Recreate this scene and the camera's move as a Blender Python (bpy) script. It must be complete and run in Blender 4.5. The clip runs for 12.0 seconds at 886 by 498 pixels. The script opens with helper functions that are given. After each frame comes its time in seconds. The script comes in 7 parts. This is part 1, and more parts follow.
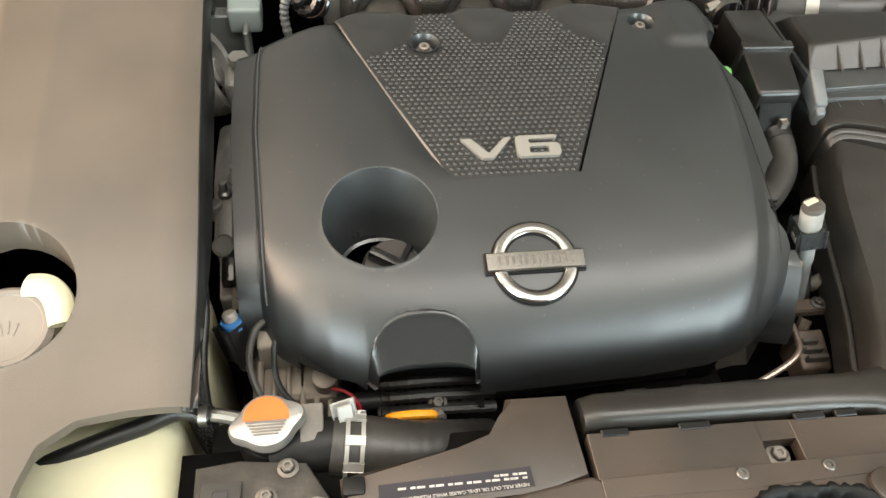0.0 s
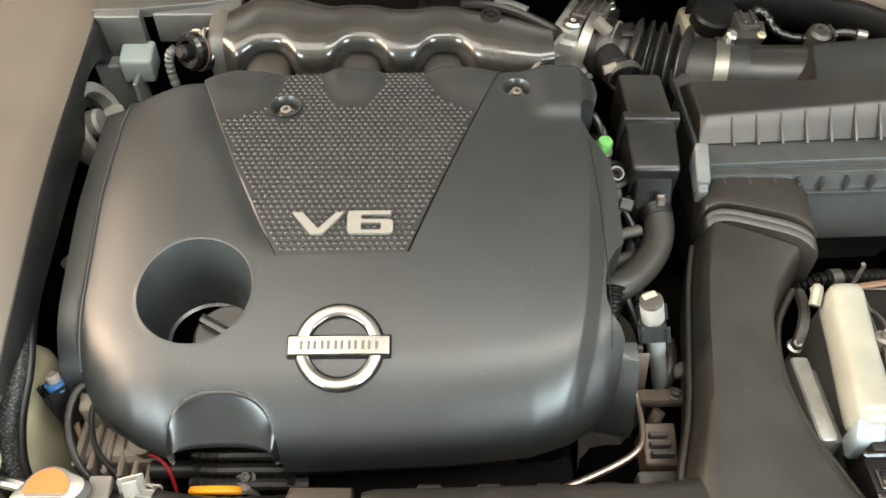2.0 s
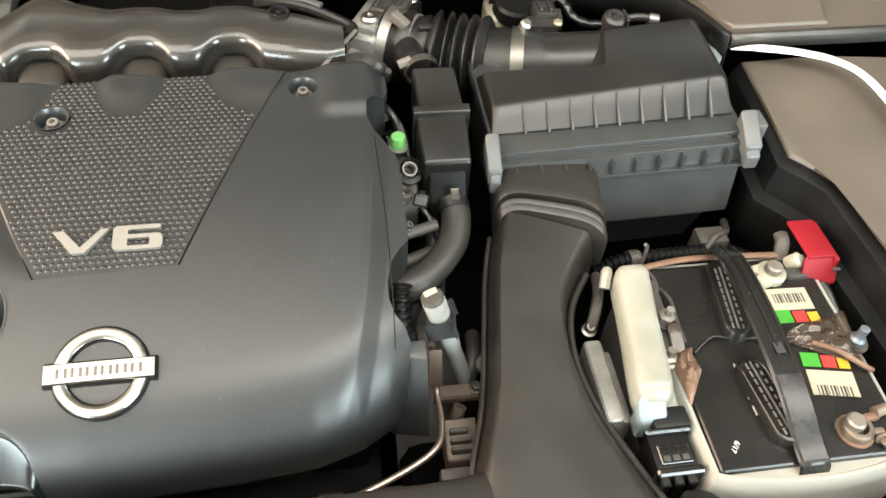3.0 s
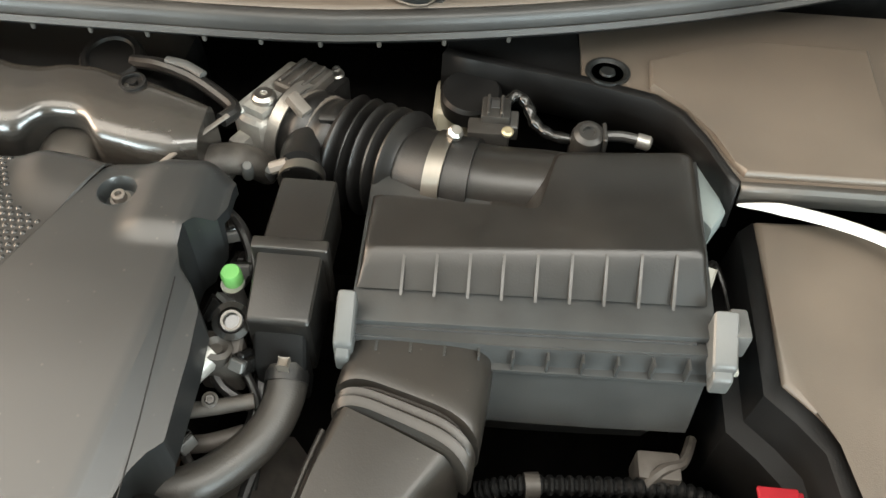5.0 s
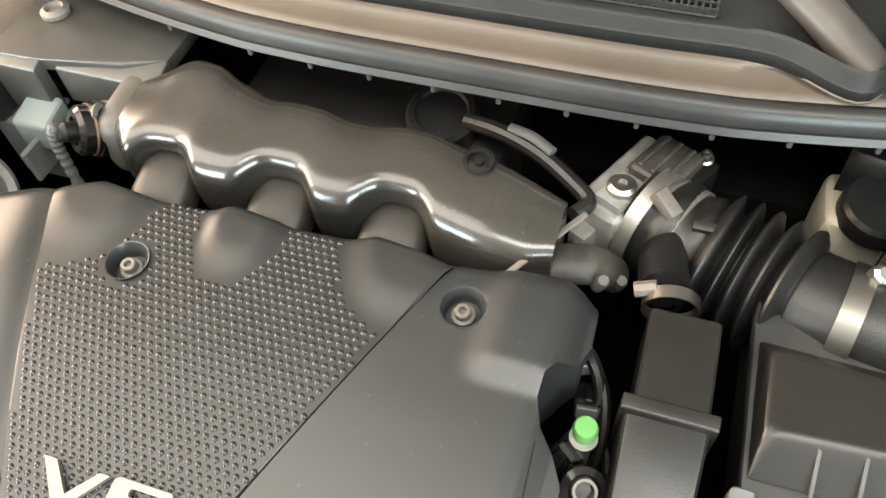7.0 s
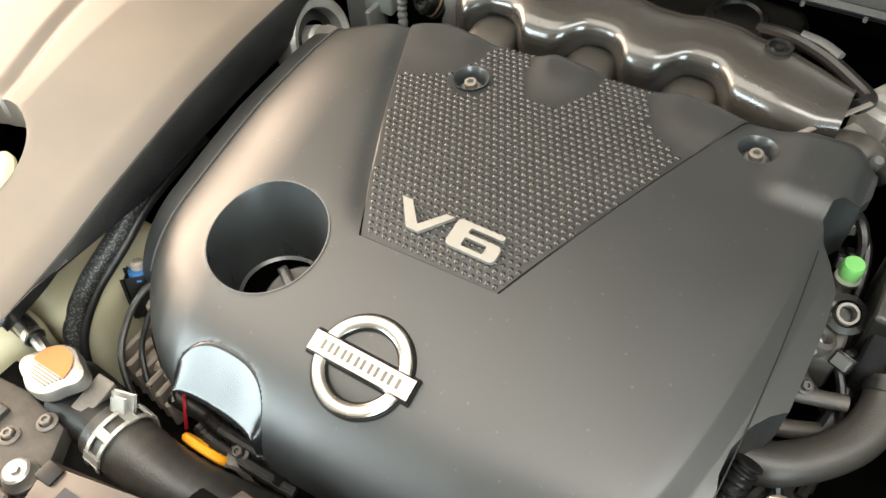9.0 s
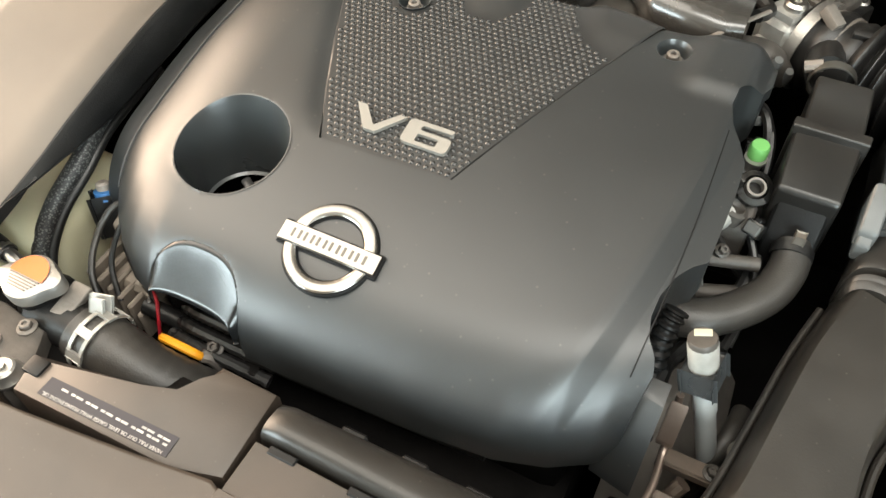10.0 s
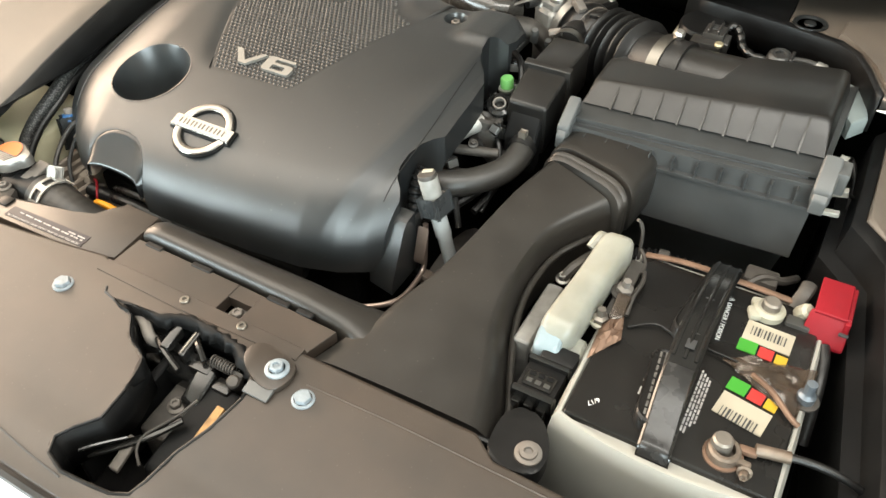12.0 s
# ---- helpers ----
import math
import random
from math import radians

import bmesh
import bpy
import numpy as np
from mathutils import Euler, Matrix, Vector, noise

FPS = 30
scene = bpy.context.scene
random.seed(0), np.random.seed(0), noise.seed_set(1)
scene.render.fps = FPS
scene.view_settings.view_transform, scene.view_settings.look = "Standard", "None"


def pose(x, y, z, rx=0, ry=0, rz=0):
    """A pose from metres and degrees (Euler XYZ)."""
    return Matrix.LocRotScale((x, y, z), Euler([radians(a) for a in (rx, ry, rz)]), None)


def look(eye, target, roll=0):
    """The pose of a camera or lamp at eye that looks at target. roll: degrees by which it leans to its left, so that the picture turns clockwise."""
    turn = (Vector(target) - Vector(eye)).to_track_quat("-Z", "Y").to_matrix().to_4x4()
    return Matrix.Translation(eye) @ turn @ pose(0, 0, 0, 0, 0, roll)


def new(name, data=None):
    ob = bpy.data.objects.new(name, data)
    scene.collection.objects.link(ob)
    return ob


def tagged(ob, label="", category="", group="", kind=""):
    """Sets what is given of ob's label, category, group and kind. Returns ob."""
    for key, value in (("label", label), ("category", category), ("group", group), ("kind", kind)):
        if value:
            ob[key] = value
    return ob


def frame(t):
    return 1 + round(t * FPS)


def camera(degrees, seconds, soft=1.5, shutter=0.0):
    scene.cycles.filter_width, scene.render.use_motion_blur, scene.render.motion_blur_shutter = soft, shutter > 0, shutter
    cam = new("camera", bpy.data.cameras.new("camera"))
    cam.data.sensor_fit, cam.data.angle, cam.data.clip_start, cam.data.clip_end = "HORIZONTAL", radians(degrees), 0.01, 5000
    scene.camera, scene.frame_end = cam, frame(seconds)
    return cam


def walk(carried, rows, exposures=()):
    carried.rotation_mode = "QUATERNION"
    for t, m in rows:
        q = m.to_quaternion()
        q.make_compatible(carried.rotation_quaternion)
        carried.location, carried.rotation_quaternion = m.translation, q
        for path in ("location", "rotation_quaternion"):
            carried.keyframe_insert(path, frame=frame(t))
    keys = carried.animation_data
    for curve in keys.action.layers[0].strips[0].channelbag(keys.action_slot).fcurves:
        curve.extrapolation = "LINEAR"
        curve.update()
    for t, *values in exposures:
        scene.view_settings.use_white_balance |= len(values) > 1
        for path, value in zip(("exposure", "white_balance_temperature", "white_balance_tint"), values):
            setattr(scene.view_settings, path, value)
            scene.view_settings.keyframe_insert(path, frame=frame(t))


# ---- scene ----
cam = camera(59.7, 12.0)
PATH = [
    (0, (0.0000, 0.0000, 1.3900), (0.2402, 1.3189, -0.0942), 4.47),
    (0.5, (0.0281, 0.0429, 1.4454), (0.1121, 1.4076, -0.0142), 0.27),
    (1, (0.0799, 0.0551, 1.4561), (0.0923, 1.4101, -0.0149), -0.61),
    (1.5, (0.1619, 0.0508, 1.4469), (0.1441, 1.3720, -0.0545), -0.84),
    (2, (0.2433, 0.0527, 1.4460), (0.2889, 1.3677, -0.0602), 1.21),
    (2.5, (0.3147, 0.0571, 1.4460), (0.4617, 1.3693, -0.0562), 3.12),
    (3, (0.3752, 0.0610, 1.4409), (0.6330, 1.3478, -0.0683), 4.26),
    (3.2, (0.3975, 0.0756, 1.4407), (0.6822, 1.3378, -0.0843), 3.94),
    (4.8, (0.6319, 0.2905, 1.3921), (0.6393, 1.5677, -0.1469), 3.43),
    (5, (0.6408, 0.3258, 1.3798), (0.5682, 1.6175, -0.1454), 2.23),
    (5.5, (0.6262, 0.4290, 1.3767), (0.4246, 1.6908, -0.1619), -0.80),
    (6, (0.5831, 0.4893, 1.3620), (0.3069, 1.6585, -0.2370), -3.42),
    (6.5, (0.5034, 0.4991, 1.3642), (0.1540, 1.6140, -0.2590), -4.12),
    (7, (0.4442, 0.4825, 1.3709), (-0.0061, 1.5887, -0.2333), -5.00),
    (7.5, (0.4099, 0.4528, 1.3769), (-0.1783, 1.5525, -0.1867), -6.68),
    (7.7, (0.3962, 0.4362, 1.3896), (-0.2255, 1.5213, -0.1712), -6.59),
    (9.3, (0.3964, 0.2027, 1.3370), (-0.3625, 1.2816, -0.1663), -3.34),
    (9.5, (0.4042, 0.1983, 1.3335), (-0.3146, 1.2663, -0.1971), -2.98),
    (10, (0.4321, 0.1296, 1.3375), (-0.1694, 1.2761, -0.1869), -0.57),
    (10.5, (0.4519, 0.0223, 1.3690), (-0.0581, 1.2500, -0.1252), 0.87),
    (11, (0.5255, -0.0687, 1.3962), (-0.0133, 1.1896, -0.0620), 0.54),
    (11.2, (0.5959, -0.1004, 1.3926), (0.0177, 1.1602, -0.0484), 0.78),
    (11.5, (0.7225, -0.0970, 1.3903), (0.0731, 1.1747, -0.0101), 0.05),
    (12, (0.8072, -0.0954, 1.3965), (0.0781, 1.1731, 0.0329), -0.81),
]
walk(cam, [(t, look(eye, target, roll)) for t, eye, target, roll in PATH],
     [(0.0, -0.12), (1.2, -0.10), (2.5, 0.14), (3.2, 0.12), (4.8, 0.0), (6.0, 0.03), (7.0, 0.16), (7.6, 0.22), (9.3, 0.05), (10.5, 0.0), (12.0, -0.10)])

# ---- light ----
world = bpy.data.worlds.new("garage_air")
scene.world = world
world.use_nodes = True
world.node_tree.nodes["Background"].inputs[0].default_value = (0.9, 0.95, 1.0, 1)
world.node_tree.nodes["Background"].inputs[1].default_value = 0.005


def area_lamp(name, eye, target, sx, sy, watts, colour):
    data = bpy.data.lights.new(name, "AREA")
    data.shape, data.size, data.size_y, data.energy, data.color = "RECTANGLE", sx, sy, watts, colour
    ob = new(name, data)
    ob.matrix_world = look(eye, target)
    return ob


area_lamp("ceiling_panel_left", (-1.15, 0.15, 2.74), (-1.10, 0.15, 0.8), 1.5, 2.4, 56, (1.0, 0.93, 0.82))
# added front daylight: two unseen areas whose gap keeps the middle dark
area_lamp("front_daylight", (-1.95, -3.12, 1.45), (-1.00, 0.0, 1.20), 3.7, 2.0, 490, (0.82, 0.97, 1.0))
area_lamp("front_daylight", (2.25, -3.12, 1.45), (1.30, 0.0, 1.20), 3.7, 2.0, 490, (0.82, 0.97, 1.0))
# added warm fill from the left, not a known lamp
area_lamp("warm_fill_left", (-3.20, 0.60, 2.10), (-0.30, 0.60, 0.85), 3.0, 1.4, 275, (1.0, 0.76, 0.56))
area_lamp("ceiling_lamp_right", (1.68, -0.10, 2.72), (1.66, -0.10, 0.8), 0.7, 3.0, 78, (1.0, 0.97, 0.90))


# ---- materials ----
def material(name, colour, rough=0.5, metal=0.0, var=0.18, scale=25.0, bump=0.15, fine=600.0, dust=0.0, coat=0.0,
             spec=0.5, dusty=(0.27, 0.23, 0.19), sss=0.0, alpha=1.0, transmission=0.0, specks=0.0):
    m = bpy.data.materials.new(name)
    m.use_nodes = True
    t = m.node_tree
    n, k = t.nodes, t.links
    b = n["Principled BSDF"]
    co = n.new("ShaderNodeTexCoord")
    big = n.new("ShaderNodeTexNoise")
    big.inputs["Scale"].default_value, big.inputs["Detail"].default_value = scale, 6
    small = n.new("ShaderNodeTexNoise")
    small.inputs["Scale"].default_value, small.inputs["Detail"].default_value = fine, 3
    k.new(co.outputs["Object"], big.inputs["Vector"])
    k.new(co.outputs["Object"], small.inputs["Vector"])
    ramp = n.new("ShaderNodeValToRGB")
    ramp.color_ramp.elements[0].position, ramp.color_ramp.elements[1].position = 0.3, 0.72
    ramp.color_ramp.elements[0].color = (*[c * (1 - var) for c in colour], 1)
    ramp.color_ramp.elements[1].color = (*[min(1, c * (1 + var)) for c in colour], 1)
    k.new(big.outputs["Fac"], ramp.inputs["Fac"])
    out = ramp.outputs["Color"]
    if dust:
        dn = n.new("ShaderNodeTexNoise")
        dn.inputs["Scale"].default_value, dn.inputs["Detail"].default_value = 7.0, 8
        k.new(co.outputs["Object"], dn.inputs["Vector"])
        r2 = n.new("ShaderNodeMapRange")
        r2.inputs["From Min"].default_value, r2.inputs["From Max"].default_value = 0.35, 0.75
        r2.inputs["To Max"].default_value = dust
        k.new(dn.outputs["Fac"], r2.inputs["Value"])
        mx = n.new("ShaderNodeMix")
        mx.data_type = "RGBA"
        k.new(r2.outputs["Result"], mx.inputs["Factor"])
        k.new(out, mx.inputs["A"])
        mx.inputs["B"].default_value = (*dusty, 1)
        out = mx.outputs["Result"]
    if specks:
        vo = n.new("ShaderNodeTexVoronoi")
        vo.inputs["Scale"].default_value = specks
        k.new(co.outputs["Object"], vo.inputs["Vector"])
        r3 = n.new("ShaderNodeMapRange")
        r3.inputs["From Min"].default_value, r3.inputs["From Max"].default_value = 0.03, 0.10
        r3.inputs["To Min"].default_value, r3.inputs["To Max"].default_value = 0.22, 0.0
        k.new(vo.outputs["Distance"], r3.inputs["Value"])
        m3 = n.new("ShaderNodeMix")
        m3.data_type = "RGBA"
        k.new(r3.outputs["Result"], m3.inputs["Factor"])
        k.new(out, m3.inputs["A"])
        m3.inputs["B"].default_value = (0.16, 0.14, 0.12, 1)
        out = m3.outputs["Result"]
    k.new(out, b.inputs["Base Color"])
    rr = n.new("ShaderNodeMapRange")
    rr.inputs["To Min"].default_value, rr.inputs["To Max"].default_value = max(0.03, rough - 0.09), min(1, rough + 0.09)
    k.new(big.outputs["Fac"], rr.inputs["Value"])
    k.new(rr.outputs["Result"], b.inputs["Roughness"])
    if bump:
        bp = n.new("ShaderNodeBump")
        bp.inputs["Strength"].default_value, bp.inputs["Distance"].default_value = bump, 0.0008
        k.new(small.outputs["Fac"], bp.inputs["Height"])
        k.new(bp.outputs["Normal"], b.inputs["Normal"])
    b.inputs["Metallic"].default_value = metal
    b.inputs["Specular IOR Level"].default_value = spec
    b.inputs["Coat Weight"].default_value = coat
    b.inputs["Subsurface Weight"].default_value = sss
    if sss:
        b.inputs["Subsurface Radius"].default_value = (0.01, 0.01, 0.007)
    b.inputs["Transmission Weight"].default_value = transmission
    b.inputs["Alpha"].default_value = alpha
    return m


COVER = material("satin_grey_plastic", (0.0122, 0.0134, 0.0138), 0.41, spec=0.72, var=0.10, scale=9, specks=70, bump=0.10, fine=1500)
COVER_DARK = material("recess_plastic", (0.026, 0.029, 0.030), 0.30, spec=0.7, var=0.08, bump=0.05, fine=1500)
PANEL = material("textured_plastic", (0.019, 0.0192, 0.019), 0.35, spec=0.55, var=0.06, bump=0.05, fine=1500)
BLACK = material("black_plastic", (0.007, 0.007, 0.007), 0.40, var=0.25, bump=0.12, dust=0.012, spec=0.26)
BLACK_GLOSS = material("glossy_black_plastic", (0.006, 0.006, 0.0058), 0.15, var=0.25, scale=14, bump=0.08, fine=300, dust=0.02, spec=0.6)
DUCT = material("duct_plastic", (0.0115, 0.0104, 0.0090), 0.36, var=0.2, bump=0.10, dust=0.05, spec=0.50, specks=90)
AIRBOX = material("airbox_plastic", (0.0062, 0.0058, 0.0052), 0.34, var=0.2, bump=0.12, dust=0.05, spec=0.52)
LINER = material("dusty_liner_plastic", (0.080, 0.066, 0.053), 0.46, var=0.14, scale=5, bump=0.2, fine=900, dust=0.4, dusty=(0.142, 0.112, 0.086))
FRONT = material("dusty_support_plastic", (0.030, 0.0240, 0.0190), 0.40, var=0.42, scale=4, bump=0.07, fine=700, specks=110, dust=0.55, dusty=(0.080, 0.055, 0.040))
RUBBER = material("black_rubber", (0.007, 0.007, 0.007), 0.38, var=0.3, bump=0.3, dust=0.02, spec=0.5)
HOSE = material("grey_rubber_hose", (0.019, 0.018, 0.0165), 0.42, var=0.2, bump=0.3, dust=0.1)
# near-black, hardly any gloss: grease and the bay's deep shade in one colour
DEEP = material("greasy_shaded_metal", (0.0035, 0.0032, 0.003), 0.8, var=0.5, scale=40, bump=0.5, fine=150, spec=0.05)
CAST = material("cast_aluminium", (0.36, 0.35, 0.33), 0.42, 0.85, var=0.25, bump=0.5, fine=250, dust=0.2)
DULL = material("dull_cast_metal", (0.16, 0.145, 0.13), 0.6, 0.4, var=0.35, bump=0.5, fine=250, dust=0.3)
STEEL = material("zinc_steel", (0.42, 0.405, 0.38), 0.36, 1.0, var=0.2, bump=0.15, fine=400)
GOLD = material("yellow_zinc", (0.20, 0.19, 0.17), 0.38, 1.0, var=0.2, bump=0.1)
CHROME = material("chrome", (0.27, 0.255, 0.235), 0.24, 1.0, var=0.05, bump=0.02)
LETTER = material("satin_silver", (0.235, 0.222, 0.200), 0.48, 0.45, var=0.04, bump=0.03)
WHITE_PLASTIC = material("aged_white_plastic", (0.36, 0.345, 0.28), 0.45, var=0.1, bump=0.1, dust=0.2, dusty=(0.45, 0.36, 0.2), sss=0.15)
PALE = material("pale_primer", (0.20, 0.23, 0.225), 0.4, var=0.1, bump=0.05)
ALT = material("brown_cast_housing", (0.19, 0.16, 0.13), 0.6, 0.3, var=0.35, bump=0.5, fine=200, dust=0.3)
CAPGREY = material("faded_cap_plastic", (0.17, 0.15, 0.13), 0.5, var=0.1, bump=0.1, dust=0.2)
CREAM = material("cream_reservoir_plastic", (0.50, 0.475, 0.335), 0.4, var=0.12, scale=12, bump=0.08, dust=0.2, dusty=(0.5, 0.42, 0.22), sss=0.2)
GREEN = material("green_cap", (0.13, 0.36, 0.10), 0.42, var=0.08, bump=0.05)
ORANGE = material("orange_label", (0.55, 0.115, 0.014), 0.5, var=0.08, bump=0.03)
YELLOW = material("yellow_handle", (0.62, 0.26, 0.010), 0.4, var=0.06, bump=0.03)
RED = material("red_plastic", (0.22, 0.007, 0.013), 0.5, var=0.12, bump=0.08, spec=0.3)
BLUE = material("blue_connector", (0.03, 0.12, 0.30), 0.45, var=0.1, bump=0.05)
PAPER = material("label_paper", (0.38, 0.34, 0.26), 0.6, var=0.08, bump=0.05, dust=0.15)
INK = material("label_ink", (0.03, 0.03, 0.03), 0.6, var=0.05, bump=0)
PRINT = material("white_print", (0.70, 0.70, 0.68), 0.6, var=0.05, bump=0)
LABEL_GREEN = material("label_green", (0.04, 0.26, 0.022), 0.5, var=0.05, bump=0)
LABEL_RED = material("label_red", (0.42, 0.03, 0.025), 0.5, var=0.05, bump=0)
LABEL_YELLOW = material("label_yellow", (0.48, 0.30, 0.02), 0.5, var=0.05, bump=0)
BATTERY = material("battery_lid_plastic", (0.009, 0.0085, 0.008), 0.27, var=0.35, scale=18, bump=0.10, fine=60, dust=0.03, spec=0.36)
FILM = material("torn_clear_film", (0.055, 0.038, 0.026), 0.12, var=0.6, scale=45, bump=0.6, fine=120, alpha=0.72)
COPPER = material("corroded_copper", (0.20, 0.122, 0.082), 0.6, 0.5, var=0.4, bump=0.5, fine=200)
LEAD = material("lead_terminal", (0.28, 0.25, 0.215), 0.5, 0.8, var=0.3, bump=0.4, fine=300)
WHITE_PAINT = material("white_car_paint", (0.78, 0.78, 0.76), 0.25, var=0.03, bump=0.0, coat=0.6)
GLASS = material("tinted_windshield_glass", (0.55, 0.60, 0.58), 0.03, var=0.02, bump=0.0, transmission=1.0)
FELT = material("black_felt_pad", (0.014, 0.0135, 0.013), 0.9, var=0.3, scale=12, bump=0.6, fine=300)
WALL = material("painted_garage_wall", (0.34, 0.31, 0.27), 0.8, var=0.06, scale=2, bump=0.2, fine=200)
CEIL = material("painted_ceiling", (0.55, 0.53, 0.49), 0.85, var=0.05, scale=2, bump=0.2, fine=200)
FLOOR = material("garage_concrete", (0.42, 0.41, 0.39), 0.6, var=0.15, scale=3, bump=0.3, fine=90, dust=0.2)
BLUE_ZINC = material("blue_zinc_bolt", (0.20, 0.23, 0.26), 0.42, 0.7, var=0.15, bump=0.1)
CLIPGREY = material("grey_clip_plastic", (0.066, 0.070, 0.070), 0.42, var=0.12, bump=0.1, dust=0.15)
GREYWALL = material("grey_painted_sheet", (0.032, 0.032, 0.030), 0.34, spec=0.7, var=0.12, scale=10, bump=0.1, dust=0.1)
GRIME = material("greasy_brown_steel", (0.050, 0.045, 0.040), 0.55, 0.2, var=0.4, scale=60, bump=0.4, fine=200, dust=0.1)
TOWER = material("silver_painted_sheet", (0.068, 0.069, 0.066), 0.32, 0.3, spec=0.8, var=0.15, scale=14, bump=0.08, dust=0.15)
FAINT = material("faded_print", (0.12, 0.115, 0.105), 0.6, var=0.3, scale=90, bump=0)
CASE = material("white_battery_case", (0.31, 0.305, 0.275), 0.35, var=0.07, scale=14, bump=0.06, dust=0.12, dusty=(0.5, 0.42, 0.3), sss=0.1)
GUARD = material("yellowed_clear_plastic", (0.27, 0.275, 0.245), 0.34, var=0.2, scale=22, bump=0.15, fine=150, dust=0.35, dusty=(0.25, 0.19, 0.09), sss=0.25)
# one colour for matt black parts and for parts blackened as shade
MATT_BLACK = material("matt_black_plastic", (0.006, 0.006, 0.006), 0.5, var=0.3, bump=0.2, spec=0.14)
ALU = material("pale_cast_aluminium", (0.36, 0.355, 0.335), 0.42, 0.45, var=0.35, scale=40, bump=0.5, fine=250, dust=0.2, dusty=(0.22, 0.17, 0.12))
UPPER = material("black_cowl_plastic", (0.010, 0.011, 0.011), 0.42, var=0.2, bump=0.2, fine=900, dust=0.02, spec=0.3)
PLENUM = material("satin_black_plastic", (0.017, 0.0162, 0.0148), 0.21, var=0.35, scale=10, bump=0.10, fine=300, dust=0.08, spec=0.85, specks=80)
TAN = material("dark_printed_label", (0.030, 0.028, 0.034), 0.36, spec=0.3, var=0.1, bump=0.02)


# ---- building tools ----
def thing(name, label, category, at, group=""):
    ob = new(name)
    ob.empty_display_size = 0.02
    ob.location = at
    return tagged(ob, label, category, group)


def part(name, bm, mat, parent=None, label="", smooth=32.0):
    """One mesh object from a bmesh in world metres, under a thing or a part."""
    bmesh.ops.recalc_face_normals(bm, faces=bm.faces)
    me = bpy.data.meshes.new(name)
    bm.to_mesh(me)
    bm.free()
    me.materials.append(mat)
    me.polygons.foreach_set("use_smooth", [True] * len(me.polygons))
    me.set_sharp_from_angle(angle=radians(smooth))
    ob = new(name, me)
    if parent is not None:
        ob.parent = parent
        if parent.type == "EMPTY":
            ob.matrix_parent_inverse = Matrix.Translation(-parent.location)
    if label:
        ob["label"] = label
    return ob


def solo(name, bm, mat, label, category, group="", kind="", smooth=32.0):
    """A thing of one mesh."""
    return tagged(part(name, bm, mat, None, "", smooth), label, category, group, kind)


def interp(x, table):
    """Smooth reading of a table of (x, value) pairs."""
    if x <= table[0][0]:
        return table[0][1]
    for (a, p), (b, q) in zip(table, table[1:]):
        if x <= b:
            s = (x - a) / (b - a)
            return p + (q - p) * s
    return table[-1][1]


def soft_read(x, table):
    """Rounded reading of a table of (x, value) pairs, with no overshoot."""
    if x <= table[0][0]:
        return table[0][1]
    if x >= table[-1][0]:
        return table[-1][1]
    n = len(table)
    d = [(table[i + 1][1] - table[i][1]) / (table[i + 1][0] - table[i][0]) for i in range(n - 1)]
    i = max(j for j in range(n - 1) if table[j][0] <= x)

    def slope(j):
        if j == 0 or j == n - 1:
            return d[0] if j == 0 else d[-1]
        return 0.0 if d[j - 1] * d[j] <= 0 else 2 * d[j - 1] * d[j] / (d[j - 1] + d[j])
    h = table[i + 1][0] - table[i][0]
    t = (x - table[i][0]) / h
    return ((2 * t ** 3 - 3 * t * t + 1) * table[i][1] + (t ** 3 - 2 * t * t + t) * h * slope(i)
            + (3 * t * t - 2 * t ** 3) * table[i + 1][1] + (t ** 3 - t * t) * h * slope(i + 1))


def catmull(pts, n=6, closed=False):
    pts = [Vector(p) for p in pts]
    out = []
    m = len(pts)
    for i in range(m if closed else m - 1):
        if closed:
            a, b, c, d = pts[i - 1], pts[i], pts[(i + 1) % m], pts[(i + 2) % m]
        else:
            a, b, c, d = pts[max(0, i - 1)], pts[i], pts[i + 1], pts[min(m - 1, i + 2)]
        for j in range(n):
            t = j / n
            out.append(0.5 * ((2 * b) + (c - a) * t + (2 * a - 5 * b + 4 * c - d) * t * t + (3 * b - a - 3 * c + d) * t ** 3))
    if not closed:
        out.append(pts[-1])
    return out


def box(bm, x0, x1, y0, y1, z0, z1, bevel=0.003, seg=2, m=None):
    made = bmesh.ops.create_cube(bm, size=1)["verts"]
    for v in made:
        v.co = Vector((x0 + (v.co.x + 0.5) * (x1 - x0), y0 + (v.co.y + 0.5) * (y1 - y0), z0 + (v.co.z + 0.5) * (z1 - z0)))
    if m is not None:
        for v in made:
            v.co = m @ v.co
    if bevel:
        edges = list({e for v in made for e in v.link_edges})
        bmesh.ops.bevel(bm, geom=edges, offset=bevel, segments=seg, profile=0.6, affect="EDGES")
    return bm


def new_box(*a, **k):
    return box(bmesh.new(), *a, **k)


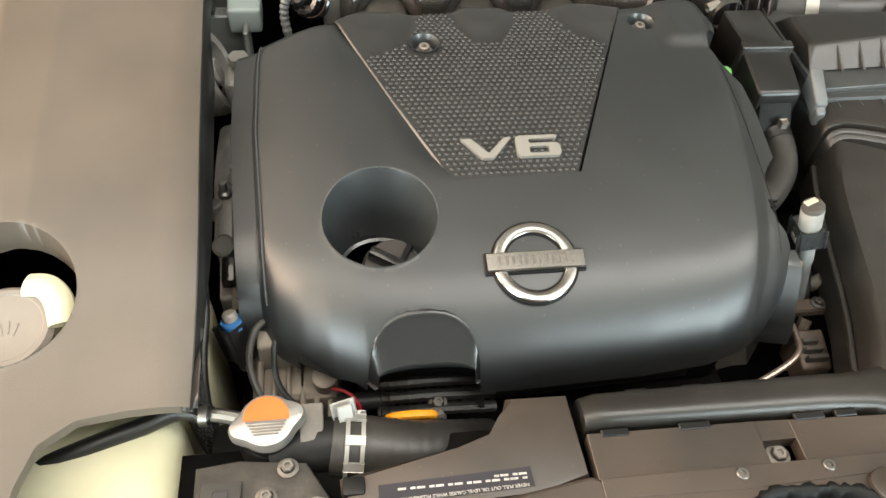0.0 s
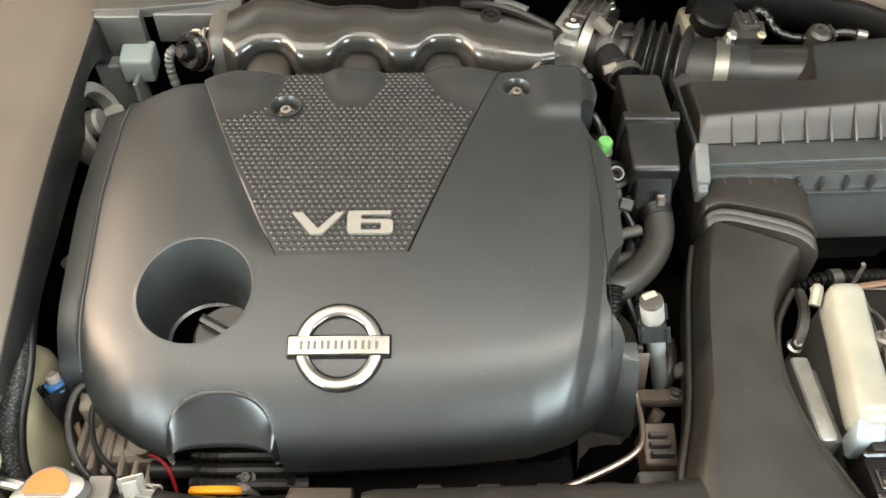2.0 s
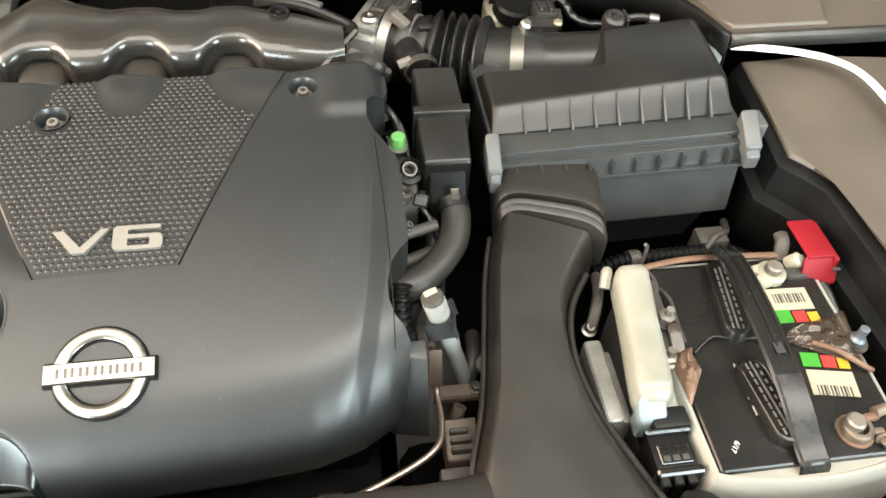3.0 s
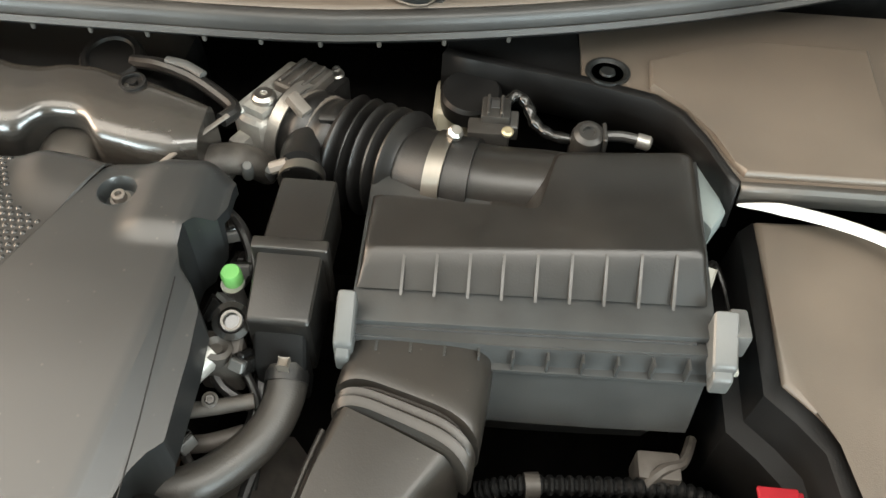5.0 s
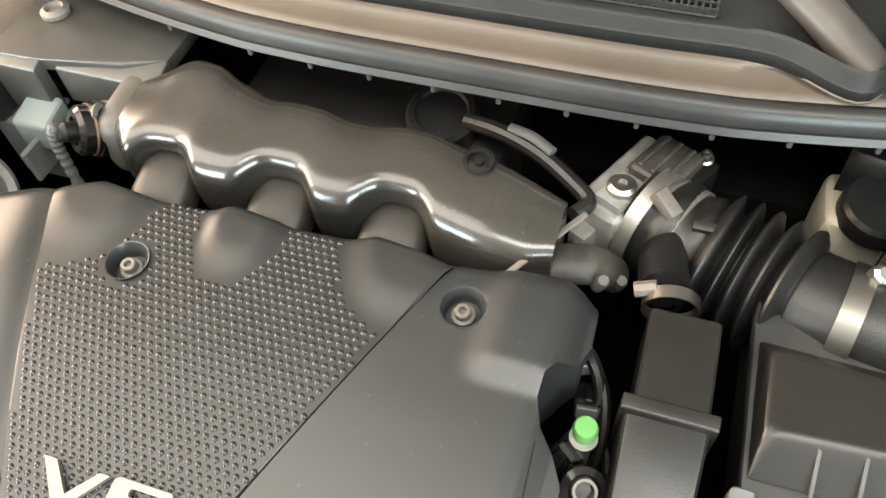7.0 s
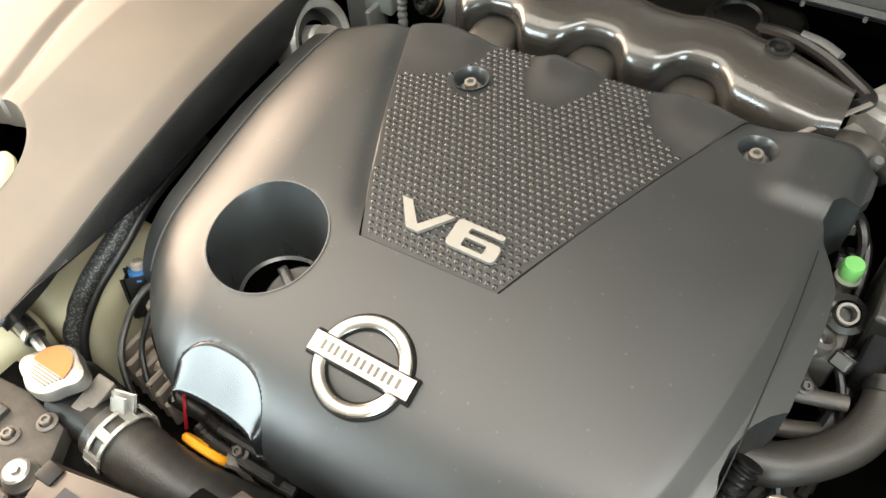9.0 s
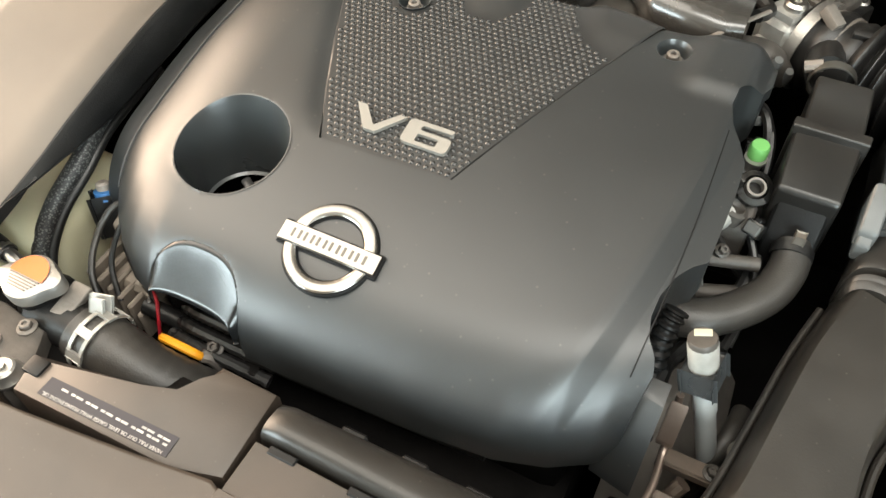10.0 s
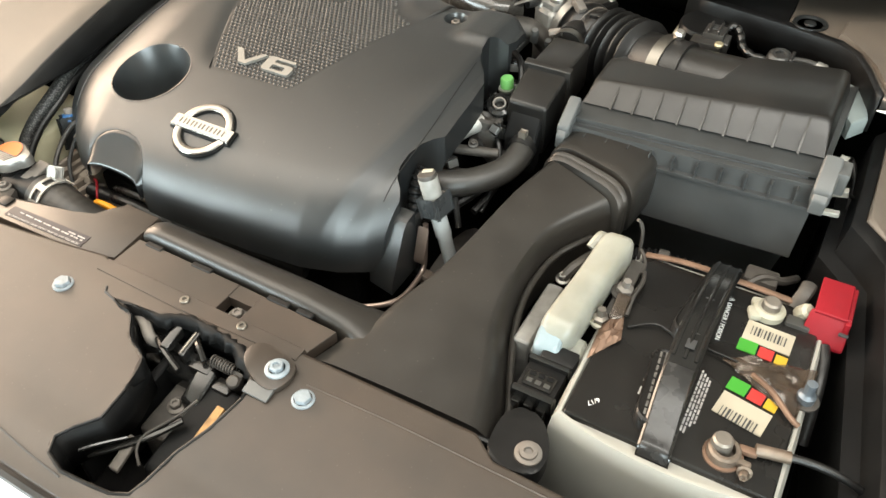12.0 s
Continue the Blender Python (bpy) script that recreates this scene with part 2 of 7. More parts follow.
def prism(bm, poly, top, bottom, bevel=0.004, seg=2, under=False):
    """A slab over the outline poly; top and bottom are heights or functions of x, y."""
    ft = top if callable(top) else (lambda x, y: top)
    fb = bottom if callable(bottom) else (lambda x, y: bottom)
    up = [bm.verts.new((p[0], p[1], ft(p[0], p[1]))) for p in poly]
    lo = [bm.verts.new((p[0], p[1], fb(p[0], p[1]))) for p in poly]
    n = len(poly)
    cap = bm.faces.new(up)
    bm.faces.new(lo[::-1])
    for i in range(n):
        bm.faces.new((lo[i], lo[(i + 1) % n], up[(i + 1) % n], up[i]))
    if bevel:
        bmesh.ops.bevel(bm, geom=list(cap.edges), offset=bevel, segments=seg, profile=0.5, affect="EDGES")
    return bm


def lathe(bm, profile, m=None, seg=24, closed_top=True):
    """Turns (radius, height) pairs round the z axis and lays the form by m."""
    m = m or Matrix()
    rings = []
    for r, z in profile:
        if r < 1e-6:
            rings.append([bm.verts.new(m @ Vector((0, 0, z)))])
        else:
            rings.append([bm.verts.new(m @ Vector((r * math.cos(2 * math.pi * i / seg), r * math.sin(2 * math.pi * i / seg), z))) for i in range(seg)])
    for a, b in zip(rings, rings[1:]):
        for i in range(seg):
            j = (i + 1) % seg
            if len(a) == 1 and len(b) == 1:
                continue
            if len(a) == 1:
                bm.faces.new((a[0], b[i], b[j]))
            elif len(b) == 1:
                bm.faces.new((a[i], a[j], b[0]))
            else:
                bm.faces.new((a[i], a[j], b[j], b[i]))
    return bm


def new_lathe(profile, m=None, seg=24):
    return lathe(bmesh.new(), profile, m, seg)


def sweep(bm, path, radius, seg=12, flat=1.0, caps=True):
    """A round (or flattened) bar along the points of path; radius is a number or a list."""
    path = [Vector(p) for p in path]
    n = len(path)
    rad = radius if isinstance(radius, (list, tuple)) else [radius] * n
    tangent = [(path[min(n - 1, i + 1)] - path[max(0, i - 1)]).normalized() for i in range(n)]
    side = tangent[0].cross(Vector((0, 0, 1)))
    if side.length < 0.1:
        side = tangent[0].cross(Vector((1, 0, 0)))
    side.normalize()
    rings = []
    for i in range(n):
        side = (side - tangent[i] * side.dot(tangent[i])).normalized()
        up = side.cross(tangent[i])
        rings.append([bm.verts.new(path[i] + rad[i] * (math.cos(2 * math.pi * j / seg) * side + flat * math.sin(2 * math.pi * j / seg) * up)) for j in range(seg)])
    for a, b in zip(rings, rings[1:]):
        for j in range(seg):
            bm.faces.new((a[j], a[(j + 1) % seg], b[(j + 1) % seg], b[j]))
    if caps:
        bm.faces.new(rings[0][::-1])
        bm.faces.new(rings[-1])
    return bm


def new_sweep(path, radius, seg=12, smooth_n=6, flat=1.0):
    return sweep(bmesh.new(), catmull(path, smooth_n) if smooth_n else path, radius, seg, flat)


def aim(at, direction):
    """A pose at a place whose z axis points along direction."""
    return Matrix.Translation(at) @ Vector(direction).to_track_quat("Z", "Y").to_matrix().to_4x4()


def band(bm, m, r, width, thick, seg=32):
    """A ring of sheet metal round the z axis of m."""
    return lathe(bm, [(r, -width / 2), (r + thick, -width / 2), (r + thick, width / 2), (r, width / 2), (r, -width / 2)], m, seg)


def loft(bm, rings, close=True, ends=False):
    vs = [[bm.verts.new(p) for p in ring] for ring in rings]
    n = len(vs[0])
    for a, b in zip(vs, vs[1:]):
        for j in range(n if close else n - 1):
            bm.faces.new((a[j], a[(j + 1) % n], b[(j + 1) % n], b[j]))
    if ends:
        bm.faces.new(vs[0][::-1])
        bm.faces.new(vs[-1])
    return bm


def sheet(fn, nu, nv):
    """A net of points fn(u, v), u and v from 0 to 1."""
    bm = bmesh.new()
    vs = [[bm.verts.new(fn(i / nu, j / nv)) for i in range(nu + 1)] for j in range(nv + 1)]
    for j in range(nv):
        for i in range(nu):
            bm.faces.new((vs[j][i], vs[j][i + 1], vs[j + 1][i + 1], vs[j + 1][i]))
    return bm


def punch(bm, cx, cy, rx, ry, power=2.0, keep=None):
    """Opens an elliptic hole in a sheet and rounds its rim."""
    def inside(v, s=1.0):
        return abs((v.co.x - cx) / rx) ** power + abs((v.co.y - cy) / ry) ** power < s
    gone = [f for f in bm.faces if all(inside(v) for v in f.verts)]
    bmesh.ops.delete(bm, geom=gone, context="FACES")
    for v in bm.verts:
        if abs((v.co.x - cx) / rx) ** power + abs((v.co.y - cy) / ry) ** power < 1.0:
            q = (abs((v.co.x - cx) / rx) ** power + abs((v.co.y - cy) / ry) ** power) ** (1 / power)
            if q > 0.3:
                v.co.x, v.co.y = cx + (v.co.x - cx) / q, cy + (v.co.y - cy) / q


def thicken(ob, t):
    md = ob.modifiers.new("thickness", "SOLIDIFY")
    md.thickness, md.offset = t, -1
    return ob


def hexbolt(name, m, r=0.006, h=0.006, mat=STEEL, washer=1.6, parent=None, group="", label="zinc-plated hex flange bolt", cross=False):
    bm = bmesh.new()
    lathe(bm, [(0, 0.0), (r * washer, 0.0), (r * washer, 0.0015), (r * 1.1, 0.003)], m, 20)
    lathe(bm, [(r, 0.002), (r, h), (r * 0.85, h + 0.001), (r * 0.5, h + 0.001), (r * 0.42, h - 0.001), (0, h - 0.001)], m, 6)
    if parent is not None:
        return part(name, bm, mat, parent, "", 25)
    return solo(name, bm, mat, label, "bolt", group, smooth=25)


def braided(name):
    m = material(name, (0.02, 0.02, 0.02), 0.5, var=0.3, bump=0.2)
    t = m.node_tree
    co = t.nodes.new("ShaderNodeTexCoord")
    ck = t.nodes.new("ShaderNodeTexVoronoi")
    ck.inputs["Scale"].default_value = 420
    rp = t.nodes.new("ShaderNodeValToRGB")
    rp.color_ramp.elements[0].color, rp.color_ramp.elements[1].color = (0.10, 0.10, 0.095, 1), (0.012, 0.012, 0.012, 1)
    rp.color_ramp.elements[0].position, rp.color_ramp.elements[1].position = 0.25, 0.5
    t.links.new(co.outputs["Object"], ck.inputs["Vector"])
    t.links.new(ck.outputs["Distance"], rp.inputs["Fac"])
    t.links.new(rp.outputs["Color"], t.nodes["Principled BSDF"].inputs["Base Color"])
    return m


BRAID = braided("braided_sleeve")

# ---- garage round the car ----
def slab(name, x0, x1, y0, y1, z0, z1, mat, label, category):
    return solo(name, new_box(x0, x1, y0, y1, z0, z1, bevel=0), mat, label, category, kind="structure")


slab("floor", -4, 5, -3.2, 6, -0.1, 0, FLOOR, "grey concrete garage floor", "floor")
slab("ceiling", -4, 5, -3.2, 6, 2.8, 2.9, CEIL, "plain off-white garage ceiling", "ceiling")
slab("wall_west", -4.1, -4, -3.2, 6, 0, 2.8, WALL, "plain beige garage wall", "wall")
slab("wall_east", 5, 5.1, -3.2, 6, 0, 2.8, WALL, "plain beige garage wall", "wall")
slab("wall_south", -4, 5, -3.3, -3.2, 0, 2.8, WALL, "plain beige garage wall", "wall")
slab("wall_north", -4, 5, 6, 6.1, 0, 2.8, WALL, "plain beige garage wall", "wall")

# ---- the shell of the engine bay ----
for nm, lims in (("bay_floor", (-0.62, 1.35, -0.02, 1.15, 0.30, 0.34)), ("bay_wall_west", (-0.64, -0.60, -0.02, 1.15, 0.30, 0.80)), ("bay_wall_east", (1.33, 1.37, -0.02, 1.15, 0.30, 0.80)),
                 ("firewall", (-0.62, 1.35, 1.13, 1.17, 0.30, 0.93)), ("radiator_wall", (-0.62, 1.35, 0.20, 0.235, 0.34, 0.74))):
    solo(nm, new_box(*lims, 0.0), DEEP, "inner wall of the engine bay, coloured near-black for deep shade", "car body", kind="structure")


# ---- engine cover ----
def top_z(y):
    return soft_read(y, [(0.34, 0.832), (0.40, 0.851), (0.443, 0.866), (0.47, 0.8745), (0.50, 0.8825), (0.535, 0.8905), (0.567, 0.897), (0.60, 0.9030), (0.64, 0.9090), (0.68, 0.9138), (0.72, 0.9170), (0.76, 0.9190), (0.84, 0.9200)])


def cover_left(y):
    return interp(y, [(0.43, -0.100), (0.445, -0.104), (0.52, -0.107), (0.62, -0.113), (0.72, -0.113), (0.77, -0.110), (0.80, -0.104)])


def cover_right(y):
    return interp(y, [(0.40, 0.410), (0.43, 0.424), (0.462, 0.431), (0.474, 0.427), (0.488, 0.419), (0.505, 0.4145), (0.522, 0.415), (0.537, 0.421), (0.547, 0.432), (0.555, 0.439), (0.62, 0.440), (0.655, 0.438), (0.668, 0.430), (0.682, 0.418), (0.700, 0.411), (0.716, 0.412), (0.727, 0.420), (0.735, 0.432), (0.75, 0.437), (0.78, 0.436), (0.80, 0.425)])


def cover_front(x):
    return interp(x, [(-0.12, 0.448), (-0.082, 0.444), (-0.076, 0.432), (-0.07, 0.424), (-0.045, 0.403), (-0.02, 0.387), (0.01, 0.376), (0.06, 0.370), (0.15, 0.370), (0.27, 0.375), (0.34, 0.382), (0.38, 0.395), (0.41, 0.415), (0.43, 0.436)])


def cover_back(x):
    return interp(x, [(-0.12, 0.752), (-0.07, 0.760), (0.0, 0.775), (0.03, 0.789), (0.07, 0.785), (0.12, 0.787), (0.15, 0.794), (0.19, 0.789), (0.24, 0.791), (0.265, 0.797), (0.30, 0.793), (0.325, 0.786), (0.36, 0.790), (0.41, 0.792), (0.44, 0.782)])


def shoulder(y):
    return soft_read(y, [(0.37, 0.356), (0.45, 0.384), (0.54, 0.401), (0.65, 0.412), (0.82, 0.418)])


def soft_step(t):
    t = max(0.0, min(1.0, t))
    return t * t * (3 - 2 * t)


def panel_left(y):
    return interp(y, [(0.40, 0.160), (0.531, 0.101), (0.5848, 0.0742), (0.6386, 0.0497), (0.6924, 0.0273), (0.7462, 0.0052), (0.80, -0.016), (0.85, -0.036)])


def panel_right(y):
    return 0.228 + 0.113 * (y - 0.535) / 0.275


def cover_z(x, y):
    z = top_z(y)
    d = x - cover_left(y)
    z -= 0.034 * max(0.0, min(1.0, 1 - max(d, 0.026) / 0.115)) ** 1.7
    if d < 0.026:
        z -= 0.004 * min(1, (0.026 - d) / 0.003) + 0.22 * (0.026 - d)
    s = x - shoulder(y)
    if s > -0.02:
        z -= 0.62 * max(0, min(s, 0.016)) + 0.22 * max(0, s - 0.016) + 0.0012 * soft_step((s + 0.008) / 0.008)
    r = 0.072
    f = y - cover_front(x)
    if f < r:
        z -= 0.056 * (1 - math.sqrt(max(0, 1 - ((r - f) / r) ** 2.4)))
    z += 0.0075 * soft_step((x - 0.352) / 0.030) * soft_step((y - 0.697) / 0.024) * (1 - 0.6 * soft_step((x - 0.420) / 0.016))
    b = cover_back(x) - y
    if b < 0.016:
        z -= 0.007 * (1 - b / 0.016) ** 2
    return z


def body_z(x, y):
    """The cover's skin outside the insert: it sinks softly towards the insert's left edge."""
    e = 0.90 * (panel_left(max(0.52, y)) - x)
    if e < -0.006:
        return cover_z(x, y)
    return cover_z(x, y) - 0.0046 * math.exp(-(max(0, e) / 0.0115) ** 1.6) * soft_step((y - 0.529) / 0.045)


def cover_point(u, v):
    x0 = -0.10 + 0.535 * u
    y = cover_front(x0) + (cover_back(x0) - cover_front(x0)) * v
    a, b, c = cover_left(y), min(shoulder(y), cover_right(y) - 0.004), cover_right(y)
    d = min(b + 0.016, c - 0.001)
    x = a + (b - a) * u / 0.88 if u < 0.88 else (b + (d - b) * (u - 0.88) / 0.06 if u < 0.94 else d + (c - d) * (u - 0.94) / 0.06)
    y = cover_front(x) + (cover_back(x) - cover_front(x)) * v
    return Vector((x, y, body_z(x, y)))


def in_panel(x, y, grow=0.0):
    return y > 0.531 + 0.032 * (x - 0.101) - grow and panel_left(y) - grow < x < panel_right(y) + grow


cover = thing("engine_cover", "satin dark grey plastic engine cover with chrome badge", "engine cover", (0.165, 0.56, 0.77))
bm = sheet(cover_point, 190, 150)
cuts = [((0.101, 0.531), (0.228, 0.535)), ((0.228, 0.535), (0.341, 0.810))]
cuts += [((panel_left(y), y), (panel_left(y + 0.0538), y + 0.0538)) for y in (0.531, 0.5848, 0.6386, 0.6924, 0.7462)]
for n, (a, b) in enumerate(cuts):
    d = Vector((b[0] - a[0], b[1] - a[1], 0))
    near = [f for f in bm.faces if n < 2 or a[1] - 0.006 < f.calc_center_median().y < b[1] + 0.006]
    geom = list({v for f in near for v in f.verts}) + list({e for f in near for e in f.edges}) + near
    bmesh.ops.bisect_plane(bm, geom=geom, dist=1e-5, plane_co=(a[0], a[1], 0), plane_no=(d.y, -d.x, 0))
gone = [f for f in bm.faces if in_panel(f.calc_center_median().x, f.calc_center_median().y)]
bmesh.ops.delete(bm, geom=gone, context="FACES")
punch(bm, 0.0295, 0.498, 0.0540, 0.0520)
punch(bm, 0.060, 0.350, 0.052, 0.060, 2.6)
punch(bm, 0.346, 0.751, 0.0165, 0.0165)
outer = [e for e in bm.edges if e.is_boundary]
skirt = []
for e in outer:
    p = (e.verts[0].co + e.verts[1].co) / 2
    on_hole = ((p.x - 0.0295) / 0.058) ** 2 + ((p.y - 0.498) / 0.056) ** 2 < 1 or ((p.x - 0.346) / 0.018) ** 2 + ((p.y - 0.751) / 0.018) ** 2 < 1
    on_arch = abs((p.x - 0.06) / 0.054) ** 2.6 + abs((p.y - 0.35) / 0.063) ** 2.6 < 1
    if not on_hole and not on_arch and not in_panel(p.x, p.y, 0.003):
        skirt.append(e)
low = bmesh.ops.extrude_edge_only(bm, edges=skirt)["geom"]
for v in low:
    if isinstance(v, bmesh.types.BMVert):
        x, y = v.co.x, v.co.y
        if y > 0.742:
            v.co.z -= 0.012
        elif x > 0.38:
            v.co.z = interp(y, [(0.39, 0.768), (0.44, 0.760), (0.543, 0.770), (0.553, 0.842), (0.66, 0.858), (0.672, 0.835), (0.728, 0.835), (0.74, 0.872)])
        elif x < -0.05:
            v.co.z -= 0.013
        else:
            v.co.z = interp(x, [(-0.05, 0.80), (0.0, 0.786), (0.02, 0.77), (0.38, 0.768)])
part("body", bm, COVER, cover, smooth=24)
bm = bmesh.new()
rings = []
for i in range(6):
    x = 0.410 + 0.036 * i / 5
    o = -0.20 * (x - 0.427)
    rings.append([Vector((x, y + o * k, z)) for y, z, k in ((0.417, 0.745, 1), (0.419, 0.762, 1), (0.449, 0.820, 1), (0.455, 0.826, 1), (0.460, 0.828, 0.8), (0.470, 0.830, 0), (0.472, 0.745, 0))])
loft(bm, rings, ends=True)
part("corner_facet", bm, COVER, cover, smooth=24)
seam = bmesh.new()
sweep(seam, [(cover_left(y) + 0.0265, y, cover_z(cover_left(y) + 0.0275, y) + 0.0002) for y in [0.446 + 0.316 * i / 50 for i in range(51)]], 0.0013, 6)
part("seam", seam, INK, cover)
seam = bmesh.new()
sweep(seam, [(x, y, cover_z(x, y) + 0.0001) for x, y in [(0.4165 + 0.003 * math.sin(math.pi * i / 40), 0.452 + 0.222 * i / 40) for i in range(41)]], 0.0006, 6)
part("seam", seam, BLACK, cover)
# the dotted insert with three finger-shaped humps over the runners
HUMPS = [(0.036, 0.054, 0.707, 0.0048), (0.1645, 0.0370, 0.7205, 0.0052), (0.301, 0.057, 0.7185, 0.0054)]


def hump_reach(x, y, h):
    """0 at a hump's middle, 1 at its rounded rim."""
    return (abs((x - h[0]) / h[1]) ** 2.2 + max(0, (0.792 - y) / (0.792 - h[2])) ** 2.2) ** (1 / 2.2)


def hump_z(x, y):
    z = 0.0
    for h in HUMPS:
        q = 1 - hump_reach(x, y, h)
        if q > 0:
            z += h[3] * soft_step(q / 0.50) * (0.62 + 0.38 * soft_step((y - h[2]) / 0.06))
    return z


def insert_z(x, y):
    b = cover_back(x) - y
    return cover_z(x, y) - 0.0020 + hump_z(x, y) - 0.004 * max(0, 1 - b / 0.010) ** 2


def panel_point(u, v):
    y = 0.531 + v * (0.797 - 0.531)
    left, right = panel_left(y), panel_right(y)
    x = left + u * (right - left)
    y += 0.032 * (x - 0.101) * (1 - v)
    y = min(y, cover_back(x) - 0.0005)
    e = min((u + 0.001) * (right - left), (1.001 - u) * (right - left), y - 0.5305 - 0.032 * (x - 0.101))
    return Vector((x, y, insert_z(x, y) - 0.0022 * (1 - min(1, max(0, e) / 0.0016))))


bm = sheet(panel_point, 190, 170)
punch(bm, 0.093, 0.721, 0.0165, 0.0165)
part("insert_panel", bm, PANEL, cover, "finely dotted trapezoid plastic insert")
DOTS = material("rubbed_dot_plastic", (0.020, 0.020, 0.0196), 0.21, spec=0.48, var=0.06, bump=0.0)
dots_v, dots_f = [], []
row = 0
y = 0.5400
while y < 0.79:
    x = -0.0300 + (0.0034 if row % 2 else 0)
    while x < 0.346:
        free = in_panel(x, y, -0.0048) and y < cover_back(x) - 0.006 and (x - 0.093) ** 2 + (y - 0.721) ** 2 > 0.0198 ** 2
        if free and min(hump_reach(x, y, h) for h in HUMPS) > 1.0:
            n = len(dots_v)
            for r, h in ((0.00275, -0.0003), (0.0021, 0.0005), (0.0011, 0.0011)):
                for i in range(8):
                    px, py = x + r * math.cos(i * math.pi / 4), y + r * math.sin(i * math.pi / 4)
                    dots_v.append((px, py, cover_z(px, py) - 0.0020 + h))
            for k in (0, 8):
                for i in range(8):
                    dots_f.append((n + k + i, n + k + (i + 1) % 8, n + k + 8 + (i + 1) % 8, n + k + 8 + i))
            dots_f.append(tuple(n + 16 + i for i in range(8)))
        x += 0.0068
    y += 0.0060
    row += 1
me = bpy.data.meshes.new("dots")
me.from_pydata(dots_v, [], dots_f)
me.materials.append(DOTS)
me.polygons.foreach_set("use_smooth", [True] * len(me.polygons))
dots = new("raised_dots", me)
dots.parent, dots.matrix_parent_inverse = cover, Matrix.Translation(-cover.location)
tagged(dots, kind="stuff")
# oil filler well
well = bmesh.new()
rings = []
for r, dz, ox in ((0.0545, 0.0008, 0), (0.0532, 0.0006, 0), (0.0518, -0.004, 0), (0.0465, -0.035, 0), (0.0410, -0.072, 0), (0.0380, -0.074, 0)):
    ring = []
    for i in range(48):
        a = 2 * math.pi * i / 48
        x, y = 0.0295 + r * math.cos(a), 0.498 + r * 0.963 * math.sin(a)
        ring.append(Vector((x, y, (cover_z(x, y) if dz > -0.01 else 0.880) + dz)))
    rings.append(ring)
loft(well, rings)
part("filler_well", well, COVER_DARK, cover, "smooth round well over the oil filler")
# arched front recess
# cover plastic darkened here for the shade inside the recess
ARCH = material("shaded_arch_plastic", (0.007, 0.0078, 0.0085), 0.22, var=0.1, bump=0.05, fine=1500, spec=0.55)
arch = bmesh.new()
rings = []
for k in range(11):
    s = k / 10
    ring = []
    for i in range(41):
        a = math.pi * i / 40
        ca, sa = math.cos(a), math.sin(a)
        x0 = 0.06 - 0.0525 * math.copysign(abs(ca) ** (2 / 2.6), ca)
        y0 = max(0.350 + 0.0605 * abs(sa) ** (2 / 2.6), cover_front(x0) - 0.001)
        z0 = cover_z(x0, max(y0, cover_front(x0) + 0.0005)) - 0.0004
        x1, y1, z1 = 0.062 - 0.046 * math.copysign(abs(ca) ** 0.8, ca), 0.366 + 0.007 * sa, 0.808 + 0.006 * sa
        ring.append(Vector((x0 + (x1 - x0) * s, y0 + (min(y0, y1) - y0) * s, z0 + (min(z0, z1) - z0) * s ** 0.9)))
    rings.append(ring)
loft(arch, rings, close=False)
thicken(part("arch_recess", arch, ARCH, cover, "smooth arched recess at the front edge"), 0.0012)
# recessed screws
for sx, sy in ((0.093, 0.721), (0.346, 0.751)):
    z = cover_z(sx, sy)
    cup = bmesh.new()
    rings = []
    for r, dz in ((0.0172, 0.0004), (0.0160, 0.0002), (0.0140, -0.004), (0.0125, -0.013), (0.0, -0.0132)):
        rings.append([Vector((sx + max(r, 1e-4) * math.cos(2 * math.pi * i / 32), sy + max(r, 1e-4) * math.sin(2 * math.pi * i / 32),
                              (cover_z(sx, sy + r * math.sin(2 * math.pi * i / 32)) if dz > -0.003 else z) + dz)) for i in range(32)])
    loft(cup, rings)
    part("screw_well", cup, COVER_DARK, cover)
    bm = new_lathe([(0.0085, 0), (0.0085, 0.003), (0.0060, 0.0035), (0.0058, 0.009), (0.0048, 0.0098), (0.0030, 0.0098), (0.0026, 0.006), (0, 0.006)], aim((sx, sy, z - 0.0125), (0, -0.12, 1)), 24)
    part("screw", bm, DULL, cover, "grey socket-head screw")


def on_cover(x, y, lift=0.0):
    """A frame lying on the cover's top."""
    s = (top_z(y + 0.03) - top_z(y - 0.03)) / 0.06
    n = Vector((0, -s, 1)).normalized()
    yv = Vector((0, 1, s)).normalized()
    m = Matrix.Identity(4)
    m.col[0][:3], m.col[1][:3], m.col[2][:3] = (1, 0, 0), yv, n
    m.translation = Vector((x, y, cover_z(x, y))) + n * lift
    return m


MARK = material("tarnished_groove", (0.10, 0.09, 0.078), 0.45, 0.5, var=0.2, bump=0.1)
mb = on_cover(0.166, 0.443, 0.0)
bm = bmesh.new()
lathe(bm, [(0.0272, -0.002), (0.0272, 0.0012), (0.0280, 0.0018), (0.0398, 0.0018), (0.0408, 0.0010), (0.0408, -0.002)], mb, 64)
box(bm, -0.0465, 0.0465, -0.0108, 0.0108, -0.001, 0.0030, 0.0008, 1, mb)
foot = part("badge", bm, MATT_BLACK, cover, "ring badge with a plain crossbar on a black foot")
bm = new_lathe([(0.0285, 0.001), (0.0285, 0.0034), (0.0298, 0.0046), (0.0340, 0.0054), (0.0378, 0.0046), (0.0390, 0.0034), (0.0390, 0.001)], mb, 64)
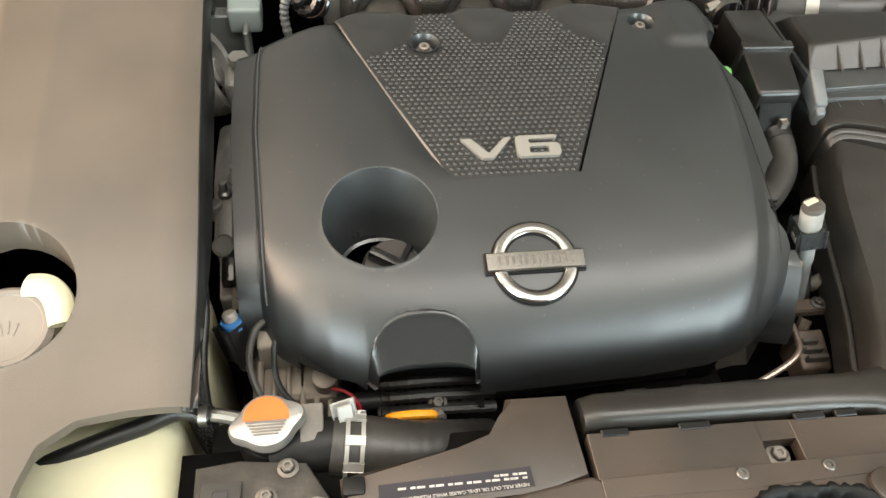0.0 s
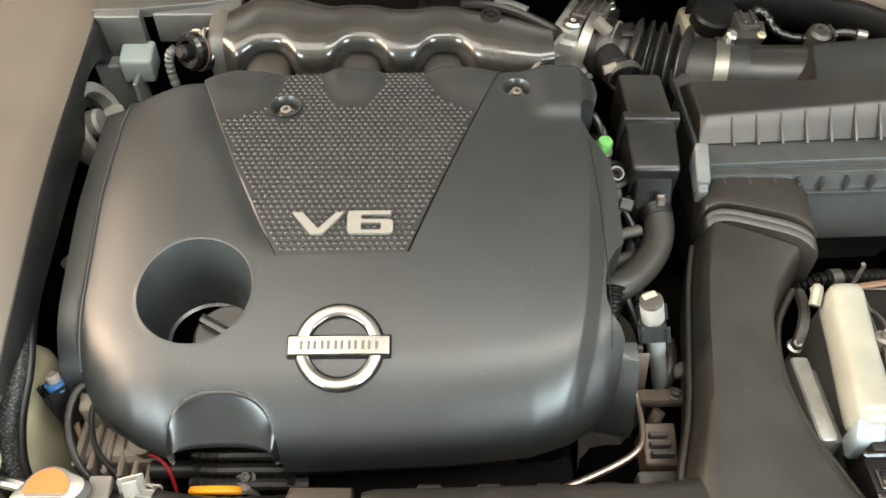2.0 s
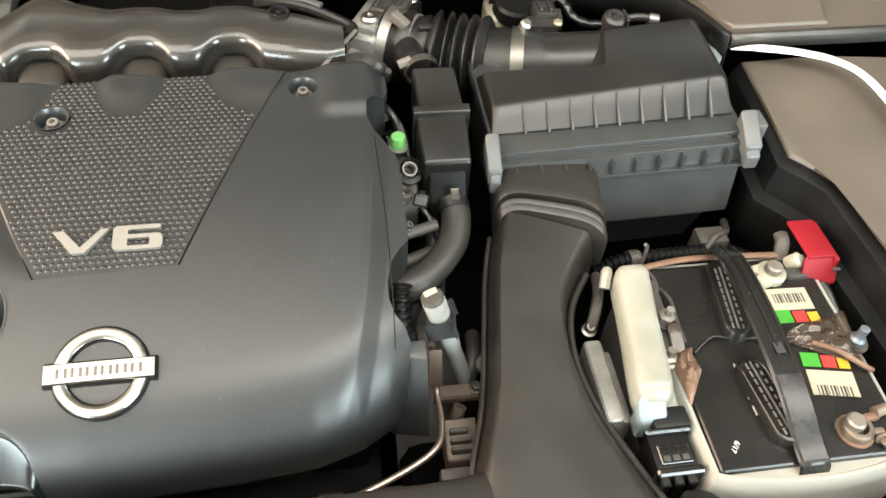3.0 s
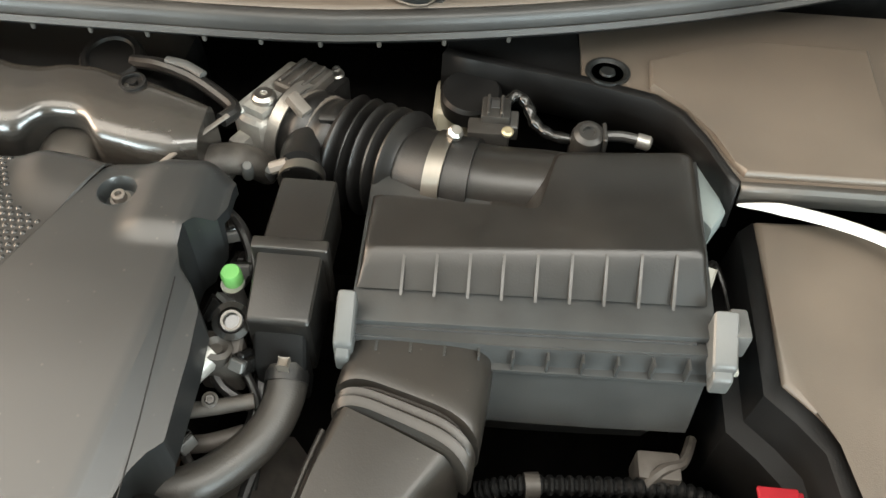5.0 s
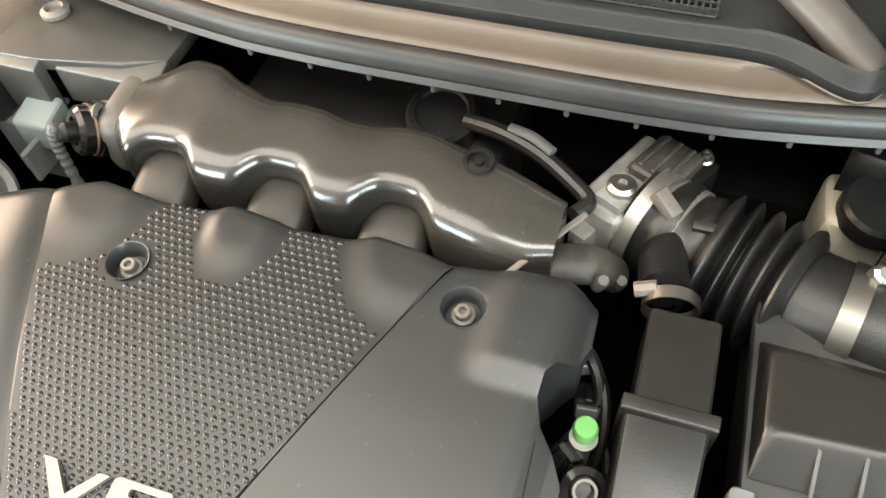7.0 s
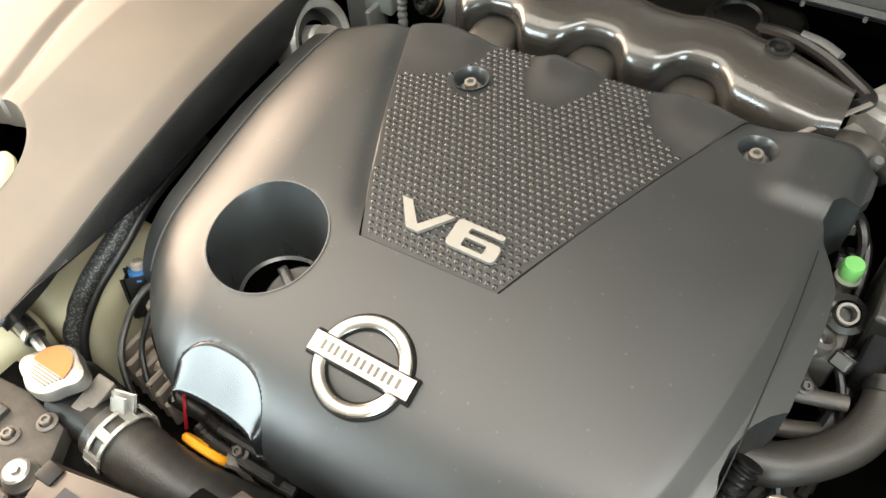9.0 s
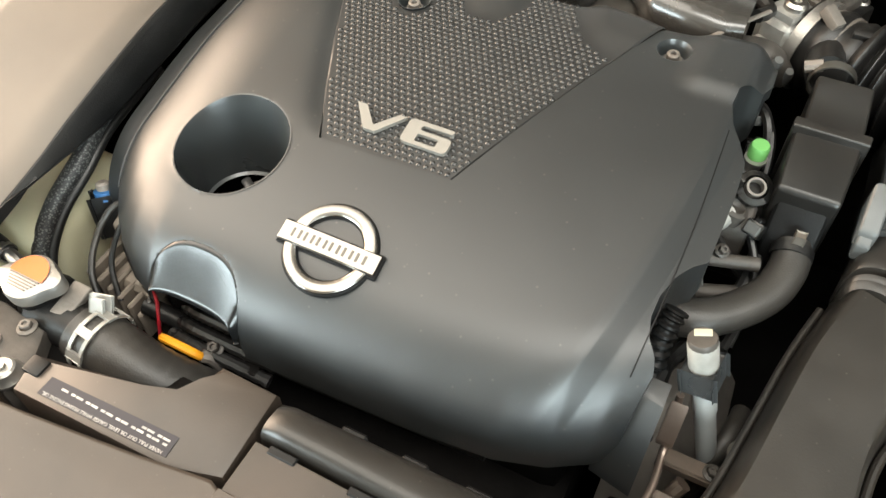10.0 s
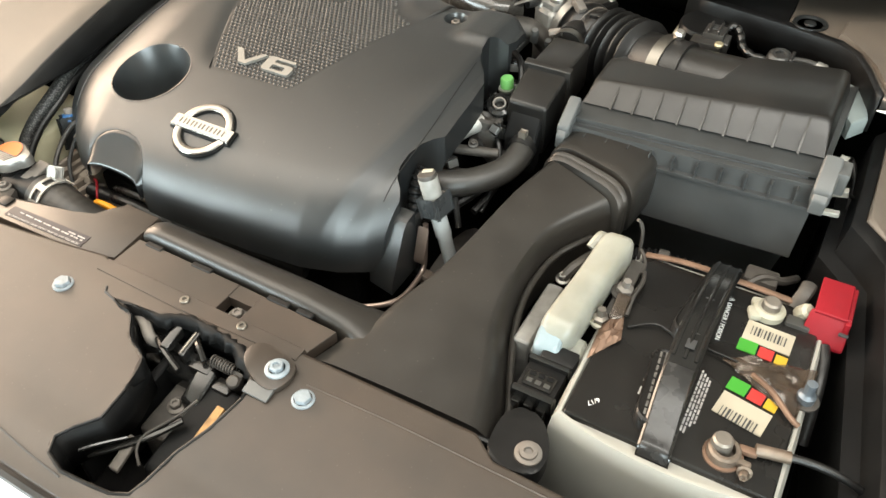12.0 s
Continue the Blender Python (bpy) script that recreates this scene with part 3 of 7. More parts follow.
part("ring", bm, CHROME, foot, "bright chrome ring")
bm = bmesh.new()
loft(bm, [[mb @ Vector((x, y, z - 14 * abs(x) ** 3)) for y, z in ((-0.0092, 0.001), (-0.0092, 0.0060), (-0.0080, 0.0078), (0.0080, 0.0078), (0.0092, 0.0060), (0.0092, 0.001))]
          for x in [-0.0448 + 0.0896 * i / 24 for i in range(25)]], ends=True)
part("crossbar", bm, CHROME, foot, "chrome crossbar")
for i in range(12):
    x = -0.0345 + i * 0.0060 + (0.0006 if i % 2 else 0.0)
    part("bar_mark", new_box(x, x + 0.0026, -0.0040, 0.0040, 0.0060, 0.0081 - 14 * abs(x + 0.0013) ** 3, 0.0003, 1, mb), MARK, foot)


def raised_sign(name, outline, hole, at):
    """A flat sign with a bevelled face, standing on the cover; outline and hole in its own width and height."""
    bm = bmesh.new()
    loops = []
    for ring in [outline] + ([hole] if hole else []):
        vs = [bm.verts.new((x, y, 0.0030)) for x, y in ring]
        loops += [bm.edges.new((a, b)) for a, b in zip(vs, vs[1:] + vs[:1])]
    bmesh.ops.triangle_fill(bm, use_beauty=True, use_dissolve=False, edges=loops)
    down = bmesh.ops.extrude_face_region(bm, geom=bm.faces[:])["geom"]
    for v in down:
        if isinstance(v, bmesh.types.BMVert):
            v.co.z = -0.0010
    for v in bm.verts:
        v.co = at @ v.co
    return part(name, bm, LETTER, cover, "raised silver V6 lettering", 30)


def rounded(pts, r, n=4):
    """Rounds the corners of a closed outline."""
    out = []
    for i, p in enumerate(pts):
        p, a, b = Vector(p), Vector(pts[i - 1]), Vector(pts[(i + 1) % len(pts)])
        k = min(r, 0.45 * (a - p).length, 0.45 * (b - p).length)
        s, e = p + (a - p).normalized() * k, p + (b - p).normalized() * k
        out += [tuple(s * (1 - t) ** 2 + 2 * p * t * (1 - t) + e * t * t) for t in [j / n for j in range(n + 1)]]
    return out


ms = on_cover(0.1620, 0.5530, -0.0005)
raised_sign("letter_v", [(-0.0480, 0.0245), (-0.0380, 0.0245), (-0.0222, 0.0062), (-0.0052, 0.0245), (0.0022, 0.0245), (-0.0180, 0.0), (-0.0292, 0.0)], None, ms)
raised_sign("digit_six", rounded([(0.0480, 0.0262), (0.0480, 0.0218), (0.0190, 0.0218), (0.0190, 0.0165), (0.0500, 0.0165), (0.0500, 0.0005), (0.0058, 0.0005), (0.0058, 0.0262)], 0.0052),
            rounded([(0.0188, 0.0125), (0.0385, 0.0125), (0.0385, 0.0045), (0.0188, 0.0045)], 0.0016), ms)

# ---- oil filler cap down in the well ----
cap = thing("oil_filler_cap", "black ribbed oil filler cap inside the cover well", "filler cap", (0.045, 0.503, 0.80))
OILCAP = material("worn_cap_plastic", (0.030, 0.027, 0.024), 0.45, var=0.25, bump=0.2, dust=0.15)
m = aim((0.045, 0.503, 0.785), (0.1, -0.25, 1))
bm = new_lathe([(0.036, 0), (0.036, 0.014), (0.033, 0.018), (0, 0.018)], m, 28)
part("disc", bm, OILCAP, cap)
part("grip", new_box(-0.005, 0.005, -0.032, 0.032, 0.016, 0.034, 0.003, 2, m @ pose(0, 0, 0, 0, 0, 40)), BLACK_GLOSS, cap)
part("grip_flange", new_box(-0.030, 0.030, -0.003, 0.003, 0.016, 0.024, 0.001, 2, m @ pose(0, 0, 0, 0, 0, 40)), BLACK, cap)

# ---- engine block and dark parts below ----
eng = thing("engine_block", "engine block under the cover, coloured near-black for deep shade", "engine", (0.16, 0.6, 0.4))
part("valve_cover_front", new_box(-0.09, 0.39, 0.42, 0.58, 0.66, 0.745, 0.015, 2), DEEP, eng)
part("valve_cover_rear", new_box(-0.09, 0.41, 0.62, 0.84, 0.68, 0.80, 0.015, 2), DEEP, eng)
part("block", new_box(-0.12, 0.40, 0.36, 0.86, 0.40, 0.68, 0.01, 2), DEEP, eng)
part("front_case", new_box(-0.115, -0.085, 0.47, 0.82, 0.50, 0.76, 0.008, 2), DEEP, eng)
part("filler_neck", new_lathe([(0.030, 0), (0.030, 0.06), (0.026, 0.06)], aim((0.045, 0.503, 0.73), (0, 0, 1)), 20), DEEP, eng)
part("fuel_rail", new_sweep([(-0.02, 0.385, 0.745), (0.15, 0.39, 0.742), (0.33, 0.40, 0.740)], 0.009), BLACK, eng)
part("ignition_bridge", new_box(0.00, 0.13, 0.395, 0.45, 0.735, 0.775, 0.006, 2), DEEP, eng)
for i in range(3):
    part("coil", new_box(0.02 + i * 0.13, 0.06 + i * 0.13, 0.42, 0.47, 0.74, 0.772, 0.004, 2), BLACK, eng)
for k in range(3):
    path = catmull([(0.02, 0.398 - 0.012 * k, 0.752 - 0.006 * k), (0.045, 0.392 - 0.012 * k, 0.762 - 0.006 * k), (0.08, 0.392 - 0.012 * k, 0.762 - 0.006 * k), (0.13, 0.396 - 0.012 * k, 0.752 - 0.006 * k)], 10)
    part("wiring_sleeve", sweep(bmesh.new(), path, [0.0062 + 0.0006 * math.sin(i * 2.4) for i in range(len(path))], 10), RUBBER, eng)
gear = thing("gearbox", "dark gearbox housing low beside the engine", "gearbox", (0.55, 0.55, 0.35))
part("housing", new_box(0.42, 0.66, 0.38, 0.80, 0.38, 0.62, 0.03, 3), DEEP, gear)
part("bell", new_lathe([(0.15, 0), (0.15, 0.05), (0.12, 0.09), (0.05, 0.10), (0, 0.10)], aim((0.42, 0.58, 0.52), (1, 0, 0)), 28), DULL, gear)

# ---- intake manifold ----
CAPDARK = material("dusty_flange_plastic", (0.060, 0.056, 0.050), 0.45, var=0.2, bump=0.2, dust=0.3)
mani = thing("intake_manifold", "glossy black plastic intake manifold with three runners", "intake manifold", (0.2, 0.86, 0.85))


RUNNERS = (0.060, 0.168, 0.268)


def plenum_ring(x):
    arch = min(1, sum(math.exp(-((x - c) / 0.0285) ** 4) for c in RUNNERS))
    yf = soft_read(x, [(0.0, 0.846), (0.025, 0.824), (0.05, 0.816), (0.30, 0.814), (0.345, 0.806), (0.37, 0.805), (0.395, 0.812)]) - 0.006 + 0.024 * arch
    yb = soft_read(x, [(0.0, 0.905), (0.05, 0.926), (0.10, 0.914), (0.15, 0.898), (0.30, 0.891), (0.36, 0.875), (0.395, 0.862)])
    zt = soft_read(x, [(0.0, 0.926), (0.05, 0.938), (0.25, 0.939), (0.33, 0.938), (0.395, 0.930)]) + 0.002 * math.exp(-((x - 0.08) / 0.03) ** 2)
    zb = 0.856 + 0.046 * arch
    yc, zc, hy, hz = (yf + yb) / 2, (zt + zb) / 2, (yb - yf) / 2, (zt - zb) / 2
    ring = []
    for i in range(36):
        a = 2 * math.pi * i / 36
        c, s = math.cos(a), math.sin(a)
        y = yc + hy * math.copysign(abs(c) ** 0.46, c)
        slope = 0.10 * (y - yb) if s > 0 else 0.0
        ring.append(Vector((x, y, zc + hz * math.copysign(abs(s) ** 0.52, s) + slope)))
    return ring


bm = bmesh.new()
loft(bm, [plenum_ring(0.395 * i / 110) for i in range(111)], ends=True)
part("plenum", bm, PLENUM, mani, smooth=50)
RUNNER = material("dull_runner_plastic", (0.030, 0.027, 0.023), 0.42, var=0.25, scale=20, bump=0.1, dust=0.12, spec=0.35)
for c in RUNNERS:
    bm = bmesh.new()
    rings = []
    for y, z, w in ((0.875, 0.884, 0.0275), (0.850, 0.884, 0.0275), (0.825, 0.881, 0.0275), (0.805, 0.874, 0.0275), (0.788, 0.862, 0.0270), (0.770, 0.842, 0.0265)):
        rings.append([Vector((c - 0.001 + w * math.copysign(abs(math.cos(a)) ** 0.6, math.cos(a)) - 0.05 * (0.85 - y), y, z + 0.020 * math.copysign(abs(math.sin(a)) ** 0.7, math.sin(a))))
                      for a in [2 * math.pi * i / 32 for i in range(32)]])
    loft(bm, rings, ends=True)
    part("runner", bm, RUNNER, mani, "dull black runner", smooth=50)
bm = bmesh.new()
mid = sum(plenum_ring(0.004), Vector()) / 36
loft(bm, [[mid + (p - mid) * k + Vector((dx, 0, 0)) for p in plenum_ring(0.004)] for dx, k in ((-0.020, 0.80), (-0.018, 0.98), (-0.012, 1.05), (-0.002, 1.05), (0.002, 1.0))], ends=True)
part("end_flange", bm, CAPDARK, mani, "greyish end flange", smooth=50)
for y in (0.852, 0.922):
    hexbolt("flange_bolt", aim((-0.016, y, 0.92), (-1, 0, 0)), 0.005, 0.006, DULL, parent=mani)
bm = new_lathe([(0.012, -0.004), (0.012, 0.0012), (0.0095, 0.0015), (0.0085, -0.002), (0.004, -0.002), (0.0035, 0.001), (0, 0.001)], aim((0.323, 0.868, 0.9375), (0, -0.1, 1)), 20)
part("bolt_pocket", bm, BLACK, mani)
part("clip_strip", new_sweep([(0.410, 0.856, 0.917), (0.390, 0.825, 0.916), (0.367, 0.789, 0.914)], 0.0027, 8, 5, 0.6), DULL, mani, "pale thin clip strip")
part("back_cap", new_lathe([(0.032, -0.03), (0.032, 0.0), (0.029, 0.004), (0.024, 0.004), (0.022, 0.001), (0, 0.001)], aim((0.268, 0.940, 0.908), (0, -0.2, 1)), 28), BLACK, mani)
part("rear_tank", new_box(0.06, 0.33, 0.915, 1.04, 0.78, 0.888, 0.03, 4), BLACK, mani)
part("vacuum_tube", new_sweep([(0.292, 0.936, 0.908), (0.325, 0.924, 0.915), (0.360, 0.912, 0.912), (0.392, 0.893, 0.907), (0.408, 0.878, 0.905), (0.400, 0.862, 0.905)], 0.007, 10), RUBBER, mani)
part("tube_clip", new_sweep([(0.332, 0.925, 0.921), (0.352, 0.920, 0.921), (0.372, 0.909, 0.919)], 0.0048, 10, 4, 0.7), CLIPGREY, mani, "grey tube end")
# sensor plug at the manifold's end
plug = thing("manifold_valve", "black round vacuum valve with a ribbed collar", "valve", (-0.035, 0.86, 0.88))
m = aim((-0.012, 0.871, 0.887), (-0.55, -0.75, 0.42))
part("body", new_lathe([(0.0245, -0.02), (0.0245, 0.004), (0.026, 0.005), (0.026, 0.012), (0.0235, 0.013), (0.0235, 0.022), (0.0255, 0.023), (0.0255, 0.030), (0.023, 0.031), (0.0225, 0.044), (0.019, 0.048), (0.013, 0.048), (0.012, 0.042), (0, 0.042)], m, 28), BLACK_GLOSS, plug)
part("collar", band(bmesh.new(), m @ pose(0, 0, 0.0175), 0.0232, 0.003, 0.001), LEAD, plug)
part("collar", band(bmesh.new(), m @ pose(0, 0, 0.0345), 0.0225, 0.002, 0.001), COPPER, plug)
part("nozzle", new_lathe([(0.009, 0.04), (0.009, 0.056), (0.006, 0.060), (0, 0.060)], m, 14), BLACK, plug)
path = catmull([(-0.050, 0.835, 0.912), (-0.058, 0.832, 0.905), (-0.061, 0.830, 0.885), (-0.058, 0.826, 0.86), (-0.052, 0.82, 0.82)], 12)
part("hose", sweep(bmesh.new(), path, [0.0052 + 0.0007 * math.sin(i * 1.6) for i in range(len(path))], 10), CLIPGREY, plug, "braided pale grey hose")

# ---- throttle body ----
tb = thing("throttle_body", "cast aluminium throttle body with plastic motor cover", "throttle body", (0.43, 0.93, 0.84))
axis = Vector((0.89, -0.45, 0.0)).normalized()
mt = Matrix.Identity(4)
mt.col[0][:3], mt.col[1][:3], mt.col[2][:3] = axis, (0.45 / 0.9973, 0.89 / 0.9973, 0), (0, 0, 1)
mt.translation = Vector((0.425, 0.932, 0.860))
part("flange", new_box(-0.007, 0.007, -0.047, 0.045, -0.06, 0.036, 0.006, 3, mt), ALU, tb)
part("housing", new_box(-0.002, 0.034, -0.050, 0.038, -0.05, 0.032, 0.011, 3, mt), ALU, tb)
part("throat", new_lathe([(0.040, 0.0), (0.043, 0.004), (0.043, 0.045), (0.038, 0.045)], aim(mt @ Vector((0.025, 0, -0.002)), axis), 28), DULL, tb)
mv = part("motor_cover", new_box(0.006, 0.048, 0.000, 0.050, 0.006, 0.042, 0.006, 3, mt), GRIME, tb, "brown-grey motor cover")
for k in range(3):
    part("cover_rib", new_box(0.012 + 0.012 * k, 0.016 + 0.012 * k, 0.004, 0.046, 0.040, 0.0450, 0.001, 1, mt), GRIME, mv)
part("linkage_box", new_box(0.004, 0.030, -0.042, -0.006, 0.028, 0.040, 0.004, 2, mt), ALU, tb)
part("spring_housing", new_lathe([(0.012, 0), (0.012, 0.006), (0.009, 0.009), (0.004, 0.009), (0.003, 0.006), (0, 0.006)], mt @ pose(0.018, -0.024, 0.039), 16), STEEL, tb)
part("connector", new_box(0.030, 0.058, 0.030, 0.060, -0.02, 0.030, 0.004, 2, mt), BLACK, tb)
for y in (-0.040, 0.038):
    hexbolt("housing_bolt", mt @ pose(0.008, y, 0.024, 0, 90, 0), 0.005, 0.008, STEEL, parent=tb)
hexbolt("cover_screw", aim((0.490, 0.962, 0.890), (0, -0.2, 1)), 0.0045, 0.009, STEEL, parent=tb)
part("side_lug", new_box(0.0, 0.018, -0.066, -0.044, -0.016, 0.012, 0.005, 2, mt), ALU, tb)
part("idle_pipe", new_sweep([mt @ Vector((0.01, -0.058, 0.0)), mt @ Vector((0.014, -0.075, -0.006)), mt @ Vector((0.012, -0.095, -0.02))], 0.007, 10), ALU, tb)
part("lower_elbow", new_sweep([(0.385, 0.822, 0.884), (0.405, 0.830, 0.886), (0.424, 0.838, 0.880), (0.438, 0.852, 0.856)], 0.017, 14, 6, 0.8), GRIME, tb, "brown cast elbow")
for p in ((0.433, 0.818, 0.891), (0.446, 0.836, 0.870)):
    part("fitting", new_lathe([(0.0055, -0.02), (0.0055, 0), (0.004, 0.003), (0, 0.003)], aim(p, (0.2, -0.4, 1)), 12), CLIPGREY, tb, "bright round fitting")

# ---- corrugated intake hose ----
hose = thing("intake_hose", "black corrugated rubber air intake hose with clamps", "air hose", (0.53, 0.88, 0.80))
spine = catmull([(0.448, 0.918, 0.858), (0.475, 0.905, 0.857), (0.503, 0.893, 0.855), (0.530, 0.884, 0.853), (0.560, 0.872, 0.855), (0.590, 0.858, 0.860), (0.615, 0.848, 0.864), (0.640, 0.843, 0.866)], 14)
acc, radii = 0.0, []
for i, p in enumerate(spine):
    if i:
        acc += (p - spine[i - 1]).length
    if acc < 0.062:
        radii.append(0.045 + 0.002 * math.sin(acc * 260))
    elif acc < 0.148:
        w = math.sin((acc - 0.062) * 2 * math.pi / 0.0172)
        radii.append(0.050 + 0.0075 * math.copysign(abs(w) ** 0.7, w) * min(1, (acc - 0.058) / 0.01))
    else:
        radii.append(0.0435)
part("bellows", sweep(bmesh.new(), spine, radii, 36), RUBBER, hose, smooth=50)
m1 = aim(spine[6], spine[8] - spine[5])
c1 = part("hose_clamp", band(bmesh.new(), m1, 0.0468, 0.013, 0.0018, 40), CAST, hose, "bright steel worm-drive clamp")
part("clamp_screw", new_box(-0.006, 0.006, -0.012, 0.012, -0.006, 0.006, 0.002, 2, aim(Vector((0.466, 0.892, 0.905)), (0.4, -0.3, 1))), DULL, c1)
for i in range(7):
    a = math.radians(200 + i * 4.5)
    part("clamp_slot", new_box(-0.0006, 0.0006, -0.0008, 0.0004, -0.005, 0.005, 0, 1, m1 @ pose(0.049 * math.cos(a), 0.049 * math.sin(a), 0, 0, 0, math.degrees(a) + 90)), INK, c1)
m2 = aim((0.610, 0.8495, 0.8635), (1, -0.25, 0.08))
c2 = part("hose_clamp", band(bmesh.new(), m2, 0.0445, 0.016, 0.0018, 40), GOLD, hose, "yellowish steel band clamp")
part("clamp_screw", new_lathe([(0.0075, -0.010), (0.0075, 0.006), (0.005, 0.009), (0, 0.009)], aim((0.617, 0.862, 0.909), (0.2, -0.3, 1)), 8), STEEL, c2)
part("rib", new_box(-0.012, 0.012, -0.004, 0.004, -0.004, 0.004, 0.002, 2, aim((0.500, 0.880, 0.901), (0, -0.3, 1))), RUBBER, hose)
part("side_port", new_sweep([(0.478, 0.885, 0.870), (0.474, 0.855, 0.878), (0.478, 0.828, 0.884)], 0.019, 16), RUBBER, hose)

# ---- resonator box beside the cover ----
reso = thing("breather_box", "flat black plastic breather box in two halves", "resonator", (0.495, 0.73, 0.83))


def slanted(x0, x1, y0, y1, zt0, zt1, zb0, zb1, bevel=0.005, taper=0.0):
    bm = bmesh.new()
    pts = [(x0 + taper, y0, zb0), (x1 - taper, y0, zb0), (x1, y1, zb1), (x0, y1, zb1), (x0 + taper, y0, zt0), (x1 - taper, y0, zt0), (x1, y1, zt1), (x0, y1, zt1)]
    v = [bm.verts.new(p) for p in pts]
    for f in ((3, 2, 1, 0), (4, 5, 6, 7), (0, 1, 5, 4), (1, 2, 6, 5), (2, 3, 7, 6), (3, 0, 4, 7)):
        bm.faces.new([v[i] for i in f])
    bmesh.ops.bevel(bm, geom=bm.edges[:], offset=bevel, segments=3, profile=0.6, affect="EDGES")
    return bm


part("upper_half", slanted(0.470, 0.520, 0.722, 0.800, 0.902, 0.902, 0.84, 0.84), AIRBOX, reso)
part("lower_half", slanted(0.466, 0.522, 0.660, 0.722, 0.880, 0.898, 0.812, 0.83, taper=0.002), AIRBOX, reso)
part("joint_rim", slanted(0.463, 0.526, 0.716, 0.727, 0.903, 0.905, 0.835, 0.835, 0.002), AIRBOX, reso)
part("lower_face", slanted(0.472, 0.516, 0.643, 0.664, 0.838, 0.872, 0.79, 0.80, 0.006), MATT_BLACK, reso)
mc = aim((0.484, 0.812, 0.888), (0.1, -1, -0.05))
cl = part("hose_clamp", band(bmesh.new(), mc, 0.0195, 0.010, 0.0015), GOLD, reso, "small yellowish band clamp")
part("clamp_screw", new_lathe([(0.006, -0.008), (0.006, 0.008), (0, 0.008)], aim((0.464, 0.815, 0.898), (1, 0.2, 0.3)), 8), DULL, cl)
bh = thing("breather_hose", "dark grey bent rubber breather hose", "hose", (0.48, 0.6, 0.78))
part("hose", new_sweep([(0.499, 0.650, 0.832), (0.501, 0.628, 0.825), (0.492, 0.598, 0.818), (0.468, 0.568, 0.815), (0.440, 0.548, 0.815), (0.405, 0.545, 0.81)], 0.0165, 18), HOSE, bh)
part("spring_clamp", band(bmesh.new(), aim((0.500, 0.641, 0.829), (0.05, -1, -0.3)), 0.017, 0.009, 0.0008), RUBBER, bh)
part("clamp_ear", new_box(-0.004, 0.004, -0.004, 0.004, 0, 0.008, 0.001, 1, aim((0.500, 0.641, 0.846), (0, 0, 1))), LEAD, bh)

# ---- air filter box ----
BASEGREY = material("airbox_base_plastic", (0.029, 0.031, 0.0315), 0.36, var=0.2, bump=0.12, dust=0.06, spec=0.5)
# lid plastic made paler for the light its worn rib edges catch
RIBGREY = material("lit_worn_rib_plastic", (0.035, 0.033, 0.030), 0.36, var=0.2, bump=0.1)
ab = thing("air_filter_box", "black plastic air filter box with ribbed lid", "air filter box", (0.69, 0.74, 0.7))


def lid_top(x, y):
    return 0.8985 + 0.090 * (x - 0.560) + 0.02 * (y - 0.74)


def ledge_z(x):
    return 0.881 + 0.045 * (x - 0.55)


top_poly = [(0.554, 0.730), (0.825, 0.732), (0.827, 0.846), (0.712, 0.846), (0.692, 0.768), (0.554, 0.790)]
low_poly = [(0.550, 0.7035), (0.831, 0.7035), (0.834, 0.862), (0.700, 0.860), (0.684, 0.800), (0.549, 0.808)]
bm = bmesh.new()
cx, cy = 0.70, 0.785
rings = []
for t, inset, drop in ((0.0, 0, 0.0), (0.5, 0, 0.0), (0.86, 0, 0.0), (0.94, 0.0010, 0.0004), (0.985, 0.0032, 0.0002), (1.0, 0.0075, 0.0)):
    ring = []
    for (ax, ay), (bx, by) in zip(low_poly, top_poly):
        x, y = ax + (bx - ax) * t, ay + (by - ay) * t
        dx, dy = cx - x, cy - y
        z = (ledge_z(ax) - 0.004) * (1 - t) + lid_top(bx, by) * t - drop
        k = inset / max(1e-6, math.hypot(dx, dy))
        ring.append((x + dx * k, y + dy * k, z))
    fine_ring = []
    for i, p in enumerate(ring):
        q, r = Vector(ring[i - 1]), Vector(ring[(i + 1) % 6])
        p = Vector(p)
        g = 0.002 + 0.007 * t
        s, e = p + (q - p).normalized() * g, p + (r - p).normalized() * g
        fine_ring += [s * (1 - u) ** 2 + 2 * p * u * (1 - u) + e * u * u for u in (0, 0.25, 0.5, 0.75, 1)]
    rings.append(fine_ring)
loft(bm, rings, ends=True)
lid = part("lid", bm, AIRBOX, ab, smooth=30)
for i in range(9):
    x = 0.587 + i * 0.0270
    z = lid_top(x, 0.730)
    bm = bmesh.new()
    prof = [(0.734, z - 0.001), (0.7270, z - 0.0030), (0.6965, ledge_z(x) - 0.002), (0.716, ledge_z(x) - 0.006)]
    a = [bm.verts.new((x - 0.0012, y, zz)) for y, zz in prof]
    b = [bm.verts.new((x + 0.0012, y, zz)) for y, zz in prof]
    bm.faces.new(a)
    bm.faces.new(b[::-1])
    for j in range(4):
        bm.faces.new((a[j], a[(j + 1) % 4], b[(j + 1) % 4], b[j]))
    part("lid_rib", bm, RIBGREY, lid)
fl = bmesh.new()
prism(fl, [(0.548, 0.674), (0.836, 0.676), (0.842, 0.868), (0.544, 0.868)], lambda x, y: ledge_z(x) - (0.008 if y < 0.70 else 0.0), lambda x, y: ledge_z(x) - 0.014, 0.0015)
part("lid_flange", fl, BASEGREY, lid)
base = bmesh.new()


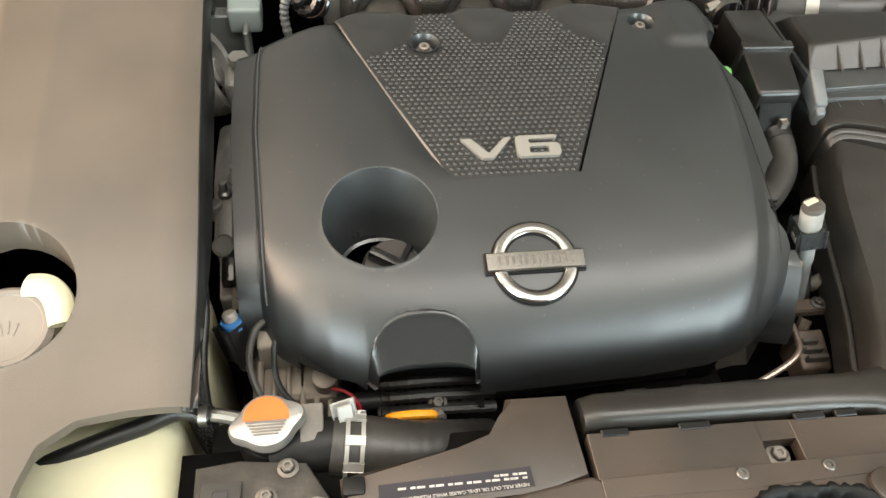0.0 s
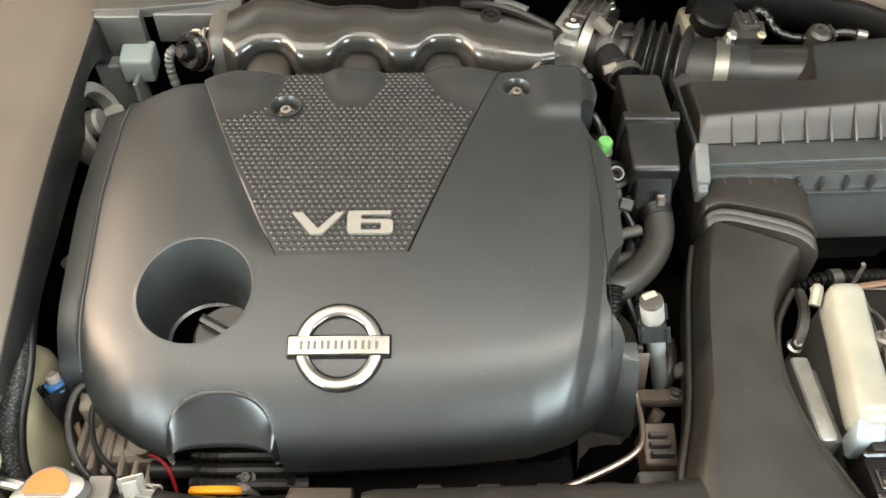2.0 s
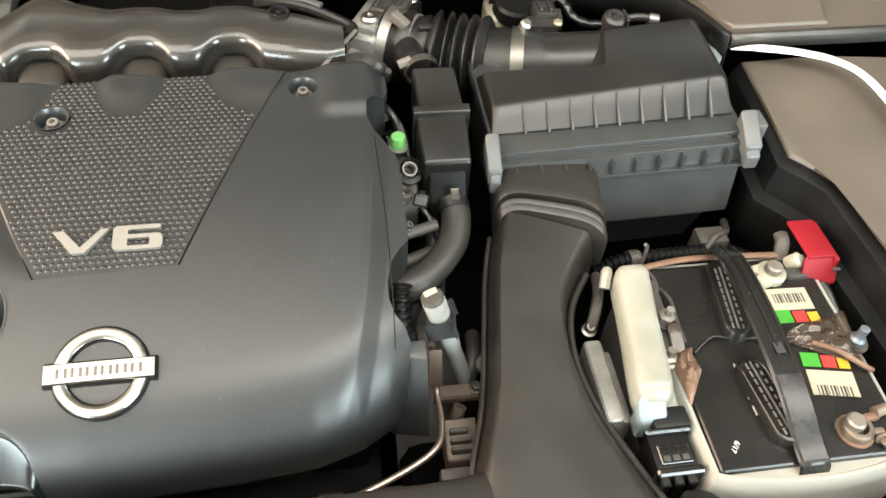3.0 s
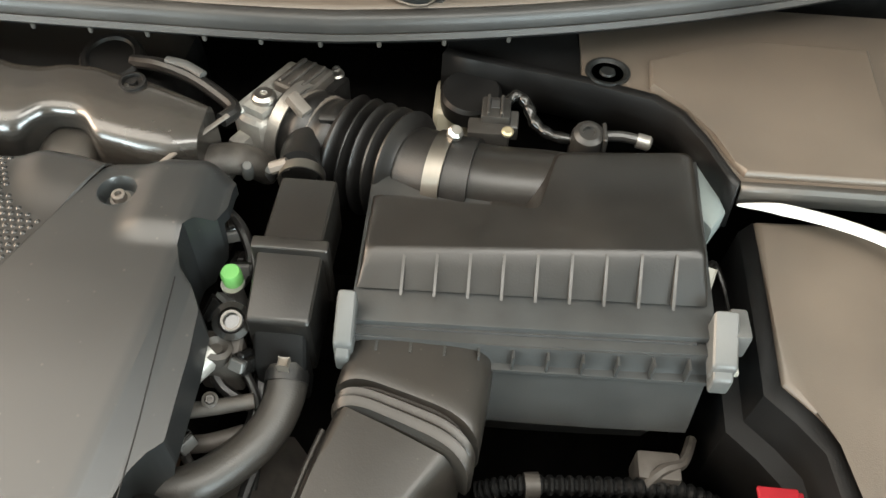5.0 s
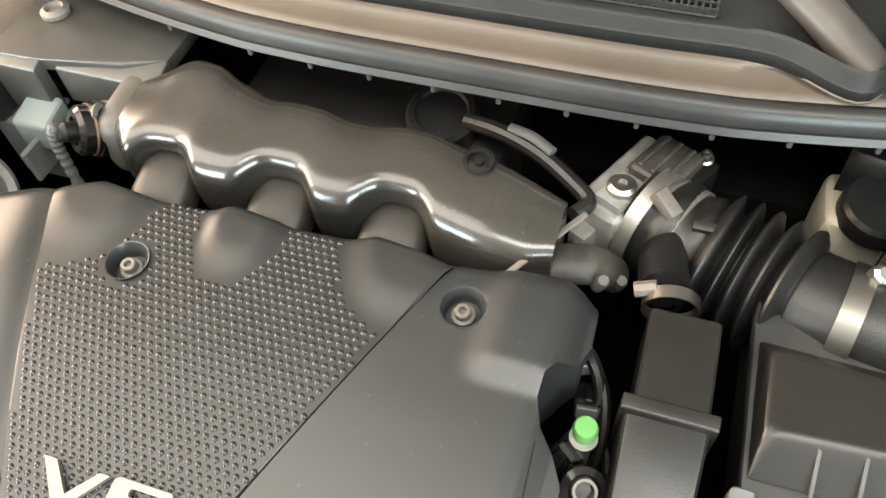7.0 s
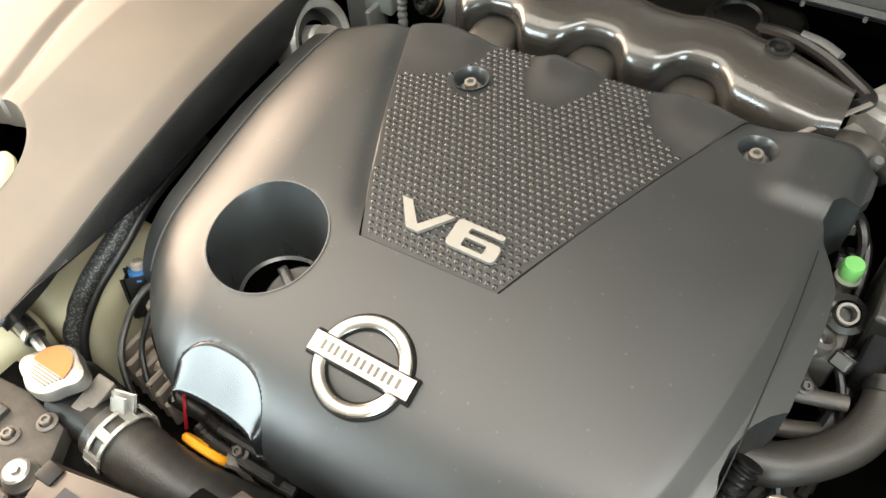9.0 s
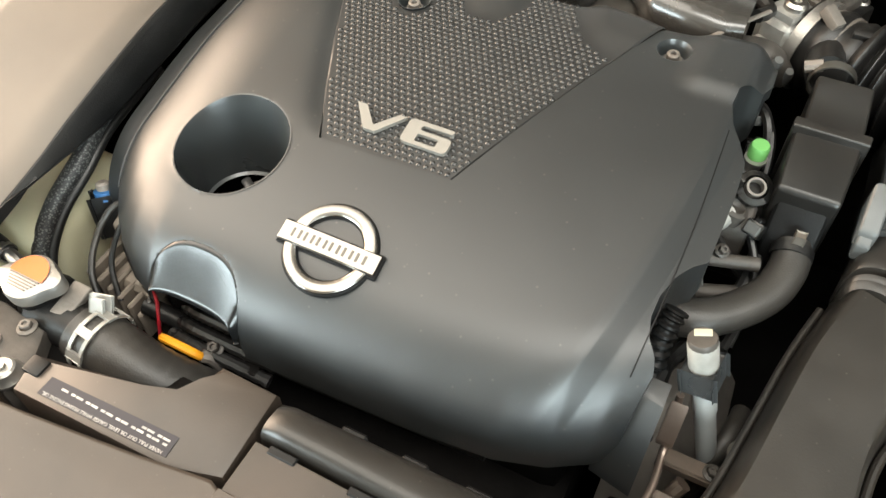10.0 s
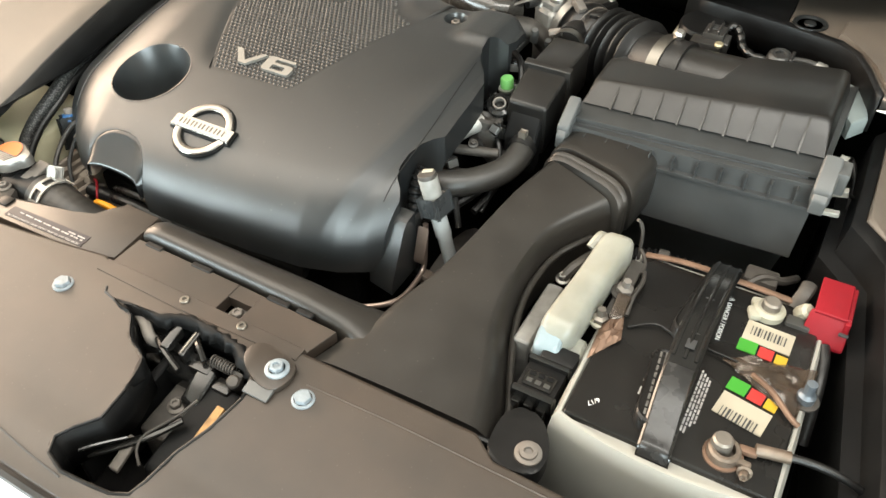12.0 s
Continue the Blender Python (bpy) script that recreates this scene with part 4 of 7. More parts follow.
def base_ring(y0, x0, x1, z, slope=0.03):
    pts = [(x0, y0), (x0 + (x1 - x0) * 0.25, y0 - 0.002), (x0 + (x1 - x0) * 0.5, y0 - 0.003), (x0 + (x1 - x0) * 0.75, y0 - 0.002), (x1, y0), (x1, 0.862), (x0, 0.862)]
    return [Vector((x, y, z + slope * (x - 0.55))) for x, y in pts]


loft(base, [base_ring(0.682, 0.570, 0.816, 0.70), base_ring(0.668, 0.562, 0.826, 0.766), base_ring(0.654, 0.557, 0.831, 0.776, 0.02), base_ring(0.646, 0.555, 0.833, 0.783, 0.02), base_ring(0.6465, 0.555, 0.833, 0.792, 0.02),
            base_ring(0.662, 0.552, 0.836, 0.842), base_ring(0.666, 0.552, 0.836, 0.866)], ends=True)
bs = part("base", base, BASEGREY, ab, smooth=40)
fl = bmesh.new()
prism(fl, [(0.546, 0.664), (0.842, 0.666), (0.842, 0.700), (0.546, 0.700)], lambda x, y: 0.8645 + 0.045 * (x - 0.55), lambda x, y: 0.860 + 0.045 * (x - 0.55), 0.001)
part("base_lip", fl, BASEGREY, bs)
part("lid_slot", prism(bmesh.new(), [(0.558, 0.6725), (0.822, 0.6745), (0.822, 0.690), (0.558, 0.690)], lambda x, y: ledge_z(x) - 0.0138, lambda x, y: ledge_z(x) - 0.0175, 0), INK, lid)
fl = bmesh.new()
prism(fl, [(0.545, 0.653), (0.842, 0.655), (0.842, 0.690), (0.545, 0.690)], lambda x, y: 0.846 + 0.03 * (x - 0.55), lambda x, y: 0.842 + 0.03 * (x - 0.55), 0.001)
part("base_ledge", fl, BASEGREY, bs)
for i in range(10):
    x = 0.572 + i * 0.0272
    part("base_rib", new_box(x - 0.0009, x + 0.0009, 0.6545, 0.668, 0.845 + 0.03 * (x - 0.55), 0.8615 + 0.04 * (x - 0.55), 0), BASEGREY, bs)
for x0, x1 in ((0.538, 0.554), (0.830, 0.850)):
    z = ledge_z((x0 + x1) / 2)
    c = part("clip", slanted(x0, x1, 0.652, 0.690, z - 0.012, z + 0.012, z - 0.032, z - 0.020, 0.004), CLIPGREY, ab, "light grey plastic snap clip")
    part("clip_lever", slanted(x0 + 0.002, x1 - 0.002, 0.646, 0.658, z - 0.022, z - 0.012, z - 0.040, z - 0.036, 0.003), CLIPGREY, c)
part("hinge_block", new_box(0.846, 0.860, 0.672, 0.700, 0.868, 0.896, 0.003, 2), CLIPGREY, ab)
part("outlet_tube", new_sweep([(0.625, 0.846, 0.865), (0.66, 0.841, 0.866), (0.70, 0.838, 0.868), (0.73, 0.835, 0.868)], 0.0395, 32, 3), AIRBOX, ab)
part("outlet_saddle", new_box(0.650, 0.715, 0.79, 0.862, 0.84, 0.885, 0.012, 3), AIRBOX, ab)
# air flow sensor and purge canister behind the box
COWL_GREY = material("dark_grey_plug_plastic", (0.020, 0.0195, 0.0185), 0.34, var=0.2, bump=0.1, dust=0.08, spec=0.6)
BRASSY = material("pale_brass_screw", (0.40, 0.35, 0.23), 0.4, 0.7, var=0.2, bump=0.2)
ms = thing("air_flow_sensor", "black plug-in air flow sensor with cable", "sensor", (0.66, 0.89, 0.86))
part("body", new_box(0.628, 0.668, 0.880, 0.903, 0.86, 0.898, 0.003, 2), COWL_GREY, ms, "dark grey sensor body")
plug = part("connector", new_box(0.640, 0.668, 0.895, 0.926, 0.872, 0.906, 0.003, 2), COWL_GREY, ms, "grey plug with a latch")
for x in (0.645, 0.658):
    part("plug_rib", new_box(x, x + 0.003, 0.896, 0.924, 0.905, 0.9105, 0.0008, 1), COWL_GREY, plug)
part("latch_window", new_box(0.6485, 0.6575, 0.908, 0.920, 0.9055, 0.9068, 0.0004, 1), INK, plug)
part("plug_wing", slanted(0.666, 0.676, 0.893, 0.912, 0.896, 0.902, 0.880, 0.884, 0.002), COWL_GREY, plug)
part("screw", new_lathe([(0.006, 0), (0.006, 0.003), (0.004, 0.0045), (0, 0.0045)], aim((0.666, 0.884, 0.897), (0, -0.2, 1)), 10), BRASSY, ms, "pale brass sensor screw")
path = catmull([(0.662, 0.924, 0.900), (0.674, 0.932, 0.904), (0.684, 0.924, 0.900), (0.692, 0.908, 0.892), (0.708, 0.896, 0.888), (0.728, 0.892, 0.888)], 8)
part("cable", sweep(bmesh.new(), path, [0.0058 + 0.0007 * math.sin(i * 1.1) for i in range(len(path))], 12), BLACK_GLOSS, ms, "shiny taped cable")
dome = part("second_plug", new_lathe([(0.016, -0.022), (0.016, 0.004), (0.0145, 0.009), (0.010, 0.012), (0.006, 0.012), (0.005, 0.009), (0, 0.009)], aim((0.742, 0.889, 0.893), (0, -0.25, 1)), 24), COWL_GREY, ms, "round grey cable holder")
part("holder_fin", new_box(0.755, 0.759, 0.876, 0.902, 0.872, 0.904, 0.001, 1), COWL_GREY, dome)
part("plug_tail", new_sweep([(0.757, 0.891, 0.896), (0.775, 0.890, 0.898), (0.792, 0.887, 0.897)], 0.0052, 10), COWL_GREY, ms)
part("tail_tip", new_lathe([(0.0072, -0.006), (0.0072, 0.006), (0.005, 0.008), (0, 0.008)], aim((0.793, 0.886, 0.897), (1, -0.2, -0.1)), 14), CAST, ms, "bright cable end")
ca = thing("brake_fluid_reservoir", "off-white fluid reservoir with round black cap", "reservoir", (0.625, 0.96, 0.84))
part("bottle", new_box(0.590, 0.645, 0.935, 0.995, 0.80, 0.875, 0.012, 3), WHITE_PLASTIC, ca)
part("cap", new_lathe([(0.031, 0), (0.031, 0.018), (0.028, 0.022), (0, 0.022)], aim((0.628, 0.952, 0.872), (0, -0.15, 1)), 32), BLACK, ca)
# green-capped service valve
gv = thing("service_valve", "small metal valve with a bright green cap", "valve", (0.446, 0.708, 0.83))
part("stem", new_lathe([(0.007, -0.05), (0.007, -0.004), (0.010, -0.003), (0.010, 0.0), (0, 0)], aim((0.445, 0.705, 0.866), (0, -0.1, 1)), 16), CAST, gv)
part("cap", new_lathe([(0.0086, -0.002), (0.0088, 0.011), (0.0074, 0.014), (0, 0.0145)], aim((0.445, 0.708, 0.866), (0, -0.1, 1)), 20), GREEN, gv, "bright green plastic cap")
br = thing("pipe_bracket", "dull metal pipes and brackets beside the engine", "bracket", (0.43, 0.62, 0.74))
part("flange", new_lathe([(0.016, 0), (0.016, 0.006), (0.011, 0.008), (0.009, 0.002), (0, 0.002)], aim((0.452, 0.672, 0.858), (0.2, -0.5, 1)), 20), BLACK_GLOSS, br)
part("flange_ring", new_lathe([(0.0085, 0.0), (0.0085, 0.010), (0.0065, 0.010), (0.0065, 0.002)], aim((0.452, 0.672, 0.858), (0.2, -0.5, 1)), 18), DULL, br)
part("casting", slanted(0.424, 0.462, 0.640, 0.668, 0.838, 0.852, 0.80, 0.81, 0.006), GRIME, br)
part("pipe", new_sweep([(0.410, 0.605, 0.822), (0.44, 0.609, 0.826), (0.478, 0.620, 0.826)], 0.0065, 12), GRIME, br)
part("lower_pipe", new_sweep([(0.41, 0.588, 0.800), (0.44, 0.592, 0.800), (0.47, 0.604, 0.80)], 0.0075, 12), GRIME, br)
part("arm", new_sweep([(0.408, 0.614, 0.830), (0.424, 0.630, 0.840), (0.440, 0.650, 0.846)], 0.0115, 12), ALU, br, "pale cast arm")
part("arm_boss", new_lathe([(0.013, 0), (0.013, 0.012), (0.009, 0.014), (0.005, 0.010), (0, 0.010)], aim((0.440, 0.650, 0.840), (0.3, 0.1, 1)), 16), GRIME, br)
part("rusty_lug", slanted(0.405, 0.422, 0.560, 0.585, 0.800, 0.808, 0.78, 0.79, 0.004), COPPER, br)
part("wire", new_sweep([(0.41, 0.79, 0.87), (0.44, 0.76, 0.872), (0.45, 0.735, 0.85), (0.43, 0.70, 0.83), (0.44, 0.64, 0.82), (0.48, 0.62, 0.79), (0.475, 0.56, 0.775)], 0.005, 8), RUBBER, br)
part("wire", new_sweep([(0.46, 0.70, 0.82), (0.475, 0.65, 0.81), (0.47, 0.60, 0.79), (0.44, 0.53, 0.78), (0.436, 0.49, 0.80), (0.44, 0.47, 0.74)], 0.0075, 10), RUBBER, br, "black corrugated cable sleeve")
eh = thing("engine_wiring", "black wiring harness with glossy plugs beside the cover", "wiring", (0.44, 0.68, 0.78))
for (x, y, z), d, w in (((0.428, 0.768, 0.862), (0.4, -1, 0.3), 0.008), ((0.442, 0.742, 0.846), (0.1, -1, 0.5), 0.010), ((0.432, 0.690, 0.842), (0.5, 0.6, 0.8), 0.008), ((0.466, 0.648, 0.838), (-0.3, -0.8, 0.7), 0.008), ((0.425, 0.585, 0.818), (0.8, -0.5, 0.4), 0.009)):
    q = aim((x, y, z), d)
    pl = part("plug", new_box(-w, w, -0.007, 0.007, -0.014, 0.012, 0.002, 2, q), BLACK_GLOSS, eh)
    part("latch", new_box(-0.003, 0.003, 0.006, 0.010, -0.006, 0.012, 0.001, 1, q), BLACK, pl)
    part("seal", new_box(-w * 0.8, w * 0.8, -0.005, 0.005, 0.011, 0.016, 0.001, 1, q), CLIPGREY, pl)
for pts, r in (([(0.418, 0.788, 0.850), (0.436, 0.765, 0.868), (0.452, 0.745, 0.860), (0.458, 0.715, 0.835), (0.452, 0.690, 0.800)], 0.0042),
               ([(0.442, 0.742, 0.834), (0.462, 0.725, 0.815), (0.468, 0.69, 0.80), (0.455, 0.65, 0.80)], 0.0034),
               ([(0.425, 0.66, 0.82), (0.446, 0.655, 0.838), (0.468, 0.640, 0.826), (0.482, 0.610, 0.80), (0.480, 0.57, 0.77)], 0.0036),
               ([(0.416, 0.60, 0.80), (0.432, 0.575, 0.815), (0.452, 0.552, 0.805), (0.470, 0.530, 0.77)], 0.0040)):
    part("wire", new_sweep(pts, r, 8), RUBBER, eh)
path = catmull([(0.4300, 0.522, 0.852), (0.4270, 0.508, 0.835), (0.4290, 0.496, 0.805), (0.4330, 0.488, 0.765), (0.44, 0.480, 0.72)], 14)
part("ribbed_sleeve", sweep(bmesh.new(), path, [0.0088 + 0.0012 * math.copysign(1, math.sin(i * 1.57)) for i in range(len(path))], 12), BLACK, eh, "black corrugated sleeve in the cover's bite")
for p in ((0.420, 0.640, 0.846), (0.446, 0.612, 0.836)):
    hexbolt("clip_screw", aim(p, (0.3, -0.4, 1)), 0.004, 0.005, GRIME, parent=eh)
# pressure valve and bent metal line
pv = thing("pressure_valve", "white and brass pressure valve on a metal line", "valve", (0.46, 0.485, 0.76))
mp = aim((0.476, 0.484, 0.795), (-0.28, 0.03, 1))
DULLBROWN = material("rusty_brown_steel", (0.075, 0.055, 0.042), 0.5, 0.35, var=0.45, scale=50, bump=0.3, fine=250, dust=0.25)
CAPWHITE = material("grimy_white_cap", (0.25, 0.25, 0.235), 0.45, var=0.25, scale=60, bump=0.1, dust=0.3)
PINKSTEEL = material("tarnished_steel_line", (0.30, 0.235, 0.20), 0.36, 0.8, var=0.2, bump=0.15)
BRACKET_GREY = material("grey_clip_sheet", (0.030, 0.032, 0.033), 0.28, var=0.15, bump=0.1, spec=0.7)
PIPE = material("pale_grey_pipe", (0.30, 0.315, 0.315), 0.42, var=0.15, bump=0.15, dust=0.15)
part("stem", new_lathe([(0.0085, -0.07), (0.0085, 0.0), (0.0095, 0.002), (0.0095, 0.036), (0.008, 0.038)], mp, 18), PIPE, pv, "pale grey pipe")
clip = part("collar", new_box(-0.0145, 0.0125, -0.0125, 0.0115, 0.034, 0.054, 0.003, 2, mp), BRACKET_GREY, pv, "grey plug clip")
part("clip_window", new_box(-0.006, 0.003, -0.0132, -0.0120, 0.043, 0.050, 0.0005, 1, mp), INK, clip)
part("clip_tongue", new_box(-0.0065, 0.0035, -0.0140, -0.0120, 0.036, 0.0425, 0.0005, 1, mp), CASE, clip, "white clip tongue")
part("cap", new_lathe([(0.0100, 0.052), (0.0112, 0.055), (0.0112, 0.079), (0.0108, 0.080), (0.0092, 0.080)], mp, 22), CAPWHITE, pv, "yellowed white cap sleeve")
part("core", new_lathe([(0.0109, 0.0795), (0.0109, 0.0835), (0.0100, 0.0850), (0, 0.0852)], mp, 18), GRIME, pv, "brown worn cap top")
part("chip", new_box(-0.0075, -0.0010, -0.0060, 0.0068, 0.0848, 0.0862, 0.0004, 1, mp @ pose(0, 0, 0, 0, 0, 20)), WHITE_PLASTIC, pv, "cream chipped patch")
part("line", new_sweep([(0.455, 0.478, 0.81), (0.457, 0.472, 0.78), (0.459, 0.462, 0.752), (0.460, 0.425, 0.748), (0.452, 0.400, 0.748), (0.420, 0.382, 0.742), (0.36, 0.362, 0.735), (0.30, 0.355, 0.73)], 0.0032, 10), PINKSTEEL, pv, "thin bent metal line")
part("tab", slanted(0.450, 0.464, 0.456, 0.470, 0.772, 0.812, 0.7655, 0.8055, 0.0012), PINKSTEEL, pv, "pinkish bare metal tab")
part("bracket", new_box(0.456, 0.520, 0.452, 0.466, 0.7475, 0.7505, 0.001, 1), DULLBROWN, pv, "brown flat steel bracket")
part("bracket_fold", new_box(0.456, 0.512, 0.4515, 0.4545, 0.738, 0.7475, 0.001, 1), DULLBROWN, pv)
hexbolt("bracket_bolt", aim((0.500, 0.459, 0.7505), (0, 0, 1)), 0.005, 0.005, GRIME, parent=pv)
lowb = thing("cable_bracket", "brown stamped steel bracket with stacked ribs", "bracket", (0.478, 0.41, 0.70))
part("plate", slanted(0.462, 0.496, 0.392, 0.432, 0.728, 0.742, 0.70, 0.70, 0.003), DULLBROWN, lowb)
for k in range(3):
    part("rib", new_box(0.467, 0.490 - 0.002 * k, 0.398 + 0.009 * k, 0.403 + 0.009 * k, 0.722, 0.7400 + 0.002 * k, 0.001, 1), GRIME, lowb)
part("post", new_sweep([(0.474, 0.434, 0.700), (0.476, 0.436, 0.730), (0.482, 0.444, 0.744)], 0.007, 10), DULLBROWN, lowb)
part("foot", slanted(0.454, 0.500, 0.352, 0.390, 0.716, 0.722, 0.700, 0.700, 0.004), GRIME, lowb)
hexbolt("foot_bolt", aim((0.466, 0.368, 0.719), (0, 0, 1)), 0.0045, 0.005, DULL, parent=lowb)
cpl = thing("coolant_pipe", "dark bent coolant pipe with a pale end cap", "pipe", (0.50, 0.49, 0.72))
part("tube", new_sweep([(0.492, 0.468, 0.690), (0.498, 0.482, 0.735), (0.505, 0.502, 0.748), (0.509, 0.530, 0.742)], 0.0085, 12), HOSE, cpl)
part("end_cap", new_lathe([(0.0075, -0.012), (0.0075, 0.004), (0.006, 0.007), (0, 0.007)], aim((0.513, 0.488, 0.752), (0.3, -0.2, 1)), 16), DULL, cpl, "pale metal end cap")

# ---- intake duct and front rail ----
duct = thing("intake_duct", "dark grey plastic air intake duct over the radiator support", "air duct", (0.53, 0.42, 0.72))


def duct_top(x, y):
    return soft_read(y, [(0.25, 0.806), (0.35, 0.812), (0.45, 0.822), (0.55, 0.838), (0.62, 0.850), (0.68, 0.856)])


left = catmull([(0.455, 0.258, 0), (0.470, 0.300, 0), (0.478, 0.350, 0), (0.500, 0.420, 0), (0.515, 0.500, 0), (0.526, 0.560, 0), (0.541, 0.615, 0)], 8)
right = catmull([(0.658, 0.262, 0), (0.640, 0.310, 0), (0.610, 0.380, 0), (0.596, 0.430, 0), (0.594, 0.475, 0), (0.606, 0.520, 0), (0.646, 0.574, 0)], 8)


def duct_ring(a, b):
    ring = []
    d = b - a
    for i in range(25):
        s = i / 24
        e = min(s, 1 - s)
        soft = 0.12 + 0.88 * max(0, min(1, (a.y - 0.305) / 0.06)) if s < 0.5 else 1
        drop = 0.034 * soft * (1 - min(1, e / 0.14)) ** 2.0
        x, y = a.x + d.x * s, a.y + d.y * s
        ring.append(Vector((x, y, duct_top(x, y) + 0.003 * math.sin(math.pi * s) - drop)))
    return ring


bm = bmesh.new()
rings = [duct_ring(a, b) for a, b in zip(left, right)]
loft(bm, [r + [Vector((r[-1].x, r[-1].y, r[-1].z - 0.045)), Vector((r[0].x, r[0].y, r[0].z - 0.045))] for r in rings], close=True, ends=True)
part("shell", bm, DUCT, duct, smooth=45)
part("inner_lip", new_sweep([(p.x + 0.004, p.y, duct_top(p.x, p.y) - 0.030) for p in right[4:-3:4]], 0.004, 10), DUCT, duct)
part("outer_lip", new_sweep([(p.x - 0.003, p.y, duct_top(p.x, p.y) - 0.033) for p in left[2:-2:4]], 0.0032, 10), DUCT, duct)
nk = bmesh.new()
rings = []
collar = (0.0, 0.0020, 0.0026, 0.0004, 0.0020, 0.0026, 0.0, -0.0045, -0.0045, 0.0035, 0.0045, 0.0046, 0.0046, 0.0046, 0.0046, 0.0046, 0.0040)
steps = (0.0, 0.05, 0.09, 0.12, 0.15, 0.19, 0.22, 0.225, 0.275, 0.28, 0.32, 0.42, 0.55, 0.70, 0.85, 0.95, 1.0)
for s, grow in zip(steps, collar):
    cx, cy, cz = 0.598 + 0.010 * s, 0.586 + 0.082 * s, 0.820 + 0.003 * s
    ring = []
    for i in range(40):
        a = 2 * math.pi * i / 40
        c, q = math.cos(a), math.sin(a)
        w, h = 0.0545 + grow, 0.033 + grow + 0.004 * s
        x = cx + w * math.copysign(abs(c) ** 0.45, c)
        ring.append(Vector((x, cy + 0.012 * (1 - c * c) - 0.36 * (1 - 0.55 * s) * (x - 0.6), cz + h * math.copysign(abs(q) ** 0.45, q))))
    rings.append(ring)
loft(nk, rings, ends=True)
part("neck", nk, DUCT, duct, "black rounded neck joining the filter box", 30)
part("front_lip", new_sweep([(0.453, 0.256, 0.800), (0.52, 0.257, 0.799), (0.59, 0.259, 0.797), (0.659, 0.261, 0.796)], 0.0035, 8), BLACK, duct)
rail = bmesh.new()
rings = []
for i in range(31):
    s = i / 30
    x = 0.188 + (0.560 - 0.188) * s
    yf, yb = 0.300 - 0.004 * s - 0.03 * soft_step((s - 0.70) / 0.3), 0.334 + 0.008 * s + 0.045 * max(0, (s - 0.62) / 0.38) ** 2
    zt = 0.826 - 0.006 * s - 0.018 * soft_step((s - 0.55) / 0.45)
    e = min(1, min(s, 1.3 - s) / 0.02)
    ring = []
    for dy, dz in ((0, -0.024), (0.0, -0.012), (0.002, -0.005), (0.007, -0.001), (0.014, 0.0), (0.028, -0.002), (0.036, -0.006), (0.040, -0.014), (0.041, -0.05), (0, -0.05)):
        ring.append(Vector((x, yf + dy * (yb - yf) / 0.041, zt + dz - 0.006 * (1 - e))))
    rings.append(ring)
loft(rail, rings, ends=True)
part("front_rail", rail, DUCT, duct, smooth=50)
for i in range(5):
    x = 0.235 + i * 0.052
    part("rail_tab", new_box(x, x + 0.022, 0.333, 0.341, 0.792, 0.806, 0.002, 1), BLACK, duct)

# ---- radiator support cover ----


def front_z(x, y):
    z = 0.813 + 0.006 * max(0, min(1, (y - 0.10) / 0.12))
    if y < 0.07:
        z -= 1.2 * (0.07 - y) ** 1.5
    return z - 0.05 * max(0, abs(x - 0.33) - 0.35) ** 2


def front_edge(x):
    return 0.031 + 0.09 * (x - 0.33) ** 2


LATCH = [(0.238, 0.213), (0.250, 0.209), (0.268, 0.206), (0.290, 0.184), (0.319, 0.171), (0.330, 0.138), (0.333, 0.105), (0.319, 0.086), (0.312, 0.071), (0.320, 0.057), (0.342, 0.050), (0.370, 0.052),
         (0.396, 0.055), (0.412, 0.062), (0.416, 0.077), (0.419, 0.110), (0.429, 0.142), (0.434, 0.180), (0.432, 0.200), (0.406, 0.220), (0.380, 0.228), (0.357, 0.230), (0.325, 0.231), (0.296, 0.219), (0.258, 0.216)]


def in_poly(x, y, poly):
    hit = False
    for (x1, y1), (x2, y2) in zip(poly, poly[1:] + poly[:1]):
        if (y1 > y) != (y2 > y) and x < (x2 - x1) * (y - y1) / (y2 - y1) + x1:
            hit = not hit
    return hit


def nearest(x, y, poly):
    best = None
    for (x1, y1), (x2, y2) in zip(poly, poly[1:] + poly[:1]):
        d = Vector((x2 - x1, y2 - y1))
        t = max(0, min(1, ((x - x1) * d.x + (y - y1) * d.y) / d.length_squared))
        q = Vector((x1 + d.x * t, y1 + d.y * t))
        e = (q - Vector((x, y))).length
        if best is None or e < best[0]:
            best = (e, q)
    return best[1]


def front_point(u, v):
    x = -0.60 + 1.90 * u
    back = interp(x, [(-0.6, 0.215), (-0.06, 0.228), (0.02, 0.235), (0.12, 0.247), (0.18, 0.256), (0.20, 0.248), (0.64, 0.250), (0.665, 0.232), (1.3, 0.220)])
    y = front_edge(x) + (back - front_edge(x)) * v
    return Vector((x, y, front_z(x, y)))


bm = sheet(front_point, 560, 72)
gone = [f for f in bm.faces if all(in_poly(v.co.x, v.co.y, LATCH) for v in f.verts)]
bmesh.ops.delete(bm, geom=gone, context="FACES")
for v in bm.verts:
    if in_poly(v.co.x, v.co.y, LATCH):
        q = nearest(v.co.x, v.co.y, LATCH)
        v.co.x, v.co.y = q.x, q.y
bmesh.ops.remove_doubles(bm, verts=bm.verts[:], dist=0.0005)
bm.normal_update()
up = 1 if sum(f.normal.z for f in bm.faces) > 0 else -1
bmesh.ops.delete(bm, geom=[f for f in bm.faces if f.normal.z * up < 0.3 and f.calc_area() < 4e-5], context="FACES")
